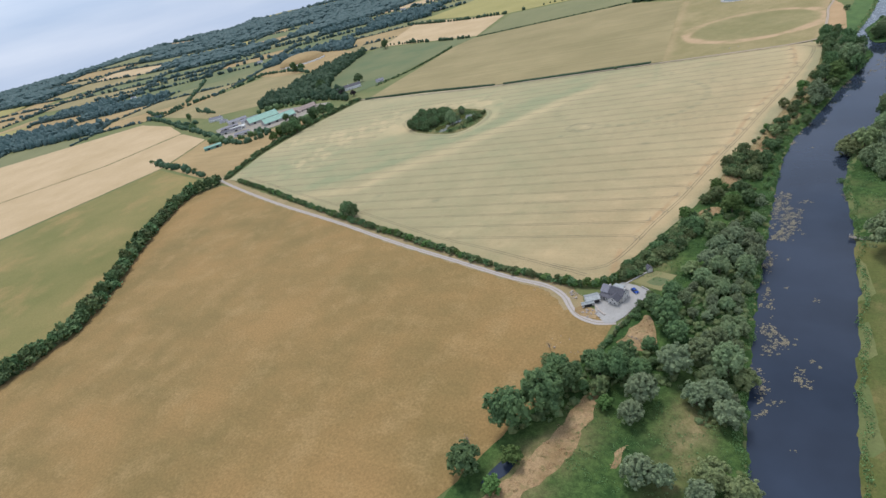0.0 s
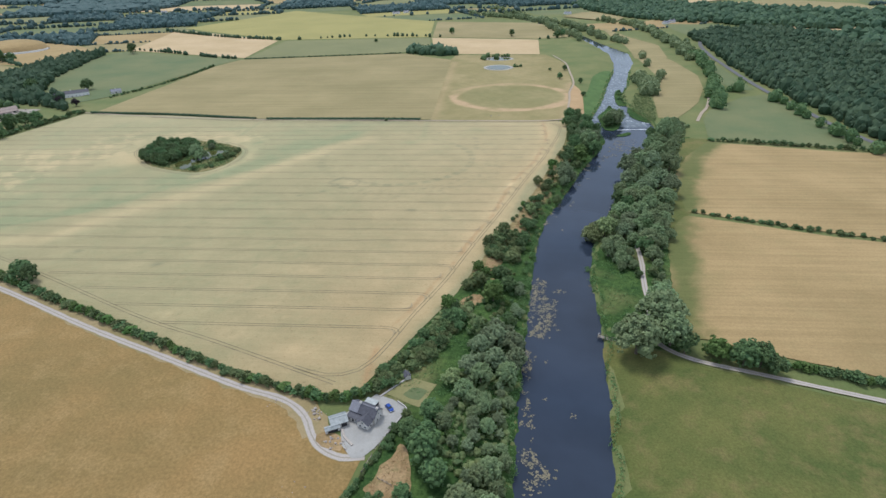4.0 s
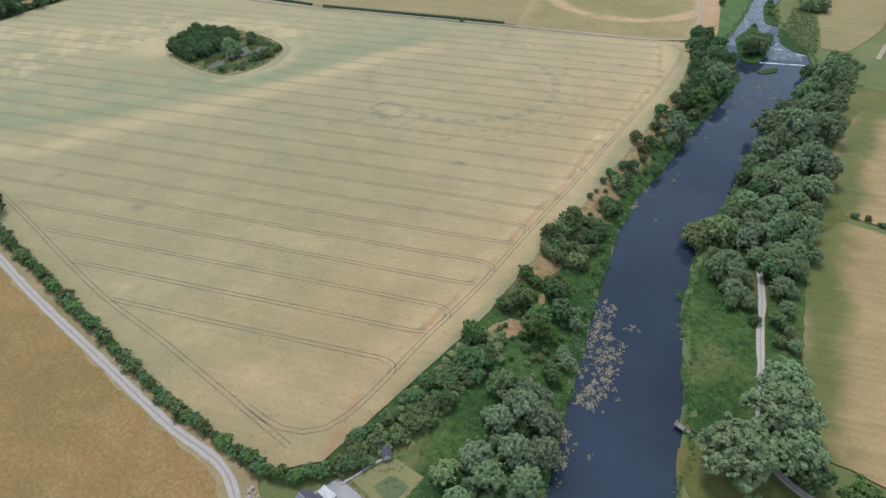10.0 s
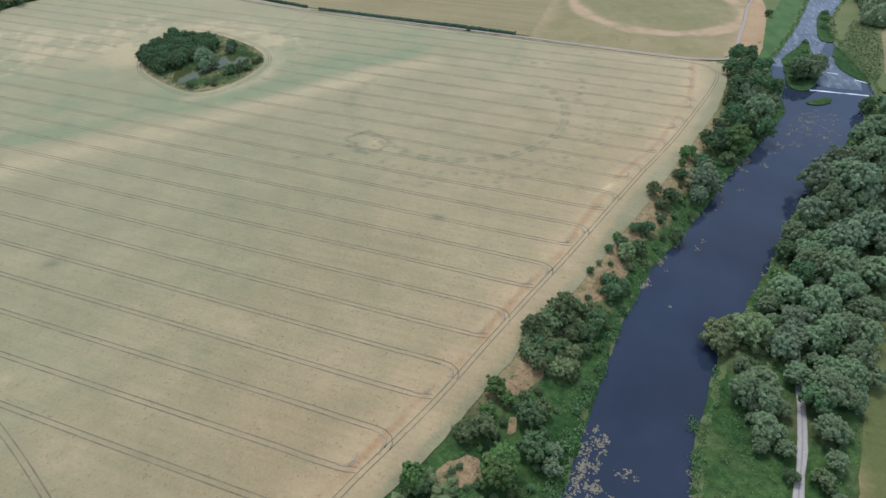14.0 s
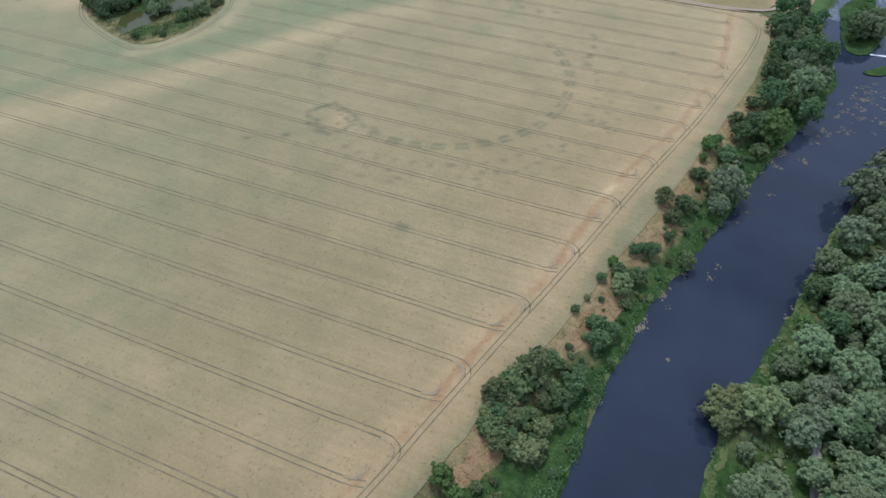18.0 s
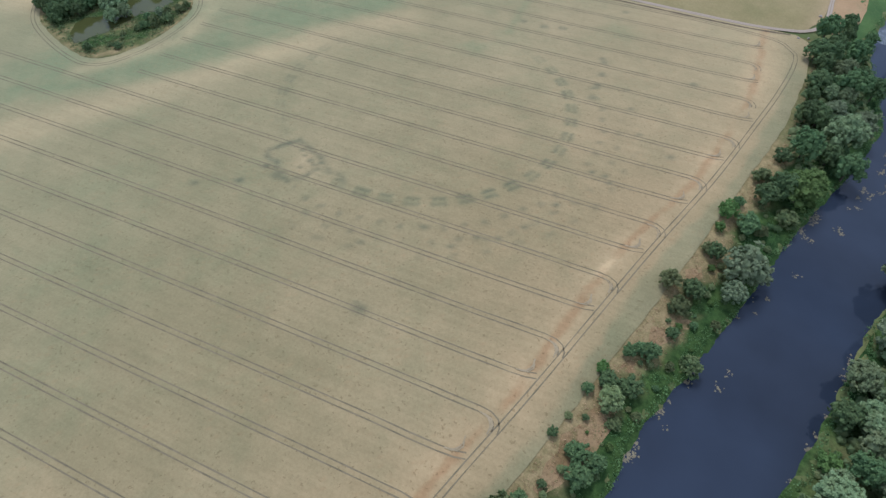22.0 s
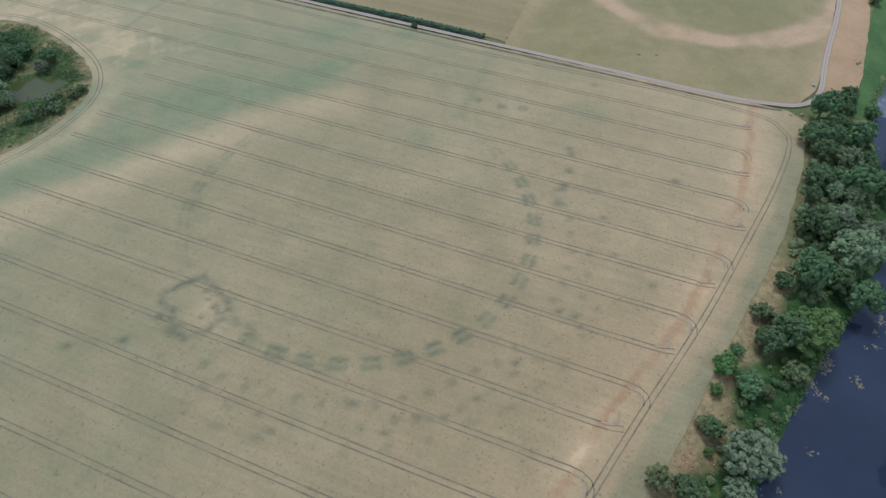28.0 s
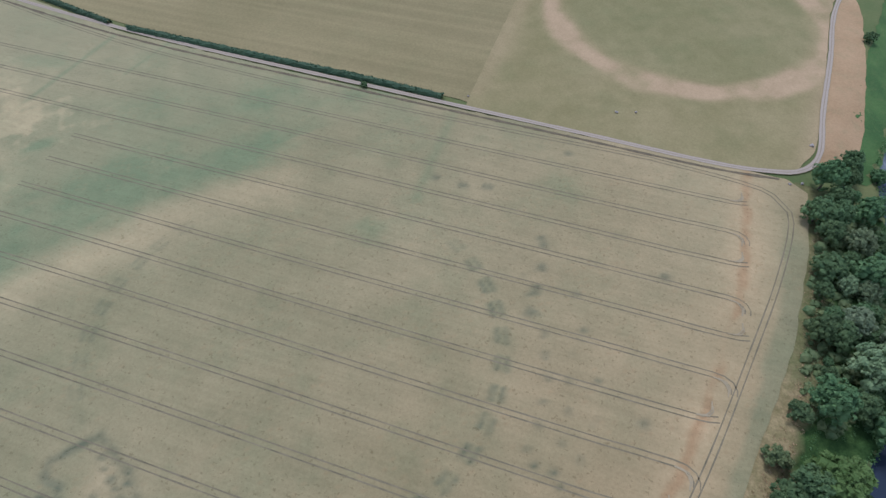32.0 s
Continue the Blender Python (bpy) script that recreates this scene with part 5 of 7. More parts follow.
clipped_hedge([(-515, 748), (-400, 736), (-282, 714.5)], "low clipped dark hedge along the field track", 1)
clipped_hedge([(-268, 713), (-180, 711), (-123, 710), (-81, 708)], "low clipped dark hedge along the field track", 2)
plant("scrub_c", -121, 704.5, 0.8, "small round bush standing by the track hedge")


# ---- masses of far trees: one mesh for each mass ----
CLUMP = []
for sd in range(4):
    g_ = np.random.RandomState(100 + sd)
    CLUMP.append((ICO1[0] * (1 + 0.22 * g_.normal(size=(42, 1)).clip(-1.4, 1.4)), ICO0[0] * (1 + 0.2 * g_.normal(size=(12, 1)).clip(-1.4, 1.4))))


def mass(name, pts, radius, label, seed, mat="wood", tall=1.0, category="wood", leaves=0, coarse=False, bare=False, knob=1.0):
    shape = ICO0 if coarse else ICO1
    g = np.random.RandomState(seed)
    p = np.asarray(pts, float)
    z = land(p[:, 0], p[:, 1])
    vs, fs = [], []
    rs = radius * g.uniform(0.55, 1.45, len(p))
    for (x, y), h, r, k in zip(p, z, rs, g.randint(0, 4, len(p))):
        w = g.uniform(0, 6.3)
        c, s = math.cos(w), math.sin(w)
        t = CLUMP[k][1 if coarse else 0]
        t = t / np.linalg.norm(t, axis=1)[:, None] * (1 - knob) + t * knob
        if bare:
            break
        zz = r * tall * g.uniform(0.8, 1.25)
        fs.append(shape[1] + len(vs) * len(t))
        vs.append(np.stack([x + r * (t[:, 0] * c - t[:, 1] * s), y + r * (t[:, 0] * s + t[:, 1] * c), h + zz * 0.75 + zz * t[:, 2]], 1))
    v, f = (np.zeros((0, 3)), []) if bare else (np.vstack(vs), np.vstack(fs).tolist())
    if leaves:
        m = leaves * len(p)
        k = g.randint(0, len(p), m)
        d = g.normal(size=(m, 3))
        d[:, 2] = np.abs(d[:, 2])
        d /= np.linalg.norm(d, axis=1)[:, None]
        c = np.stack([p[k, 0] + d[:, 0] * rs[k], p[k, 1] + d[:, 1] * rs[k], z[k] + rs[k] * tall * (0.75 + d[:, 2] * 1.02)], 1)
        a, b = g.normal(size=(m, 3)) * min(radius, 5.0) * 0.13, g.normal(size=(m, 3)) * min(radius, 5.0) * 0.13
        o = len(v)
        v = np.vstack([v, np.stack([c - a, c + b, c + a, c - b], 1).reshape(-1, 3)])
        f += (o + np.arange(m)[:, None] * 4 + np.arange(4)[None, :]).tolist()
    me = mesh_of(name, v, f, radius > 2.5 and not bare and not coarse)
    me.materials.append(M[mat])
    return tagged(new(name, me), label, category, "", "stuff")


def scatter(poly, gap, seed):
    g = np.random.RandomState(seed)
    p = np.asarray(poly, float)
    lo, hi = p.min(0), p.max(0)
    gx_, gy_ = np.meshgrid(np.arange(lo[0], hi[0], gap), np.arange(lo[1], hi[1], gap))
    x = gx_.ravel() + g.uniform(-0.45, 0.45, gx_.size) * gap
    y = gy_.ravel() + g.uniform(-0.45, 0.45, gy_.size) * gap
    k = inside(x, y, p)
    return np.stack([x[k], y[k]], 1)


def along(pts, gap, seed, jitter=2.0, drop=0.0):
    g = np.random.RandomState(seed)
    p = smooth_line(pts, gap)
    p = p[g.uniform(size=len(p)) >= drop]
    return p + g.uniform(-jitter, jitter, p.shape)


WOOD = [(384, 560), (400, 500), (470, 440), (700, 420), (1000, 500), (1150, 800), (900, 1150), (664, 1292), (596, 1418), (517, 1458), (436, 1385), (418, 1200), (392, 1040), (382, 914), (378, 700)]
BELT_WOOD = [(292, 2257), (514, 2405), (607, 2040), (725, 1840), (803, 1600), (1000, 1500), (1300, 1250), (1200, 1000), (960, 1150), (691, 1352), (612, 1490), (586, 1519), (560, 1595), (508, 1638), (450, 1721), (400, 1810), (320, 2042)]
hill = scatter(WOOD, 8.2, 1)
near_hill = hill[:, 0] < 640
mass("hill_wood", hill[near_hill], 5.4, "dark mixed wood covering a hillside", 1, "wood", 1.25, "wood", 12, True, False, 0.9)
mass("hill_wood", scatter(WOOD, 12, 2)[scatter(WOOD, 12, 2)[:, 0] >= 632], 7.4, "dark mixed wood covering a hillside", 4, "wood", 1.0, "wood", 6, True, False, 0.9)
mass("hill_wood", scatter(BELT_WOOD, 13, 3), 8.0, "dark belt of woodland above the valley fields", 7, "wood", 1.0, "wood", 6, True, False, 0.9)
mass("roadside_trees", np.vstack([along([(352, 590), (352, 700), (356, 800)], 12, 2, 4, 0.3), along([(292, 830), (318, 900), (332, 960), (352, 1040), (360, 1130)], 9, 3, 6), along([(268, 760), (300, 835), (330, 850)], 9, 4, 8)]), 6.5, "trees between the river meadow and the road", 2, "broad", 1.1, "trees", 110, True)
mass("riverside_trees", np.vstack([along([(286, 1310), (262, 1350), (246, 1420), (238, 1540)], 8, 5, 8), scatter([(205, 830), (212, 900), (214, 955), (232, 950), (234, 880), (220, 826)], 7, 6), along([(196, 1350), (188, 1440), (160, 1560), (150, 1763), (60, 1850), (-60, 1960)], 9, 7, 9), along([(228, 1520), (190, 1680), (120, 1850), (15, 2180)], 9, 8, 14), along([(300, 1740), (340, 1670), (368, 1606), (371, 1401), (367, 1216), (340, 1090)], 7.5, 14, 12), along([(372, 1560), (385, 1400), (380, 1230)], 12, 15, 16, 0.3), along([(240, 900), (262, 1000), (270, 1130)], 22, 16, 9, 0.4)]), 6.0, "grey-green trees along the upper river", 3, "willow", 1.05, "trees", 130, True)
mass("small_copse", scatter([(-166, 1212), (-120, 1180), (-62, 1172), (-70, 1196), (-150, 1236)], 9, 10), 7.0, "small dark plantation at a field corner", 5, "wood", 1.0, "copse", 30)
mass("farm_wood", np.vstack([scatter([(-787, 800), (-844, 885), (-823, 958), (-860, 1080), (-870, 1200), (-815, 1255), (-800, 1180), (-740, 985), (-690, 890), (-660, 845), (-610, 830), (-605, 800), (-680, 800)], 8, 11), along([(-561, 766), (-590, 780), (-640, 800)], 9, 12, 3)]), 5.2, "dark belt of trees behind the farm", 6, "wood", 1.25, "wood", 16, True)


# far country: a patchwork of fields with hedges
for name, poly, kind, label in (
    ("far_ochre_field", [(625, 3499), (934, 3756), (1006, 3366), (1089, 2866), (801, 2510), (769, 2738), (660, 2701), (642, 3059)], "stubble", "broad golden hill field above the valley"),
    ("far_green_field", [(525, 2411), (709, 2396), (809, 2350), (829, 2197), (646, 2176), (559, 2254)], "dusky", "long bluish-green field on the hillside"),
    ("far_tan_field", [(646, 2171), (829, 2190), (841, 2070), (623, 2056)], "straw", "pale tan strip field on the hillside"),
    ("far_tan_field", [(640, 1985), (872, 1969), (1000, 1790), (960, 1590), (824, 1660), (740, 1860)], "olive", "tan hill field below a tree belt"),
    ("far_green_field", [(1022, 2455), (1241, 2466), (1100, 1900), (911, 2061)], "pasture", "green hill field beside a tree belt"),
    ("far_tan_field", [(609, 1480), (651, 1450), (760, 1330), (740, 1290), (669, 1305), (598, 1424)], "straw", "narrow pale field between two woods"),
    ("far_tan_field", [(215, 1866), (315, 2006), (385, 1805), (345, 1716), (268, 1786)], "olive", "dry tan meadow among the woods"),
    ("far_green_field", [(446, 1640), (554, 1570), (551, 1454), (463, 1397), (438, 1431), (439, 1570)], "pasture", "rough green clearing below the wood"),
    ("river_meadow", [(281, 1579), (311, 1392), (340, 1274), (316, 1122), (286, 1112), (262, 1133), (276, 1246), (272, 1403)], "olive", "tan dry meadow beside the upper river"),
):
    plot(name, poly, kind, label, 0.4 if poly[0][1] < 1700 else 2.2, cell=8.0 if poly[0][1] < 1700 else 24.0)


plot("mound_field", [(-1190, 1220), (-1230, 1330), (-1190, 1440), (-1080, 1440), (-951, 1370), (-840, 1250), (-870, 1150), (-908, 1120), (-1040, 1150)], "stubble", "tan field round the passage mound", 0.6, cell=12.0)


def far_country():
    g = np.random.RandomState(77)
    kinds = ["olive", "stubble", "pasture", "dusky", "straw", "pasture", "olive", "yellowgreen", "stubble", "wooded", "pasture", "wooded"]
    hedges, woods = [], []
    zones = [(260, 150, 0.32, 650, 2500), (420, 240, 0.2, 2500, 5700)]
    wood_poly = np.asarray(WOOD, float)
    for w, h, turn, r0, r1 in zones:
        c, s = math.cos(turn), math.sin(turn)
        nu, nv = int(6000 / w), int(6000 / h)
        jig = g.uniform(-0.22, 0.22, (2 * nu + 2, 2 * nv + 2, 2))

        def corner(i, j):
            u, v = (i + jig[i + nu, j + nv, 0]) * w, (j + jig[i + nu, j + nv, 1]) * h
            return (u * c - v * s, u * s + v * c)

        for i in range(-nu, nu):
            for j in range(-nv, nv):
                q = [corner(i, j), corner(i + 1, j), corner(i + 1, j + 1), corner(i, j + 1)]
                m = np.mean(q, 0)
                r = math.hypot(m[0], m[1])
                ang = math.degrees(math.atan2(-m[0], m[1]))
                if not (r0 <= r < r1) or not (-38 < ang < 74):
                    continue
                if -620 < m[0] < 430 and m[1] < 1150 or m[0] > -960 and m[1] < 1000:
                    continue
                if inside(np.array([m[0]]), np.array([m[1]]), wood_poly)[0] or inside(np.array([m[0]]), np.array([m[1]]), np.asarray(BELT_WOOD, float))[0]:
                    continue
                if any(inside(np.array([m[0]]), np.array([m[1]]), p)[0] for p in DIGITISED.values()):
                    continue
                d, _ = bank(np.array([m[0]]), np.array([m[1]]))
                if d[0] < 60 and m[1] < 2000:
                    continue
                kind = kinds[g.randint(len(kinds))]
                shrink = [tuple(m + (np.array(p) - m) * 0.965) for p in q]
                if kind == "wooded" and r < 1500:
                    kind = "pasture"
                if ang > 22 and r > 1500 and g.uniform() < (0.1 if r < 3400 else 0.72):
                    kind = "wooded"
                if kind == "wooded":
                    woods.append(scatter(shrink, 10 if r < 2500 else 24, g.randint(9999)))
                else:
                    patch("far_field", shrink, kind, 0.25 if r < 2500 else 1.2, 30 if r < 2500 else 70, 2.0, {"olive": "distant olive pasture field", "stubble": "distant tan stubble field", "pasture": "distant green pasture field", "dusky": "distant dusky green field", "straw": "distant pale straw field", "yellowgreen": "distant yellow-green field"}[kind], "field")
                for a, b in ((q[0], q[1]), (q[1], q[2])):
                    if g.uniform() < 0.8:
                        hedges.append(along([a, b], 7.0 if r < 2000 else 15, g.randint(9999), 1.5, 0.12))
                    if g.uniform() < 0.5:
                        hedges.append(along([a, b], 24, g.randint(9999), 12.0, 0.3))
    pts = np.vstack(hedges)
    keep = np.ones(len(pts), bool)
    for p in DIGITISED.values():
        keep &= ~inside(pts[:, 0], pts[:, 1], p)
    d, _ = bank(pts[:, 0], pts[:, 1])
    keep &= (d > 25) | (pts[:, 1] > 2000)
    keep &= ~inside(pts[:, 0], pts[:, 1], BELT_WOOD) & ~inside(pts[:, 0], pts[:, 1], WOOD)
    pts = pts[keep]
    near = np.hypot(pts[:, 0], pts[:, 1]) < 2000
    # farwood carries the haze of the distance in its blue tint
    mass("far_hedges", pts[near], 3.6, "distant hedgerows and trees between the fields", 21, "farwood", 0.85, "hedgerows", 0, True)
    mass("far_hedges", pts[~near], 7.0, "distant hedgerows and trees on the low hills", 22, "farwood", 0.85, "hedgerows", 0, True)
    wp = np.vstack(woods)
    keep = np.ones(len(wp), bool)
    for p in DIGITISED.values():
        keep &= ~inside(wp[:, 0], wp[:, 1], p)
    wp = wp[keep]
    near = np.hypot(wp[:, 0], wp[:, 1]) < 2500
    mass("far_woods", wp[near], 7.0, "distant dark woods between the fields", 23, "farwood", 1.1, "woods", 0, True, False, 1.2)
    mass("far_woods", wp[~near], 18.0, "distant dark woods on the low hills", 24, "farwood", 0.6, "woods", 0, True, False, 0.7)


far_country()


# ---- built things ----
M["render_wall"] = plain("pale_rendered_wall", (0.52, 0.5, 0.47), (0.7, 0.68, 0.64), 0.8, 0.9, 0, 0.2)
M["stone_wall"] = plain("rough_grey_stone", (0.3, 0.28, 0.26), (0.5, 0.47, 0.44), 1.5, 0.95, 0, 0.5)
M["slate"] = plain("blue_grey_slate", (0.055, 0.055, 0.068), (0.105, 0.105, 0.122), 1.2, 0.7, 0, 0.3)
M["slate_pale"] = plain("weathered_slate", (0.16, 0.16, 0.185), (0.24, 0.24, 0.27), 1.2, 0.75, 0, 0.3)
M["sheet"] = plain("galvanised_sheet", (0.2, 0.22, 0.22), (0.34, 0.36, 0.36), 0.6, 0.5, 0.3)
M["green_sheet"] = plain("green_roof_sheet", (0.12, 0.25, 0.2), (0.18, 0.33, 0.265), 0.3, 0.6, 0.1)
M["white_paint"] = plain("white_paint", (0.7, 0.7, 0.69), (0.82, 0.82, 0.8), 1.0, 0.6)
M["dark_trim"] = plain("dark_trim", (0.02, 0.02, 0.025), (0.05, 0.05, 0.055), 2.0, 0.5)
M["timber"] = plain("weathered_timber", (0.2, 0.17, 0.14), (0.36, 0.32, 0.27), 2.0, 0.9, 0, 0.3)
M["car_blue"] = plain("blue_car_paint", (0.012, 0.05, 0.24), (0.018, 0.065, 0.3), 0.5, 0.25, 0.2)
M["rubber"] = plain("tyre_rubber", (0.015, 0.015, 0.015), (0.03, 0.03, 0.03), 4.0, 0.9)
M["alloy"] = plain("wheel_alloy", (0.4, 0.4, 0.42), (0.55, 0.55, 0.57), 4.0, 0.35, 0.8)
M["yard"] = earth("pale_yard_gravel", (0.29, 0.285, 0.27), (0.36, 0.35, 0.33), (0.25, 0.23, 0.2), 0.08, 0.4, 3.0, 0.45, None, 0.3)
M["farmyard"] = earth("worn_farm_yard", (0.24, 0.22, 0.19), (0.34, 0.31, 0.27), (0.2, 0.17, 0.12), 0.03, 0.12, 1.0, 0.6)
M["rubble"] = plain("broken_stone", (0.24, 0.2, 0.17), (0.5, 0.45, 0.4), 1.4, 0.95, 0, 0.4)
M["red_earth"] = plain("reddish_rubble_earth", (0.24, 0.15, 0.11), (0.4, 0.28, 0.22), 0.8, 0.95, 0, 0.4)
gm, gn, gl, gb = node_mat("window_glass", 0.08, 0, 0.5)
gb.inputs["Base Color"].default_value = (0.03, 0.04, 0.05, 1)
M["glass"] = gm


def part(name, bm, material, parent, label=""):
    me = bpy.data.meshes.new(name)
    bm.to_mesh(me)
    bm.free()
    me.materials.append(M[material])
    ob = new(name, me)
    ob.parent = parent
    if label:
        tagged(ob, label)
    return ob


def box(x0, x1, y0, y1, z0, z1, bevel=0.0):
    bm = bmesh.new()
    bmesh.ops.create_cube(bm, size=1.0)
    for v in bm.verts:
        v.co = Vector((x0 if v.co.x < 0 else x1, y0 if v.co.y < 0 else y1, z0 if v.co.z < 0 else z1))
    if bevel:
        bmesh.ops.bevel(bm, geom=bm.edges[:], offset=bevel, segments=1, affect="EDGES")
    return bm


def shape(verts, faces):
    bm = bmesh.new()
    vs = [bm.verts.new(v) for v in verts]
    for f in faces:
        bm.faces.new([vs[i] for i in f])
    bmesh.ops.recalc_face_normals(bm, faces=bm.faces[:])
    return bm


def cyl(p0, p1, r0, r1, n=10):
    bm = bmesh.new()
    ax = Vector(p1) - Vector(p0)
    bmesh.ops.create_cone(bm, cap_ends=True, segments=n, radius1=r0, radius2=r1, depth=ax.length)
    bm.transform(Matrix.Translation((Vector(p0) + Vector(p1)) / 2) @ ax.to_track_quat("Z", "Y").to_matrix().to_4x4())
    return bm


def gable_walls(x0, x1, y0, y1, h, ridge, t=0.35):
    """Walls of a house with its ridge along x: a closed shell with gables."""
    ym = (y0 + y1) / 2
    v = [(x0, y0, 0), (x1, y0, 0), (x1, y1, 0), (x0, y1, 0), (x0, y0, h), (x1, y0, h), (x1, y1, h), (x0, y1, h), (x0, ym, ridge), (x1, ym, ridge)]
    return shape(v, [(0, 1, 5, 4), (1, 2, 6, 9, 5), (2, 3, 7, 6), (3, 0, 4, 8, 7), (4, 5, 9, 8), (7, 8, 9, 6), (3, 2, 1, 0)])


def slope(x0, x1, y_eave, z_eave, y_ridge, z_ridge, over=0.35, t=0.18):
    """One roof slope along x, with thickness and overhang at the eave."""
    k = over / max(abs(y_ridge - y_eave), 0.01)
    ye, ze = y_eave + (y_eave - y_ridge) * k, z_eave + (z_eave - z_ridge) * k
    lo = [(x0, ye, ze), (x1, ye, ze), (x1, y_ridge, z_ridge), (x0, y_ridge, z_ridge)]
    v = [(a, b, c + 0.03) for a, b, c in lo] + [(a, b, c + 0.03 + t) for a, b, c in lo]
    return shape(v, [(0, 1, 2, 3), (4, 7, 6, 5), (0, 4, 5, 1), (1, 5, 6, 2), (2, 6, 7, 3), (3, 7, 4, 0)])


def window(parent, x, y, z, w, h, face, frame_mat="white_paint"):
    """A window in a wall that faces -y, +y, -x or +x: frame, pane and sill, set on the wall."""
    d = {"-y": (1, 0, 0, -1), "+y": (1, 0, 0, 1), "-x": (0, 1, -1, 0), "+x": (0, 1, 1, 0)}[face]
    ax, ay, nx, ny = d

    def slab(u0, u1, z0, z1, n0, n1):
        xs = sorted((x + ax * u0 + nx * n0, x + ax * u1 + nx * n1))
        ys = sorted((y + ay * u0 + ny * n0, y + ay * u1 + ny * n1))
        return box(xs[0], xs[1], ys[0], ys[1], z0, z1)

    fr = part("window", slab(-w / 2, w / 2, z, z + h, -0.1, 0.05), frame_mat, parent)
    part("pane", slab(-w / 2 + 0.09, w / 2 - 0.09, z + 0.09, z + h - 0.09, 0.0, 0.07), "glass", fr)
    part("sill", slab(-w / 2 - 0.1, w / 2 + 0.1, z - 0.1, z, -0.05, 0.16), "stone_wall", fr)


def gabled_house(name, label, x, y, turn, length, depth, eave, ridge, wall="render_wall", roof="slate", bays=4, storeys=1, chimneys=(0.5,), base=0.0):
    z = float(land(np.array([x]), np.array([y]))[0]) + base
    top = tagged(new(name), label, "house")
    top.matrix_basis = pose(x, y, z, 0, 0, turn)
    a, b = length / 2, depth / 2
    part("wall", gable_walls(-a, a, -b, b, eave, ridge), wall, top)
    part("roof", slope(-a - 0.3, a + 0.3, -b, eave, 0, ridge), roof, top)
    part("roof", slope(-a - 0.3, a + 0.3, b, eave, 0, ridge), roof, top)
    part("ridge_cap", box(-a - 0.3, a + 0.3, -0.18, 0.18, ridge + 0.12, ridge + 0.3), roof, top)
    for c in chimneys:
        cx = -a + 0.6 + c * (length - 1.2)
        ch = part("chimney", box(cx - 0.45, cx + 0.45, -0.4, 0.4, ridge - 0.8, ridge + 1.4, 0.04), wall, top)
        for s in (-0.18, 0.18):
            part("chimney_pot", cyl((cx + s, 0, ridge + 1.4), (cx + s, 0, ridge + 1.8), 0.13, 0.11), "red_earth", ch)
    for st in range(storeys):
        for k in range(bays):
            wx = -a + (k + 0.5) * length / bays
            if st == 0 and k == bays // 2:
                part("door", box(wx - 0.5, wx + 0.5, -b - 0.06, -b + 0.1, 0, 2.1), "dark_trim", top)
            else:
                window(top, wx, -b, 0.9 + 2.7 * st, 1.1, 1.2, "-y")
            window(top, wx, b, 0.9 + 2.7 * st, 1.0, 1.1, "+y")
    return top


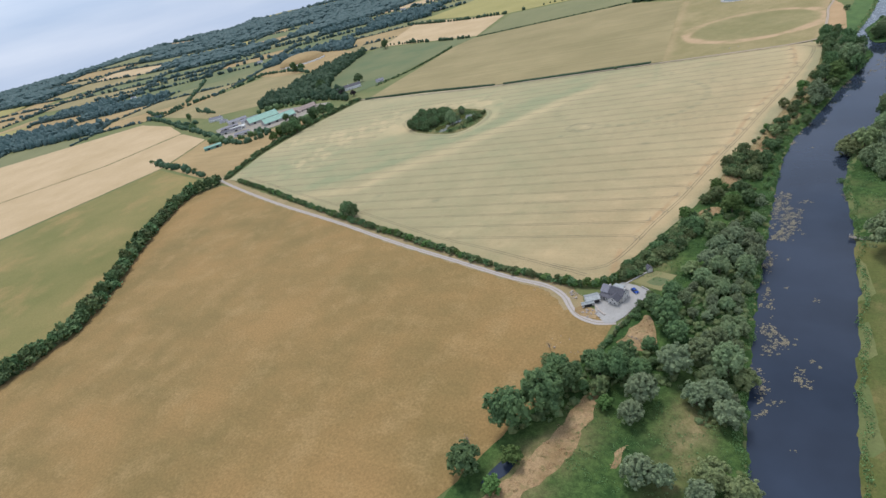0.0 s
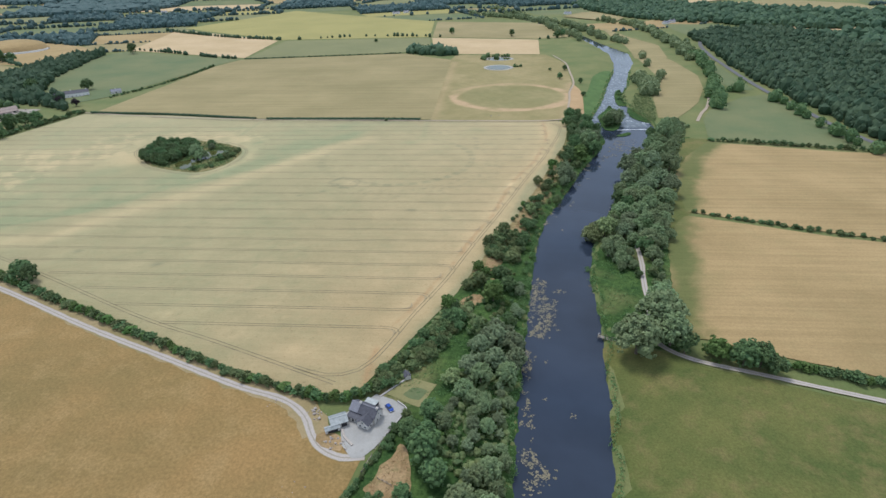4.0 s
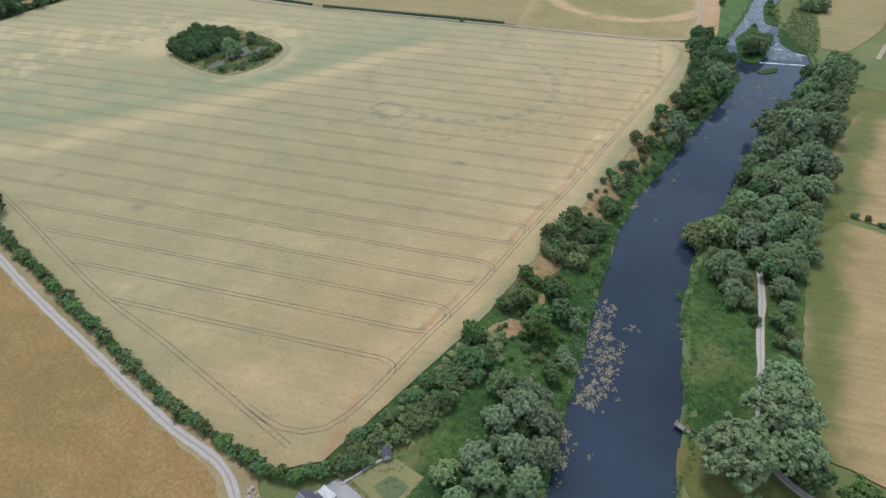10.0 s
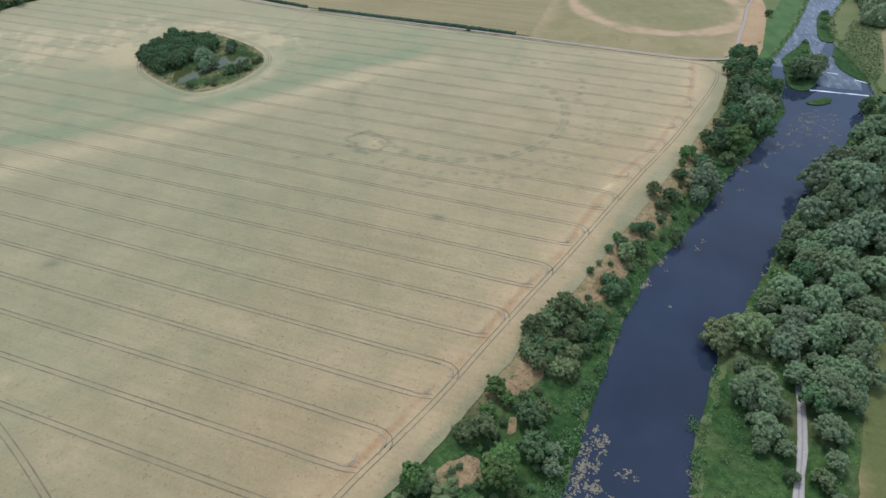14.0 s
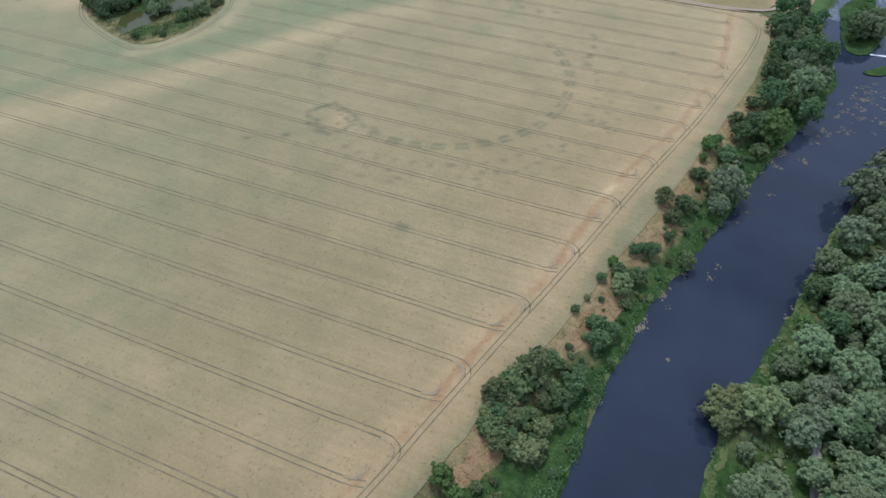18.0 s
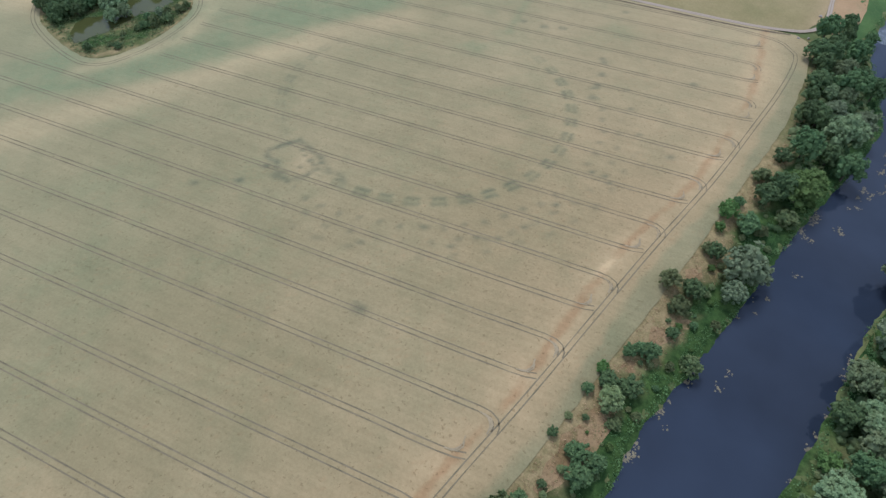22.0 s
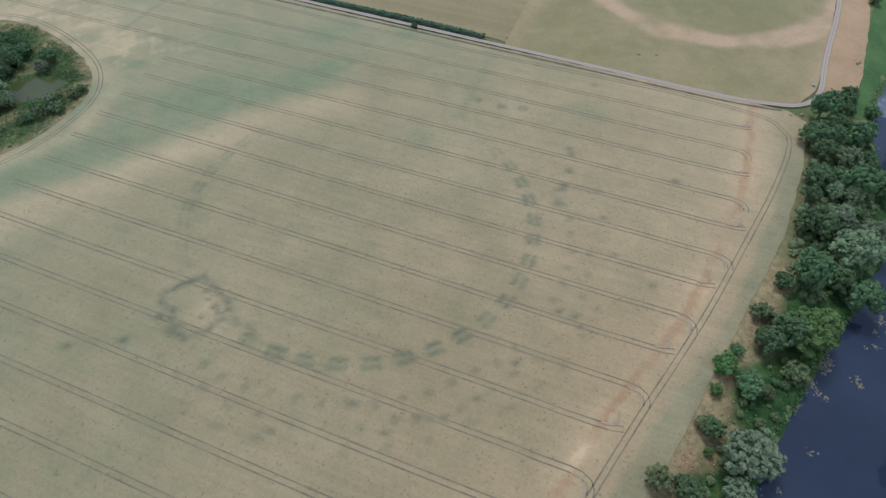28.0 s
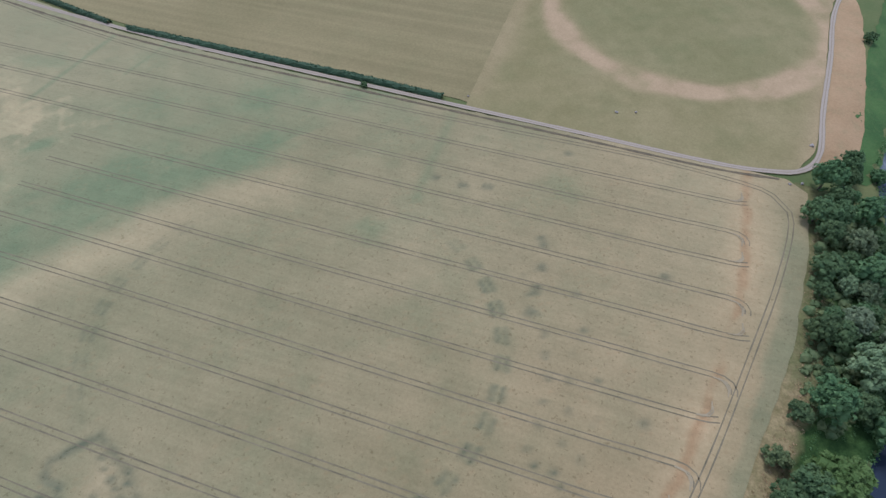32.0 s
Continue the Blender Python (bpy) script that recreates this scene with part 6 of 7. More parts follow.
def cottage():
    """The house in the yard: long block with gables, a front wing, a lean-to and a flat-roofed back room."""
    x, y = -52.0, 236.6
    z = float(land(np.array([x]), np.array([y]))[0])
    top = tagged(new("cottage"), "pale stone cottage with slate roofs in a gravel yard", "house")
    top.matrix_basis = pose(x, y, z + 0.1, 0, 0, -22.6) @ Matrix.Diagonal((0.86, 0.88, 0.74, 1))
    part("wall", gable_walls(-7.2, 7.2, -2.2, 4.8, 4.6, 7.6), "render_wall", top)
    part("roof", slope(-2.4, 7.5, -2.2, 4.6, 1.3, 7.6), "slate", top)
    part("roof", slope(-7.5, -2.4, -2.2, 4.75, 1.3, 7.75), "slate_pale", top)
    part("roof", slope(-7.5, 7.5, 4.8, 4.6, 1.3, 7.6), "slate", top)
    part("ridge_cap", box(-7.5, 7.5, 1.1, 1.5, 7.72, 7.95), "slate_pale", top)
    for cx in (-2.6, 6.7):
        ch = part("chimney", box(cx - 0.5, cx + 0.5, 0.8, 1.8, 6.6, 9.0, 0.05), "render_wall", top)
        for s in (-0.2, 0.2):
            part("chimney_pot", cyl((cx + s, 1.3, 9.0), (cx + s, 1.3, 9.4), 0.14, 0.12), "red_earth", ch)
    # front wing, its ridge at right angles to the main one
    wing = part("wing", shape([(0.2, -6.6, 0), (6.4, -6.6, 0), (6.4, -2.2, 0), (0.2, -2.2, 0), (0.2, -6.6, 3.6), (6.4, -6.6, 3.6), (6.4, -2.2, 3.6), (0.2, -2.2, 3.6), (3.3, -6.6, 6.0), (3.3, -1.0, 6.0)],
                              [(0, 1, 5, 8, 4), (1, 2, 6, 5), (3, 0, 4, 7), (4, 8, 9, 7), (5, 6, 9, 8), (2, 3, 7, 9, 6), (3, 2, 1, 0)]), "render_wall", top)
    for sx in (-1, 1):
        ex, ez = 3.3 + sx * 3.5, 3.6 - 0.31
        lo = [(ex, -6.9, ez), (ex, -1.2, ez), (3.3, 0.2, 6.05), (3.3, -6.9, 6.05)]
        v = [(p, q, r + 0.02) for p, q, r in lo] + [(p, q, r + 0.2) for p, q, r in lo]
        part("roof", shape(v, [(0, 1, 2, 3), (4, 7, 6, 5), (0, 4, 5, 1), (1, 5, 6, 2), (2, 6, 7, 3), (3, 7, 4, 0)]), "slate", wing)
    # lean-to on the left of the wing
    part("lean_to", box(-6.8, 0.2, -5.0, -2.2, 0, 2.9), "render_wall", top)
    part("lean_to_roof", slope(-7.0, 0.1, -5.0, 2.9, -2.2, 3.7), "slate", top)
    # back room with a flat pale roof on a dark fascia
    part("back_room", box(-4.4, 1.6, 4.8, 9.6, 0, 2.8), "dark_trim", top)
    part("flat_roof", box(-4.7, 1.9, 6.4, 9.9, 2.8, 3.02, 0.05), "sheet", top, "pale metal flat roof")
    for wx, wz in ((-5.6, 3.0), (-3.8, 3.0)):
        window(top, wx, -2.2, wz, 0.9, 0.9, "-y")
    for wx in (-5.5, -1.6):
        window(top, wx, -5.0, 1.0, 1.2, 1.2, "-y")
    part("door", box(-4.0, -2.9, -5.06, -4.9, 0, 2.45), "dark_trim", top)
    for wx, wz in ((1.9, 0.9), (4.7, 0.9), (3.3, 3.4)):
        window(top, wx, -6.6, wz, 1.1, 1.2, "-y")
    for wy, wz in ((-4.4, 1.0),):
        window(top, 6.4, wy, wz, 1.2, 1.2, "+x")
    for wy, wz in ((0.0, 1.0), (2.8, 1.0), (1.3, 4.2)):
        window(top, 7.2, wy, wz, 0.9, 1.3, "+x")
    for wx in (-6, -2, 4.5):
        window(top, wx, 4.8, 1.0, 1.0, 1.2, "+y")


def shed(name, label, x, y, turn, length, depth, eave, ridge, wall, roof, doors=2, category="barn"):
    z = float(land(np.array([x]), np.array([y]))[0])
    top = tagged(new(name), label, category)
    top.matrix_basis = pose(x, y, z, 0, 0, turn)
    a, b = length / 2, depth / 2
    part("wall", gable_walls(-a, a, -b, b, eave, ridge), wall, top)
    n = max(2, int(length / 6))
    for k in range(n):
        x0, x1 = -a - 0.2 + k * (length + 0.4) / n, -a - 0.2 + (k + 1) * (length + 0.4) / n
        part("roof_sheet", slope(x0, x1 - 0.04, -b, eave, 0, ridge), roof, top)
        part("roof_sheet", slope(x0, x1 - 0.04, b, eave, 0, ridge), roof, top)
    part("ridge_cap", box(-a - 0.2, a + 0.2, -0.25, 0.25, ridge + 0.16, ridge + 0.3), roof, top)
    for k in range(doors):
        dx = -a + (k + 0.5) * length / doors
        w = min(4.0, length / doors * 0.7) / 2
        part("door", box(dx - w, dx + w, -b - 0.08, -b + 0.1, 0, eave * 0.8), "dark_trim", top)
    return top


def car(x, y, turn, paint, label):
    z = float(land(np.array([x]), np.array([y]))[0]) + 0.14
    top = tagged(new("car"), label, "car")
    top.matrix_basis = pose(x, y, z, 0, 0, turn) @ Matrix.Diagonal((1.12, 1.15, 1.1, 1))
    prof = [(-2.1, 0.35), (-2.15, 0.8), (-1.95, 0.98), (-1.2, 1.02), (1.0, 1.0), (1.9, 0.86), (2.12, 0.65), (2.1, 0.35)]
    n = len(prof)
    v = [(px, -0.88, pz) for px, pz in prof] + [(px, 0.88, pz) for px, pz in prof]
    bm = shape(v, [tuple(range(n)), tuple(range(2 * n - 1, n - 1, -1))] + [(i, (i + 1) % n, n + (i + 1) % n, n + i) for i in range(n)])
    bmesh.ops.bevel(bm, geom=bm.edges[:], offset=0.05, segments=2, affect="EDGES")
    part("body", bm, paint, top)
    v = [(-1.9, -0.8, 0.95), (0.95, -0.8, 0.98), (0.35, -0.64, 1.52), (-1.5, -0.64, 1.52), (-1.9, 0.8, 0.95), (0.95, 0.8, 0.98), (0.35, 0.64, 1.52), (-1.5, 0.64, 1.52)]
    part("cabin_glass", shape(v, [(0, 1, 2, 3), (7, 6, 5, 4), (1, 5, 6, 2), (0, 3, 7, 4), (3, 2, 6, 7), (4, 5, 1, 0)]), "glass", top)
    part("roof", box(-1.52, 0.36, -0.68, 0.68, 1.5, 1.58, 0.03), paint, top)
    for wx in (-1.3, 1.3):
        for wy in (-0.82, 0.82):
            tyre = part("wheel", cyl((wx, wy - 0.1, 0.2), (wx, wy + 0.1, 0.2), 0.34, 0.34, 16), "rubber", top)
            s = math.copysign(0.115, wy)
            part("rim", cyl((wx, wy, 0.2), (wx, wy + s, 0.2), 0.2, 0.18, 12), "alloy", tyre)
    for wy in (-0.6, 0.6):
        part("headlight", box(2.02, 2.14, wy - 0.18, wy + 0.18, 0.62, 0.76, 0.02), "white_paint", top)
        part("tail_light", box(-2.17, -2.08, wy - 0.16, wy + 0.16, 0.7, 0.9, 0.02), "red_earth", top)


def stone_mesh(seed, r):
    g = np.random.RandomState(seed)
    v = ICO0[0] * (1 + 0.25 * g.normal(size=(12, 1)).clip(-1.2, 1.2)) * r * np.array([1, 0.8, 0.6])
    me = mesh_of("stone", v, ICO0[1])
    return me


STONES = [stone_mesh(300 + i, 1.0) for i in range(4)]
for me in STONES:
    me.materials.append(M["rubble"])


def heap(name, label, pts, size, seed, category="rubble"):
    g = random.Random(seed)
    top = tagged(new(name), label, category)
    for x, y, n, spread in pts:
        for _ in range(int(n * 0.6)):
            sx, sy = x + g.gauss(0, spread), y + g.gauss(0, spread)
            s = size * g.choice((0.3, 0.4, 0.5, 0.7, 1.2))
            ob = new("stone", STONES[g.randrange(4)])
            ob.parent = top
            ob.matrix_basis = pose(sx, sy, float(land(np.array([sx]), np.array([sy]))[0]) + s * 0.35 + 0.15, g.uniform(-20, 20), g.uniform(-20, 20), g.uniform(0, 360)) @ Matrix.Diagonal((s, s, s, 1))


def wall_run(name, label, pts, height, thick, mat, category="wall"):
    p = smooth_line(pts, 1.5)
    d = np.gradient(p, axis=0)
    d /= np.maximum(np.hypot(d[:, 0], d[:, 1]), 1e-6)[:, None]
    nrm = np.stack([-d[:, 1], d[:, 0]], 1) * thick / 2
    z = land(p[:, 0], p[:, 1])
    hgt = height * (1 + 0.12 * wob(p[:, 0], p[:, 1], 1.0))
    rings = [np.column_stack([p + nrm, z - 0.2]), np.column_stack([p + nrm, z + hgt]), np.column_stack([p - nrm, z + hgt]), np.column_stack([p - nrm, z - 0.2])]
    v = np.stack(rings, 1).reshape(-1, 3)
    i = np.arange(len(p) - 1) * 4
    f = np.concatenate([np.stack([i + a, i + b, i + 4 + b, i + 4 + a], 1) for a, b in ((0, 1), (1, 2), (2, 3))]).tolist() + [[0, 1, 2, 3], [4 * len(p) - 4, 4 * len(p) - 1, 4 * len(p) - 2, 4 * len(p) - 3]]
    me = mesh_of(name, v, f)
    me.materials.append(M[mat])
    return tagged(new(name, me), label, category)


patch("yard", [(-61, 230), (-58, 221), (-53, 215), (-49, 215), (-45, 220), (-42, 226), (-37, 237), (-35.5, 242), (-41.5, 247), (-49.5, 250), (-61, 238)], "yard", 0.29, 1.5, 0.3, "pale gravel yard round the cottage", "yard")
patch("lawn", [(-46, 251), (-40, 257), (-34, 261.5), (-23.5, 257), (-29.5, 243), (-36, 246)], "henge_grass", 0.33, 1.5, 0.8, "dry rim of a small garden lawn", "lawn")
patch("lawn", [(-38, 250.5), (-34, 255), (-27.5, 253.5), (-30.5, 247.5), (-35, 248.5)], "pasture", 0.38, 1.2, 0.7, "small olive-green garden lawn", "lawn", curved=True)
cottage()
car(-42.4, 241.6, -50, "car_blue", "blue hatchback car parked on pale gravel")
shed("outbuilding", "low shed with pale galvanised sheet roof", -62.2, 232.6, 27, 7.0, 5.5, 2.5, 3.6, "render_wall", "sheet", 2, "shed")
shed("lean_shed", "small pale lean-to shed beside the outbuilding", -63.8, 228.5, 27, 6.0, 2.2, 1.8, 2.3, "render_wall", "sheet", 1, "shed")
shed("garden_shed", "small garden shed with dark slate roof", -37.6, 261.6, -60, 3.4, 2.6, 2.1, 3.1, "render_wall", "slate", 1, "shed")
wall_run("yard_wall", "low pale stone wall round the yard", [(-41.5, 227), (-38.6, 233), (-36.6, 237.5), (-35.2, 242), (-39.6, 246)], 0.8, 0.5, "stone_wall")
wall_run("garden_wall", "low pale stone wall along the garden", [(-48, 248.5), (-44, 253), (-40, 258), (-38, 260)], 0.6, 0.7, "stone_wall")
wall_run("rubble_wall", "tumbled stone wall by the lane end", [(-60, 229), (-58, 225), (-54, 221)], 0.7, 0.9, "rubble")
patch("rubble_ground", [(-70, 226), (-62, 227), (-57, 223), (-58, 218), (-66, 220)], "drysoil", 0.22, 1.0, 0.5, "reddish rubble-strewn earth", "bare ground", curved=True)
heap("rubble_heap", "heap of broken stone and red earth in the yard", [(-62, 223, 34, 2.2), (-58, 222, 12, 1.2)], 0.55, 1)
heap("rubble_heap", "heap of pale stone blocks by the lane", [(-73, 238.5, 26, 1.8), (-71, 234.5, 12, 1.2)], 0.7, 2)
heap("stone_heap", "scattered pale stones at the edge of the pasture", [(-72, 200, 9, 2.5), (-63, 193, 6, 1.4), (-75, 191, 7, 2.0)], 0.55, 3)
heap("stone_heap", "pale stones beside the lane", [(-93, 243, 14, 2.2)], 0.6, 4)
hedge("ditch_scrub", [(-40, 224), (-43.5, 216), (-47, 208), (-50, 200), (-53, 193), (-60, 186), (-68, 174)], 1.8, 1.5, 2.6, "dark scrub growing along a ditch", 9, 0.6, (0, 1, 3, 4))


def timber_fence(pts, label, seed):
    """Grey posts with two sagging rails, some broken down."""
    g = random.Random(seed)
    line = smooth_line(pts, 1.9)
    top = tagged(new("timber_fence"), label, "fence")
    zs = land(line[:, 0], line[:, 1]) + 0.1
    for (x, y), z in zip(line, zs):
        part("post", cyl((x, y, z - 0.3), (x + g.uniform(-0.15, 0.15), y + g.uniform(-0.15, 0.15), z + g.uniform(1.2, 1.8)), 0.13, 0.11), "timber", top)
    for (p0, z0), (p1, z1) in zip(list(zip(line, zs))[:-1], list(zip(line, zs))[1:]):
        for h in (0.6, 1.15):
            if g.random() < 0.85:
                part("rail", cyl((p0[0], p0[1], z0 + h + g.uniform(-0.15, 0.1)), (p1[0], p1[1], z1 + h + g.uniform(-0.25, 0.1)), 0.08, 0.07), "timber", top)


timber_fence([(-40.5, 229), (-43.5, 221), (-46, 214), (-47.5, 208)], "weathered broken timber fence beside the yard", 3)
timber_fence([(-41, 206), (-35.5, 203)], "weathered timber rails across a bare bank", 4)
for i, (x, y, s) in enumerate(((2, 723, 0.9), (11, 726, 0.7), (89, 726.5, 1.3), (-69, 713, 0.7), (78, 697, 0.8), (83, 699, 0.7))):
    b = tagged(new("boulder", STONES[i % 4]), "pale boulder lying in the grass by the track", "boulder", "boulders by the track")
    b.matrix_basis = pose(x, y, float(land(np.array([x]), np.array([y]))[0]) + 0.7, 0, 0, 40 * i) @ Matrix.Diagonal((s, s, s, 1))


def bare_tree(x, y, h, seed):
    me = trunk_mesh("dead_tree", h, 0.22, 7, h * 0.35, seed)
    me.materials.clear()
    me.materials.append(M["timber"])
    ob = tagged(new("dead_tree", me), "bleached dead tree standing at the field edge", "tree")
    ob.matrix_basis = pose(x, y, float(land(np.array([x]), np.array([y]))[0]), 6, -8, 30)


bare_tree(-93, 133, 6.0, 3)
bare_tree(-75, 194, 4.0, 4)
patch("ditch_pool", [(-82, 116), (-78, 126), (-73, 134), (-71, 130), (-75, 120)], "water", 0.32, 1.2, 0.3, "dark pool in an overgrown ditch", "pool", curved=True)


def jetty(x, y, turn, length, width):
    z = RIVER_Z + 1.6
    top = tagged(new("jetty"), "weathered timber fishing jetty on the east bank", "jetty")
    top.matrix_basis = pose(x, y, z, 0, 0, turn)
    n = int(length / 0.32)
    plank = bpy.data.meshes.new("plank")
    bm = box(-0.14, 0.14, -width / 2, width / 2, -0.05, 0.05, 0.01)
    bm.to_mesh(plank)
    bm.free()
    plank.materials.append(M["timber"])
    for k in range(n):
        ob = new("plank", plank)
        ob.parent = top
        ob.matrix_basis = pose(0.16 + k * 0.32, 0, 0)
    for s in (-1, 1):
        part("beam", box(0, length, s * width * 0.4 - 0.08, s * width * 0.4 + 0.08, -0.25, -0.05), "timber", top)
        for k in range(4):
            px = 0.3 + k * (length - 0.6) / 3
            part("post", cyl((px, s * width * 0.46, -2.6), (px, s * width * 0.46, 0.95), 0.09, 0.08), "timber", top)
        part("handrail", box(0, length, s * width * 0.46 - 0.05, s * width * 0.46 + 0.05, 0.85, 0.95), "timber", top)
    part("notice_board", box(0.2, 0.28, -0.5, 0.5, 0.9, 1.5), "white_paint", top)


jetty(55.5, 302.0, -28, 11.0, 2.0)

# farm beyond the wheat
M["rubble_roof"] = plain("weathered_clay_roof", (0.25, 0.2, 0.17), (0.4, 0.32, 0.28), 0.8, 0.9)
shed("barn", "large farm barn with pale green sheet roof", -712, 718, 55, 52, 32, 4.2, 10.5, "stone_wall", "green_sheet", 3)
shed("barn", "large farm barn with pale green sheet roof", -660, 700, 55, 54, 28, 4.0, 9.5, "stone_wall", "green_sheet", 4)
shed("barn", "grey-roofed farm shed in the yard", -783, 729, 50, 34, 16, 4.5, 6.5, "render_wall", "slate_pale", 2)
shed("barn", "grey-roofed farm shed in the yard", -732, 676, 50, 26, 14, 4.0, 6.0, "render_wall", "sheet", 2)
shed("barn", "pale-walled farm shed with slate roof", -688, 640, 35, 24, 10, 3.5, 5.5, "render_wall", "slate_pale", 2)
shed("barn", "dark green farm shed beside the paddock", -700, 586, 45, 26, 12, 4.0, 5.6, "green_sheet", "green_sheet", 2)
shed("barn", "long low grey farm shed", -765, 690, 50, 30, 10, 3.2, 4.6, "stone_wall", "slate_pale", 2)
patch("farm_yard", [(-800, 690), (-780, 750), (-700, 770), (-600, 770), (-600, 720), (-640, 660), (-700, 620), (-740, 640)], "farmyard", 0.5, 5.0, 0.8, "pale concrete farm yard", "yard")
heap("rubble_heap", "heaps of pale and reddish rubble in the farm yard", [(-628, 745, 40, 8.0), (-640, 756, 20, 5.0)], 2.2, 7)
gabled_house("farmhouse", "white farmhouse with slate roof", -872, 764, 20, 26, 9, 4.5, 7.5, "white_paint", "slate_pale", 5, 1, (0.1, 0.9))
gabled_house("farmhouse", "small white farm cottage", -830, 742, 20, 14, 7, 3.0, 5.2, "white_paint", "slate_pale", 3, 1, (0.5,))
gabled_house("country_house", "long white country house with blue-grey slate roof", -610, 846, 39, 44, 10, 5.2, 8.6, "white_paint", "slate", 9, 1, (0.05, 0.5, 0.95))
gabled_house("country_house", "white annexe beside the country house", -640, 826, 52, 12, 8, 3.2, 5.8, "white_paint", "slate_pale", 3, 1, (0.5,))
gabled_house("country_house", "small stone house by the pasture", -556, 868, 40, 14, 8, 3.4, 6.0, "render_wall", "slate_pale", 3, 1, (0.5,))
patch("house_lawn", [(-612, 800), (-580, 800), (-545, 850), (-560, 880), (-590, 870)], "pasture", 0.45, 5.0, 0.8, "green lawn in front of the country house", "lawn")
for i, (x, y, t, s) in enumerate(((455, 1640, 30, 20), (475, 1660, 20, 16), (241, 1940, 10, 22), (-309, 2040, 35, 24), (-280, 2070, 20, 18), (-900, 1900, 30, 20), (-1400, 1500, 40, 20), (-1750, 1250, 15, 18), (-1200, 2200, 25, 22), (-600, 2600, 5, 22), (900, 2300, 15, 24))):
    gabled_house("far_house", "distant white house with slate roof", x, y, t, s, 9, 4.0, 7.0, "white_paint", "slate_pale", 4, 1, (0.1, 0.9), 0.3)


def mound(x, y, r, h):
    n, m = 64, 12
    vs, fs = [], []
    for j in range(m + 1):
        q = j / m
        for i in range(n):
            w = 2 * math.pi * i / n
            rr = r * (1 - q)
            vs.append((rr * math.cos(w), rr * math.sin(w), 3.0 + (h - 3.0) * math.sqrt(max(0, 1 - (1 - q) ** 2.2))))
    for j in range(m):
        for i in range(n):
            fs.append([j * n + i, j * n + (i + 1) % n, (j + 1) * n + (i + 1) % n, (j + 1) * n + i])
    top = tagged(new("passage_mound"), "round grassy mound with a white quartz kerb wall", "mound")
    top.matrix_basis = pose(x, y, float(land(np.array([x]), np.array([y]))[0]))
    me = mesh_of("turf", vs, fs, True)
    me.materials.append(M["stubble"])
    new("turf", me).parent = top
    for a0, a1, mat, hh in ((-100, 20, "white_paint", 4.2), (20, 260, "stone_wall", 2.8)):
        v2, f2 = [], []
        k = 40
        for i in range(k + 1):
            w = radians(a0 + (a1 - a0) * i / k)
            for rr, z in ((r + 0.8, -0.3), (r + 0.3, hh), (r - 1.2, hh), (r - 1.2, -0.3)):
                v2.append((rr * math.cos(w), rr * math.sin(w), z))
        for i in range(k):
            f2 += [[4 * i + a, 4 * i + 4 + a, 4 * i + 5 + a, 4 * i + 1 + a] for a in range(3)]
        me2 = mesh_of("kerb_wall", v2, f2)
        me2.materials.append(M[mat])
        new("kerb_wall", me2).parent = top


mound(-1078, 1318, 66, 24)

# ponds
patch("pond_ground", POND, "bankmix", 0.58, 2.0, 0.5, "rough damp grass round a field pond", "grass", pond_marks, curved=True)
POOL = [(-284.5, 535.5), (-294, 542), (-299, 551), (-298.5, 558), (-292, 562), (-289, 572), (-290, 583), (-284.5, 589), (-275, 592.5), (-263.5, 593.5), (-264.5, 588.5), (-267, 578), (-273, 572.5), (-273, 567), (-276, 556), (-275.5, 550.5), (-280, 545), (-281, 538)]
patch("pond_water", POOL, "pond", 0.68, 1.0, 0.25, "murky brown-green pond water reflecting pale sky", "pond")
stand((("willow_b", -285, 569, 7.6), ("willow_a", -279, 561, 4.6), ("willow_b", -277, 568, 4.2), ("silver_a", -286, 596, 4.2), ("broad_a", -290, 604, 5.0)))
stand((("scrub_c", -272, 534, 2.6), ("scrub_c", -259, 542, 2.4), ("scrub_a", -264, 542, 1.8), ("scrub_a", -252, 574, 3.6), ("scrub_b", -256, 568, 3.2), ("scrub_c", -259, 563, 2.6), ("scrub_s", -260, 577, 3.0), ("scrub_a", -253, 585, 2.8), ("scrub_b", -252, 590, 2.2), ("scrub_a", -261, 560, 2.2), ("scrub_c", -264, 571, 2.4), ("scrub_b", -257, 580, 2.8), ("scrub_y", -266, 553, 1.6), ("scrub_y", -263, 549, 1.3)))
mass("rank_growth", scatter([(-287, 591), (-282, 600), (-268, 603), (-259, 598), (-262, 594), (-275, 594)], 1.5, 92), 1.1, "bright green rushes at the end of the pond", 93, "reed", 0.9, "rushes", 18, True, True)


def ellipse(cx, cy, rx, ry, n=20):
    return [(cx + rx * math.cos(2 * math.pi * i / n), cy + ry * math.sin(2 * math.pi * i / n)) for i in range(n)]


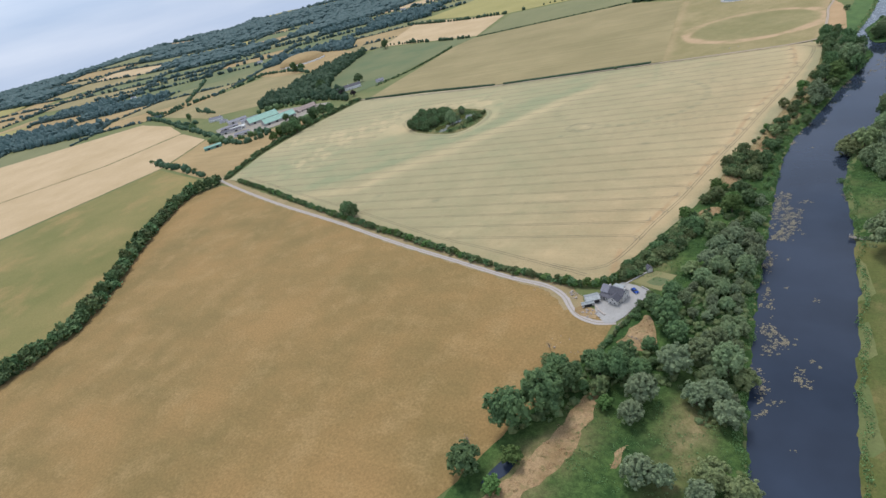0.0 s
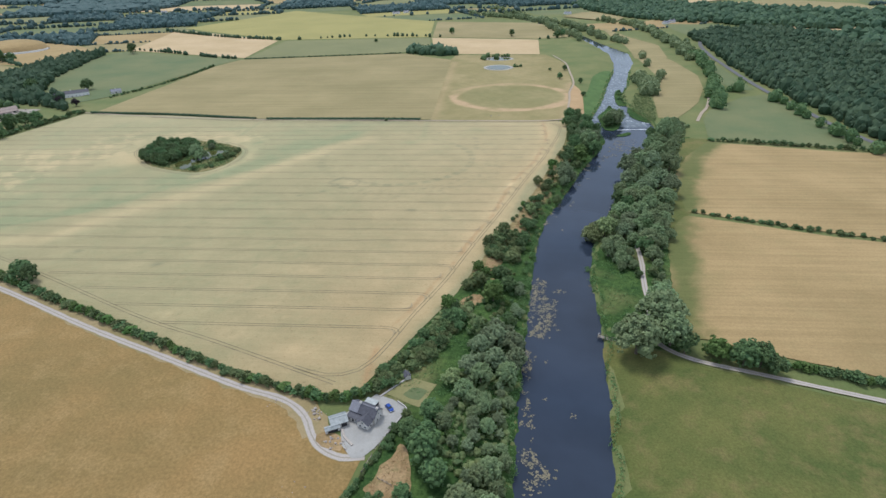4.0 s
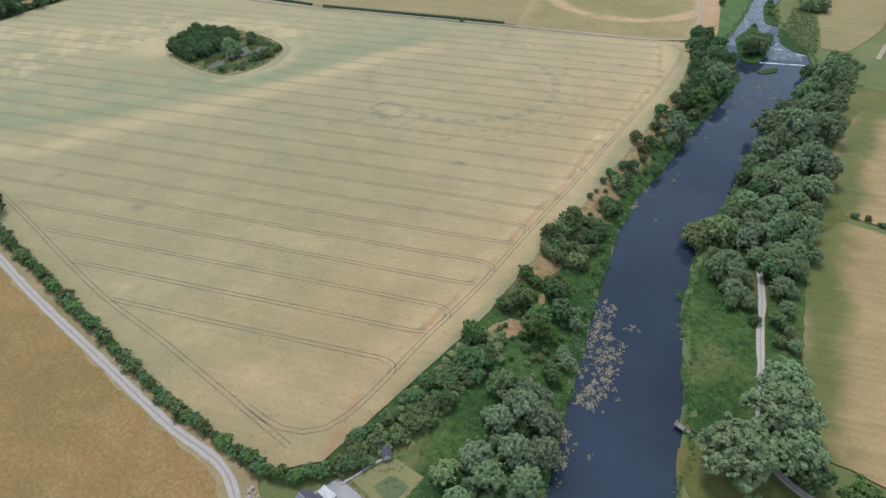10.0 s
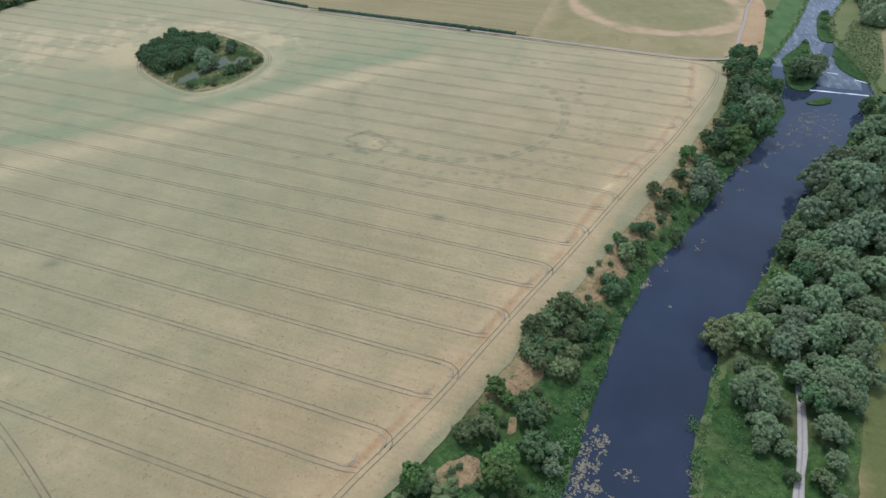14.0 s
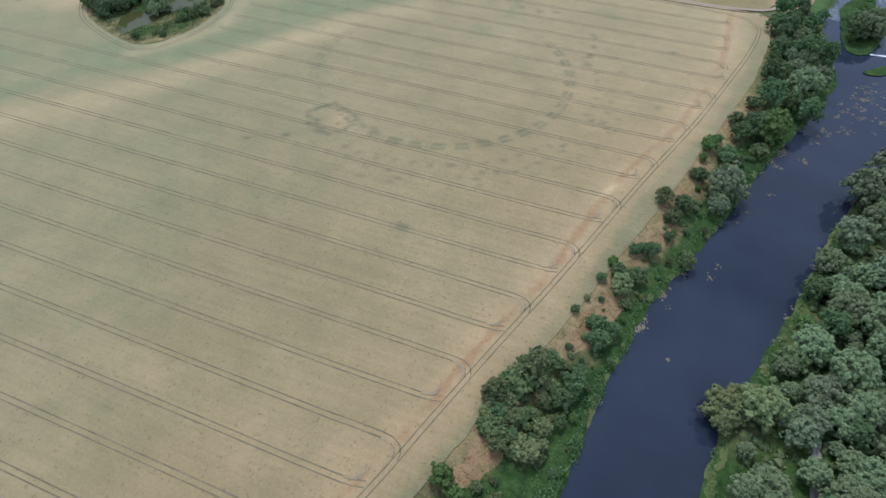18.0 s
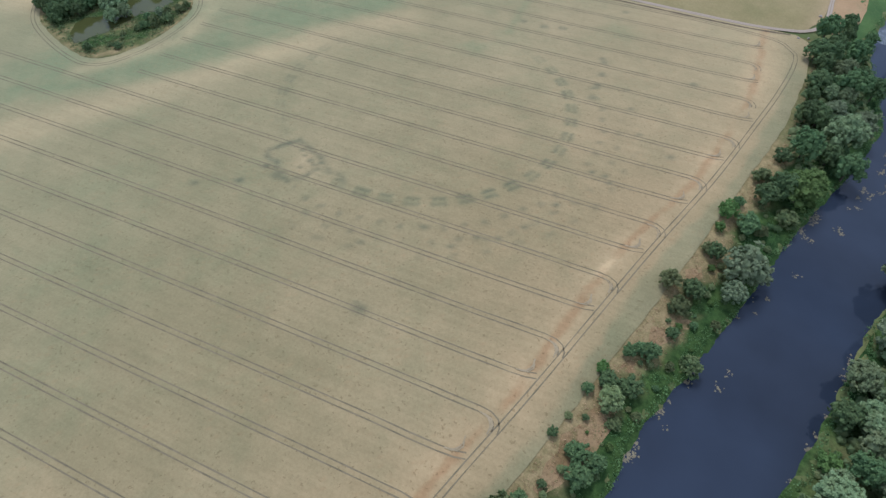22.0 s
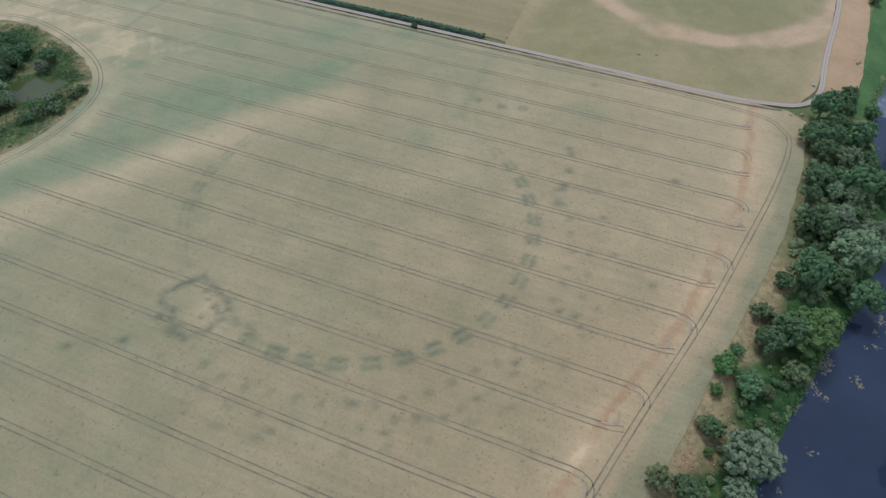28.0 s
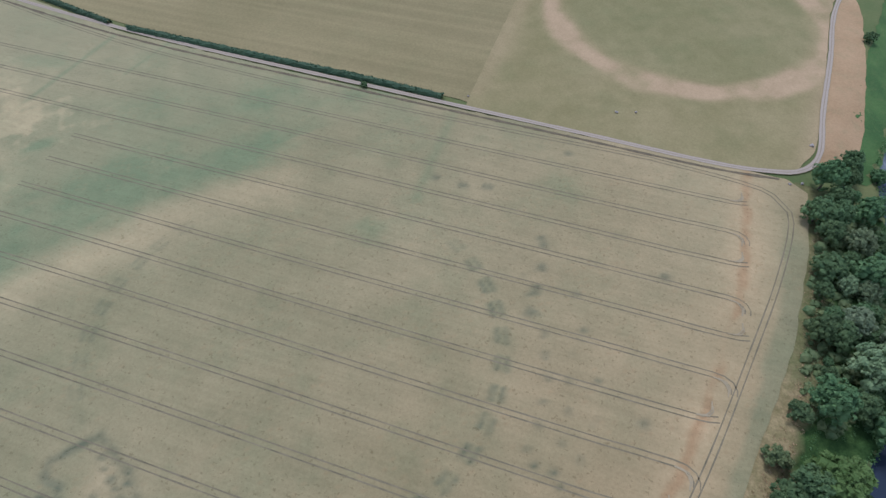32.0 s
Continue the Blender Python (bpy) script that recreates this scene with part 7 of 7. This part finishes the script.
patch("reservoir_bank", ellipse(15, 1040, 25, 26), "yard", 0.55, 3.0, 0.5, "grey bank round a small reservoir", "bank", curved=True)
patch("reservoir", ellipse(15, 1040, 20, 20), "pond", 0.7, 3.0, 0.2, "small reservoir of pale reflecting water", "pond", curved=True)
patch("reservoir_bank", ellipse(18, 1128, 26, 20), "yard", 0.55, 3.0, 0.5, "grey bank round a small reservoir", "bank", curved=True)
patch("reservoir", ellipse(18, 1128, 21, 15), "pond", 0.7, 3.0, 0.2, "small reservoir of pale reflecting water", "pond", curved=True)
mass("reservoir_trees", np.vstack([along([(-8, 1116), (-10, 1140), (10, 1154), (36, 1150)], 6, 31, 2), along([(42, 1044), (52, 1046)], 4, 32, 1), scatter([(10, 1125), (16, 1125), (16, 1135), (10, 1135)], 4, 33)]), 3.2, "dark bushes round the small reservoirs", 31, "broad", 1.0, "bushes", 40)

# farm and roadside trees
mass("farm_trees", np.vstack([along([(-575, 600), (-600, 640), (-590, 690)], 9, 34, 4), along([(-735, 615), (-690, 610), (-640, 632)], 9, 35, 3), along([(-640, 780), (-700, 790), (-760, 770)], 10, 36, 4), scatter([(-560, 640), (-580, 650), (-584, 680), (-566, 690)], 12, 37)]), 4.0, "trees and bushes round the farm yard", 34, "broad", 1.0, "trees", 40)

mass("farm_hedges", np.vstack([along([(-1223, 885), (-1090, 822), (-1007, 779), (-925, 764)], 6, 61, 2), along([(-991, 766), (-881, 710), (-734, 634)], 6, 62, 3), along([(-690, 600), (-632, 592), (-625, 630), (-660, 640)], 6, 63, 4), along([(-761, 531), (-678, 500), (-600, 468)], 6, 64, 3, 0.25), along([(-1049, 881), (-951, 835)], 8, 65, 4),
                               along([(-1171, 885), (-1171, 999), (-1139, 1077), (-1139, 1230)], 7, 66, 2, 0.1), along([(-1338, 974), (-1218, 913), (-1230, 1010), (-1493, 1333)], 7, 67, 3, 0.1), along([(-1219, 1200), (-1100, 1212), (-1000, 1180), (-904, 1115)], 7, 68, 2, 0.15)]), 3.3, "hedges and small trees round the farm fields", 61, "wood", 1.1, "hedges", 24)
shed("stone_barn", "long low pinkish stone farm building", -645, 752, 62, 40, 8, 3.4, 5.6, "rubble", "rubble_roof", 3)
shed("stone_barn", "long low pinkish stone farm building", -632, 742, 62, 34, 7, 3.2, 5.2, "rubble", "rubble_roof", 3)
shed("barn", "grey-roofed farm shed in the yard", -748, 724, 52, 30, 12, 4.0, 6.4, "white_paint", "slate_pale", 2)
shed("barn", "long grey farm shed beside the paddock", -735, 664, 30, 36, 10, 3.6, 5.6, "render_wall", "slate", 2)
for key, x, y, s in (("broad_a", -552, 612, 1.7), ("broad_b", -556, 598, 1.6), ("broad_a", -562, 606, 1.4), ("broad_b", -985, 800, 1.2), ("broad_a", -880, 712, 1.3)):
    plant(key, x, y, s)

# rows of field trees
mass("field_trees", np.vstack([along([(-770, 1301), (-649, 1244), (-626, 1225)], 7, 41, 1.5, 0.2), along([(-590, 1214), (-558, 1192), (-496, 1168)], 6, 48, 1.5, 0.2), along([(-900, 1660), (-759, 1566), (-628, 1490), (-500, 1440)], 6, 42, 1.5, 0.15), along([(-463, 1440), (-392, 1462), (-286, 1480), (-138, 1462)], 11, 43, 3, 0.35), along([(-140, 1448), (40, 1405), (110, 1385), (180, 1420)], 26, 45, 5, 0.5)]), 3.1, "rows of dark trees along the field edges", 41, "wood", 1.25, "trees", 24)
mass("field_hedge_line", along([(-476, 1164), (-330, 1184), (-170, 1210)], 2.2, 44, 0.5, 0.05), 1.2, "low dark hedge line between two fields", 46, "wood", 0.9, "hedge", 6)
for key, x, y, s in (("broad_a", -91, 1500, 1.3), ("broad_b", 52, 1437, 1.4), ("broad_a", 150, 1400, 1.6), ("broad_b", 164, 1412, 1.4), ("broad_a", -255, 1375, 0.8), ("broad_b", -985, 1165, 1.9), ("broad_a", -968, 1172, 1.7), ("broad_b", -760, 1255, 2.0),
                     ("broad_b", -690, 872, 1.8), ("broad_a", -617, 892, 1.7), ("broad_a", -560, 690, 1.7), ("broad_b", -566, 676, 1.7), ("broad_a", -552, 700, 1.4), ("broad_b", -545, 636, 1.2), ("broad_a", 106, 940, 0.8), ("broad_b", 132, 905, 0.7), ("broad_a", 122, 1010, 0.8), ("scrub_c", 98, 1010, 1.2)):
    plant(key, x, y, s)


make_tree("purple_a", "copper_beech", "dark purple copper beech near the country house", 5.6, 5.2, 22, 1200, 0.9, "purple", 12, 1.4)
plant("purple_a", -587, 790, 1.25)
plant("purple_a", -563, 787, 1.0)

# trees along the farm side of the wheat
for key, x, y, s in (("broad_a", -577, 640, 1.5), ("broad_b", -566, 628, 1.4), ("broad_a", -590, 655, 1.3), ("bright_a", -568, 580, 1.4), ("bright_a", -577, 604, 1.3), ("broad_b", -548, 690, 1.0), ("broad_a", -630, 684, 1.2), ("scrub_c", -796, 545, 1.3), ("scrub_c", -780, 540, 1.1), ("scrub_a", -720, 520, 1.4), ("scrub_c", -695, 511, 1.4), ("scrub_a", -660, 498, 1.5), ("scrub_c", -635, 487, 1.3)):
    plant(key, x, y, s)


# fill of the wooded banks
def fill(poly, gap, kinds, lo, hi, seed, room=0.55):
    g = random.Random(seed)
    for x, y in scatter(poly, gap, seed):
        if any((x - a) ** 2 + (y - b) ** 2 < (gap * room) ** 2 for a, b in PLANTED):
            continue
        d, _ = bank(np.array([x]), np.array([y]))
        if d[0] > 1.0:
            plant(g.choice(kinds), float(x), float(y), g.uniform(lo, hi))


def east_edge(y):
    return float(np.interp(y, [395, 420, 452, 520, 590, 640, 700], [112, 122, 134, 156, 178, 200, 222]))


ys_f = [398, 425, 460, 500, 546, 600, 640, 690]
fill([(float(np.interp(y, BANK_Y, BANK_R)) + 5, y) for y in ys_f] + [(east_edge(y) - 5, y) for y in ys_f[::-1]], 8.5, ["willow_a", "willow_b", "silver_a", "willow_b", "broad_b", "willow_b", "willow_a"], 0.4, 0.8, 61, 0.6)
fill([(88, 692), (84, 655), (80, 610), (92, 590), (100, 608), (112, 640), (113, 690), (104, 706)], 7.0, ["broad_a", "broad_b", "scrub_c", "willow_b"], 0.5, 0.75, 62, 0.75)
fill([(-14, 252), (-8, 290), (2, 300), (11, 296), (10, 250), (5, 205), (3, 172), (-10, 170), (-10, 215), (-22, 232)], 6.4, ["willow_a", "willow_b", "silver_a", "silver_a"], 0.42, 0.66, 63, 0.65)
fill([(-66, 168), (-50, 186), (-30, 200), (-16, 200), (-14, 178), (-40, 174), (-60, 152), (-72, 150)], 6.5, ["broad_a", "broad_b", "scrub_c", "scrub_a"], 0.4, 0.7, 64, 0.7)
fill([(2, 374), (16, 414), (42, 486), (68, 556), (76, 575), (80, 560), (64, 520), (44, 470), (28, 410), (14, 370)], 4.4, ["scrub_a", "scrub_c", "scrub_y", "scrub_d", "scrub_y"], 0.25, 0.75, 65, 0.7)
fill([(-4, 380), (1, 396), (8, 408), (17, 411), (25, 403), (22, 388), (18, 374), (8, 370)], 3.7, ["scrub_a", "scrub_y", "scrub_c", "scrub_b", "scrub_a"], 0.85, 1.3, 81, 0.55)
fill([(-56, 250), (-51, 263), (-44, 275), (-36, 292), (-24, 309), (-14, 318), (-12, 304), (-20, 290), (-26, 276), (-36, 262), (-46, 254)], 4.6, ["scrub_a", "scrub_c", "scrub_c", "scrub_a"], 0.9, 1.4, 66, 0.5)
fill([(-24, 240), (-14, 240), (-12, 224), (-20, 210), (-27, 208), (-29, 228)], 6.5, ["scrub_c", "scrub_d", "broad_a"], 0.8, 1.2, 67, 0.6)
fill([(-35, 240), (-42, 223), (-38, 219), (-32, 223), (-29, 236)], 3.6, ["scrub_c", "scrub_a", "scrub_b"], 0.5, 0.95, 79, 0.4)
fill([(77, 366), (80, 398), (90, 398), (88, 366)], 5.0, ["willow_a", "silver_a", "willow_b"], 0.35, 0.55, 68, 0.6)
fill([(96, 330), (98, 348), (100, 375), (102, 405), (114, 400), (107, 372), (101, 345)], 5.6, ["willow_a", "willow_b", "scrub_a", "willow_a", "scrub_c"], 0.38, 0.6, 69, 0.6)
fill([(-17, 322), (-8, 340), (0, 356), (6, 368), (16, 366), (17, 345), (14, 316), (2, 306), (-10, 312)], 4.8, ["scrub_c", "scrub_a", "scrub_d", "scrub_y"], 0.35, 0.85, 80, 0.65)

for ya in range(372, 600, 11):
    w = 1.5 + 4.0 * abs(math.sin(ya * 0.37))
    plant(("scrub_c", "scrub_a", "scrub_d", "scrub_b")[ya % 4], float(np.interp(ya, BANK_Y, BANK_L)) - w, ya + 1.5 * math.sin(ya), 0.35 + 0.4 * abs(math.sin(ya * 0.73)))
fill([(-337, 558), (-314, 547), (-304, 549), (-301, 558), (-301, 570), (-297, 586), (-294, 597), (-300, 606), (-320, 612), (-342, 602), (-346, 580)], 5.4, ["broad_a", "broad_b"], 0.72, 0.95, 70, 0.5)

pond_growth = scatter(POND, 2.4, 83)
pond_growth = pond_growth[wob(pond_growth[:, 0], pond_growth[:, 1], 0.3) > -0.4]
wet = inside(pond_growth[:, 0], pond_growth[:, 1], np.array(POOL))
mass("rank_growth", pond_growth[~wet], 1.3, "rank grass and nettles round the field pond", 84, "scrub", 0.6, "undergrowth", 26, True, True)
mass("reeds", np.vstack([scatter([(169, 734), (171, 767), (183, 800), (197, 844), (212, 832), (206, 785), (195, 728), (188, 708), (177, 716)], 2.4, 85), scatter([(171, 857), (182, 876), (182, 833), (176, 797), (165, 797)], 2.6, 86), scatter([(136, 658), (148, 661), (153, 670), (142, 664)], 1.6, 89), scatter([(130, 722), (132, 740), (144, 766), (153, 788), (150, 740), (150, 714), (140, 684), (130, 680)], 2.8, 87)]), 1.3, "tall dark green reeds covering low river islands", 88, "broad", 0.8, "reeds", 22, True, True)

# reeds and rank growth along the water's edge
reed_pts = []
for table, side in ((BANK_L, -1), (BANK_R, 1)):
    for y in np.arange(110, 1020, 1.5):
        reed_pts.append((float(np.interp(y, BANK_Y, table)) + side * (1.2 + 1.6 * math.sin(y * 0.21) * math.sin(y * 0.057 + side)), float(y)))
for cx, cy, rx, ry in ((31, 405, 1.2, 6), (28, 396, 1.4, 5), (28, 384, 1.3, 3), (24.5, 371, 1.3, 5), (22, 364, 1.2, 3), (20, 350, 1.6, 4), (18.5, 330, 1.5, 5), (62, 356, 1.5, 6), (61, 372, 1.3, 4)):
    reed_pts += [(cx + rx * math.sin(q * 2.4) * math.sqrt(q / 24), cy + ry * math.cos(q * 2.4) * math.sqrt(q / 24)) for q in range(24)]
mass("reeds", reed_pts, 1.3, "rank green reeds along the water's edge", 51, "reed", 0.8, "reeds", 22, True, True)
rank = np.vstack([scatter([(-46, 258), (-20, 318), (4, 368), (30, 440), (58, 520), (80, 590), (96, 600), (58, 492), (34, 430), (22, 370), (16, 300), (10, 240), (-20, 245)], 2.0, 71), scatter([(-46, 176), (-20, 176), (2, 168), (2, 118), (-30, 116), (-56, 130)], 2.2, 90), scatter([(60, 300), (66, 340), (70, 380), (84, 420), (90, 380), (84, 330), (80, 300)], 2.2, 72), scatter([(96, 334), (100, 360), (110, 392), (118, 392), (108, 360), (101, 334)], 2.2, 91)])
rank = rank[(wob(rank[:, 0], rank[:, 1], 0.25) + 0.5 * wob(rank[:, 0], rank[:, 1], 0.8, 1.0) > -0.15) & (bank(rank[:, 0], rank[:, 1])[0] > 1)]
mass("rank_growth", rank, 0.9, "rank green weeds and brambles on the river banks", 52, "reed", 0.5, "undergrowth", 14, True, True)
tuft = scatter([(88, 690), (76, 606), (44, 510), (14, 420), (-3, 378), (-18, 334), (-8, 332), (8, 378), (26, 420), (54, 500), (80, 580), (92, 640)], 1.9, 78)
tuft = tuft[bank_marks(tuft[:, 0], tuft[:, 1])["dry"] > 0.25]
bare_tuft = np.vstack([scatter(poly, 1.5, 120 + i) for i, poly in enumerate(BARE)])
tuft = np.vstack([tuft, bare_tuft[wob(bare_tuft[:, 0], bare_tuft[:, 1], 0.6) > -0.1]])
mass("dry_grass", tuft, 0.9, "tufts of dry tan grass on the upper bank", 54, "drygrass", 0.45, "grass", 9, True, True)
belt = np.vstack([scatter([(90, 690), (82, 640), (76, 600), (84, 580), (98, 604), (114, 640), (114, 700)], 3.2, 73), scatter([(float(np.interp(y, BANK_Y, BANK_R)) + 4, y) for y in ys_f] + [(east_edge(y) + 1, y) for y in ys_f[::-1]], 3.6, 74), scatter([(-14, 250), (-8, 290), (2, 300), (13, 296), (12, 250), (6, 205), (2, 160), (-10, 160), (-12, 200), (-24, 232)], 3.4, 75), scatter([(-46, 264), (-24, 318), (-12, 330), (-8, 312), (-28, 272), (-44, 256)], 3.0, 76), scatter([(-66, 168), (-50, 188), (-30, 200), (-16, 196), (-16, 176), (-44, 172), (-64, 150), (-80, 140)], 3.4, 77)])
belt = belt[bank(belt[:, 0], belt[:, 1])[0] > 1.5]
mass("undergrowth", belt, 1.6, "dark tangled undergrowth beneath the bank trees", 53, "scrub", 0.7, "undergrowth", 20, True, False, 1.2)


def lily_pads():
    g = np.random.RandomState(9)
    pts = []
    below = (([(31, 357), (29, 345), (31, 334), (31, 322), (28, 312), (24, 303)], 5.5, 150), ([(25, 352), (24, 330), (22, 312), (21, 298)], 2.0, 22), ([(18, 290), (19, 279), (16, 270)], 2.2, 26), ([(17, 262), (16, 240)], 3.0, 14), ([(14, 226), (19, 218), (16, 209)], 5.0, 46), ([(11, 196), (13, 182), (11, 172)], 3.0, 22), ([(25, 198), (26, 190)], 2.5, 12), ([(30, 330), (24, 250), (24, 160)], 12, 22))
    above = (([(116, 590), (123, 600), (131, 622), (139, 646)], 8.0, 60), ([(135, 599), (150, 644)], 7.0, 26), ([(62, 343), (61, 355)], 1.6, 12), ([(42, 346), (40, 345)], 2.5, 7), ([(40, 436), (42, 443)], 1.4, 14), ([(45, 454), (49, 460)], 1.4, 10), ([(53, 470), (55, 476)], 1.4, 8), ([(86, 556), (92, 566)], 2.5, 16), ([(48, 442), (60, 470), (100, 560)], 14, 14), ([(100, 560), (112, 590)], 3.0, 12), ([(86, 446), (96, 470), (106, 505)], 1.8, 18))
    for line, wide, n in below + above:
        p = smooth_line(line, 1.0)
        k = g.randint(0, len(p), n)
        q = p[k] + g.normal(size=(n, 2)) * wide * 0.5
        # each raft is a handful of pads round one root
        for cx, cy in q:
            m = g.randint(4, 15)
            pts.append(np.array([cx, cy]) + g.normal(size=(m, 2)) * g.uniform(0.35, 0.85))
    p = np.vstack(pts)
    d, _ = bank(p[:, 0], p[:, 1])
    p = p[d < -0.3]
    r = g.uniform(0.16, 0.42, len(p))
    w = g.uniform(0, 6.28, len(p))
    a = np.arange(7) / 7 * 2 * math.pi
    x = p[:, :1] + r[:, None] * np.cos(a[None, :] + w[:, None]) * g.uniform(0.7, 1.1, (len(p), 7))
    y = p[:, 1:] + r[:, None] * np.sin(a[None, :] + w[:, None]) * g.uniform(0.7, 1.1, (len(p), 7))
    z = np.repeat(RIVER_Z + g.uniform(0.03, 0.09, (len(p), 1)), 7, 1)
    v = np.stack([x.ravel(), y.ravel(), z.ravel()], 1)
    me = mesh_of("lily_pads", v, (np.arange(len(p))[:, None] * 7 + np.arange(7)[None, :]))
    me.materials.append(M["lily"])
    tagged(new("lily_pads", me), "yellowing lily pads floating in loose rafts", "lily pads", "", "stuff")


lily_pads()

for ob, m in first_pose:
    ob.matrix_basis = m
for key, (top, used) in PROTO.items():
    if not used:
        for o in list(top.children_recursive) + [top]:
            bpy.data.objects.remove(o)
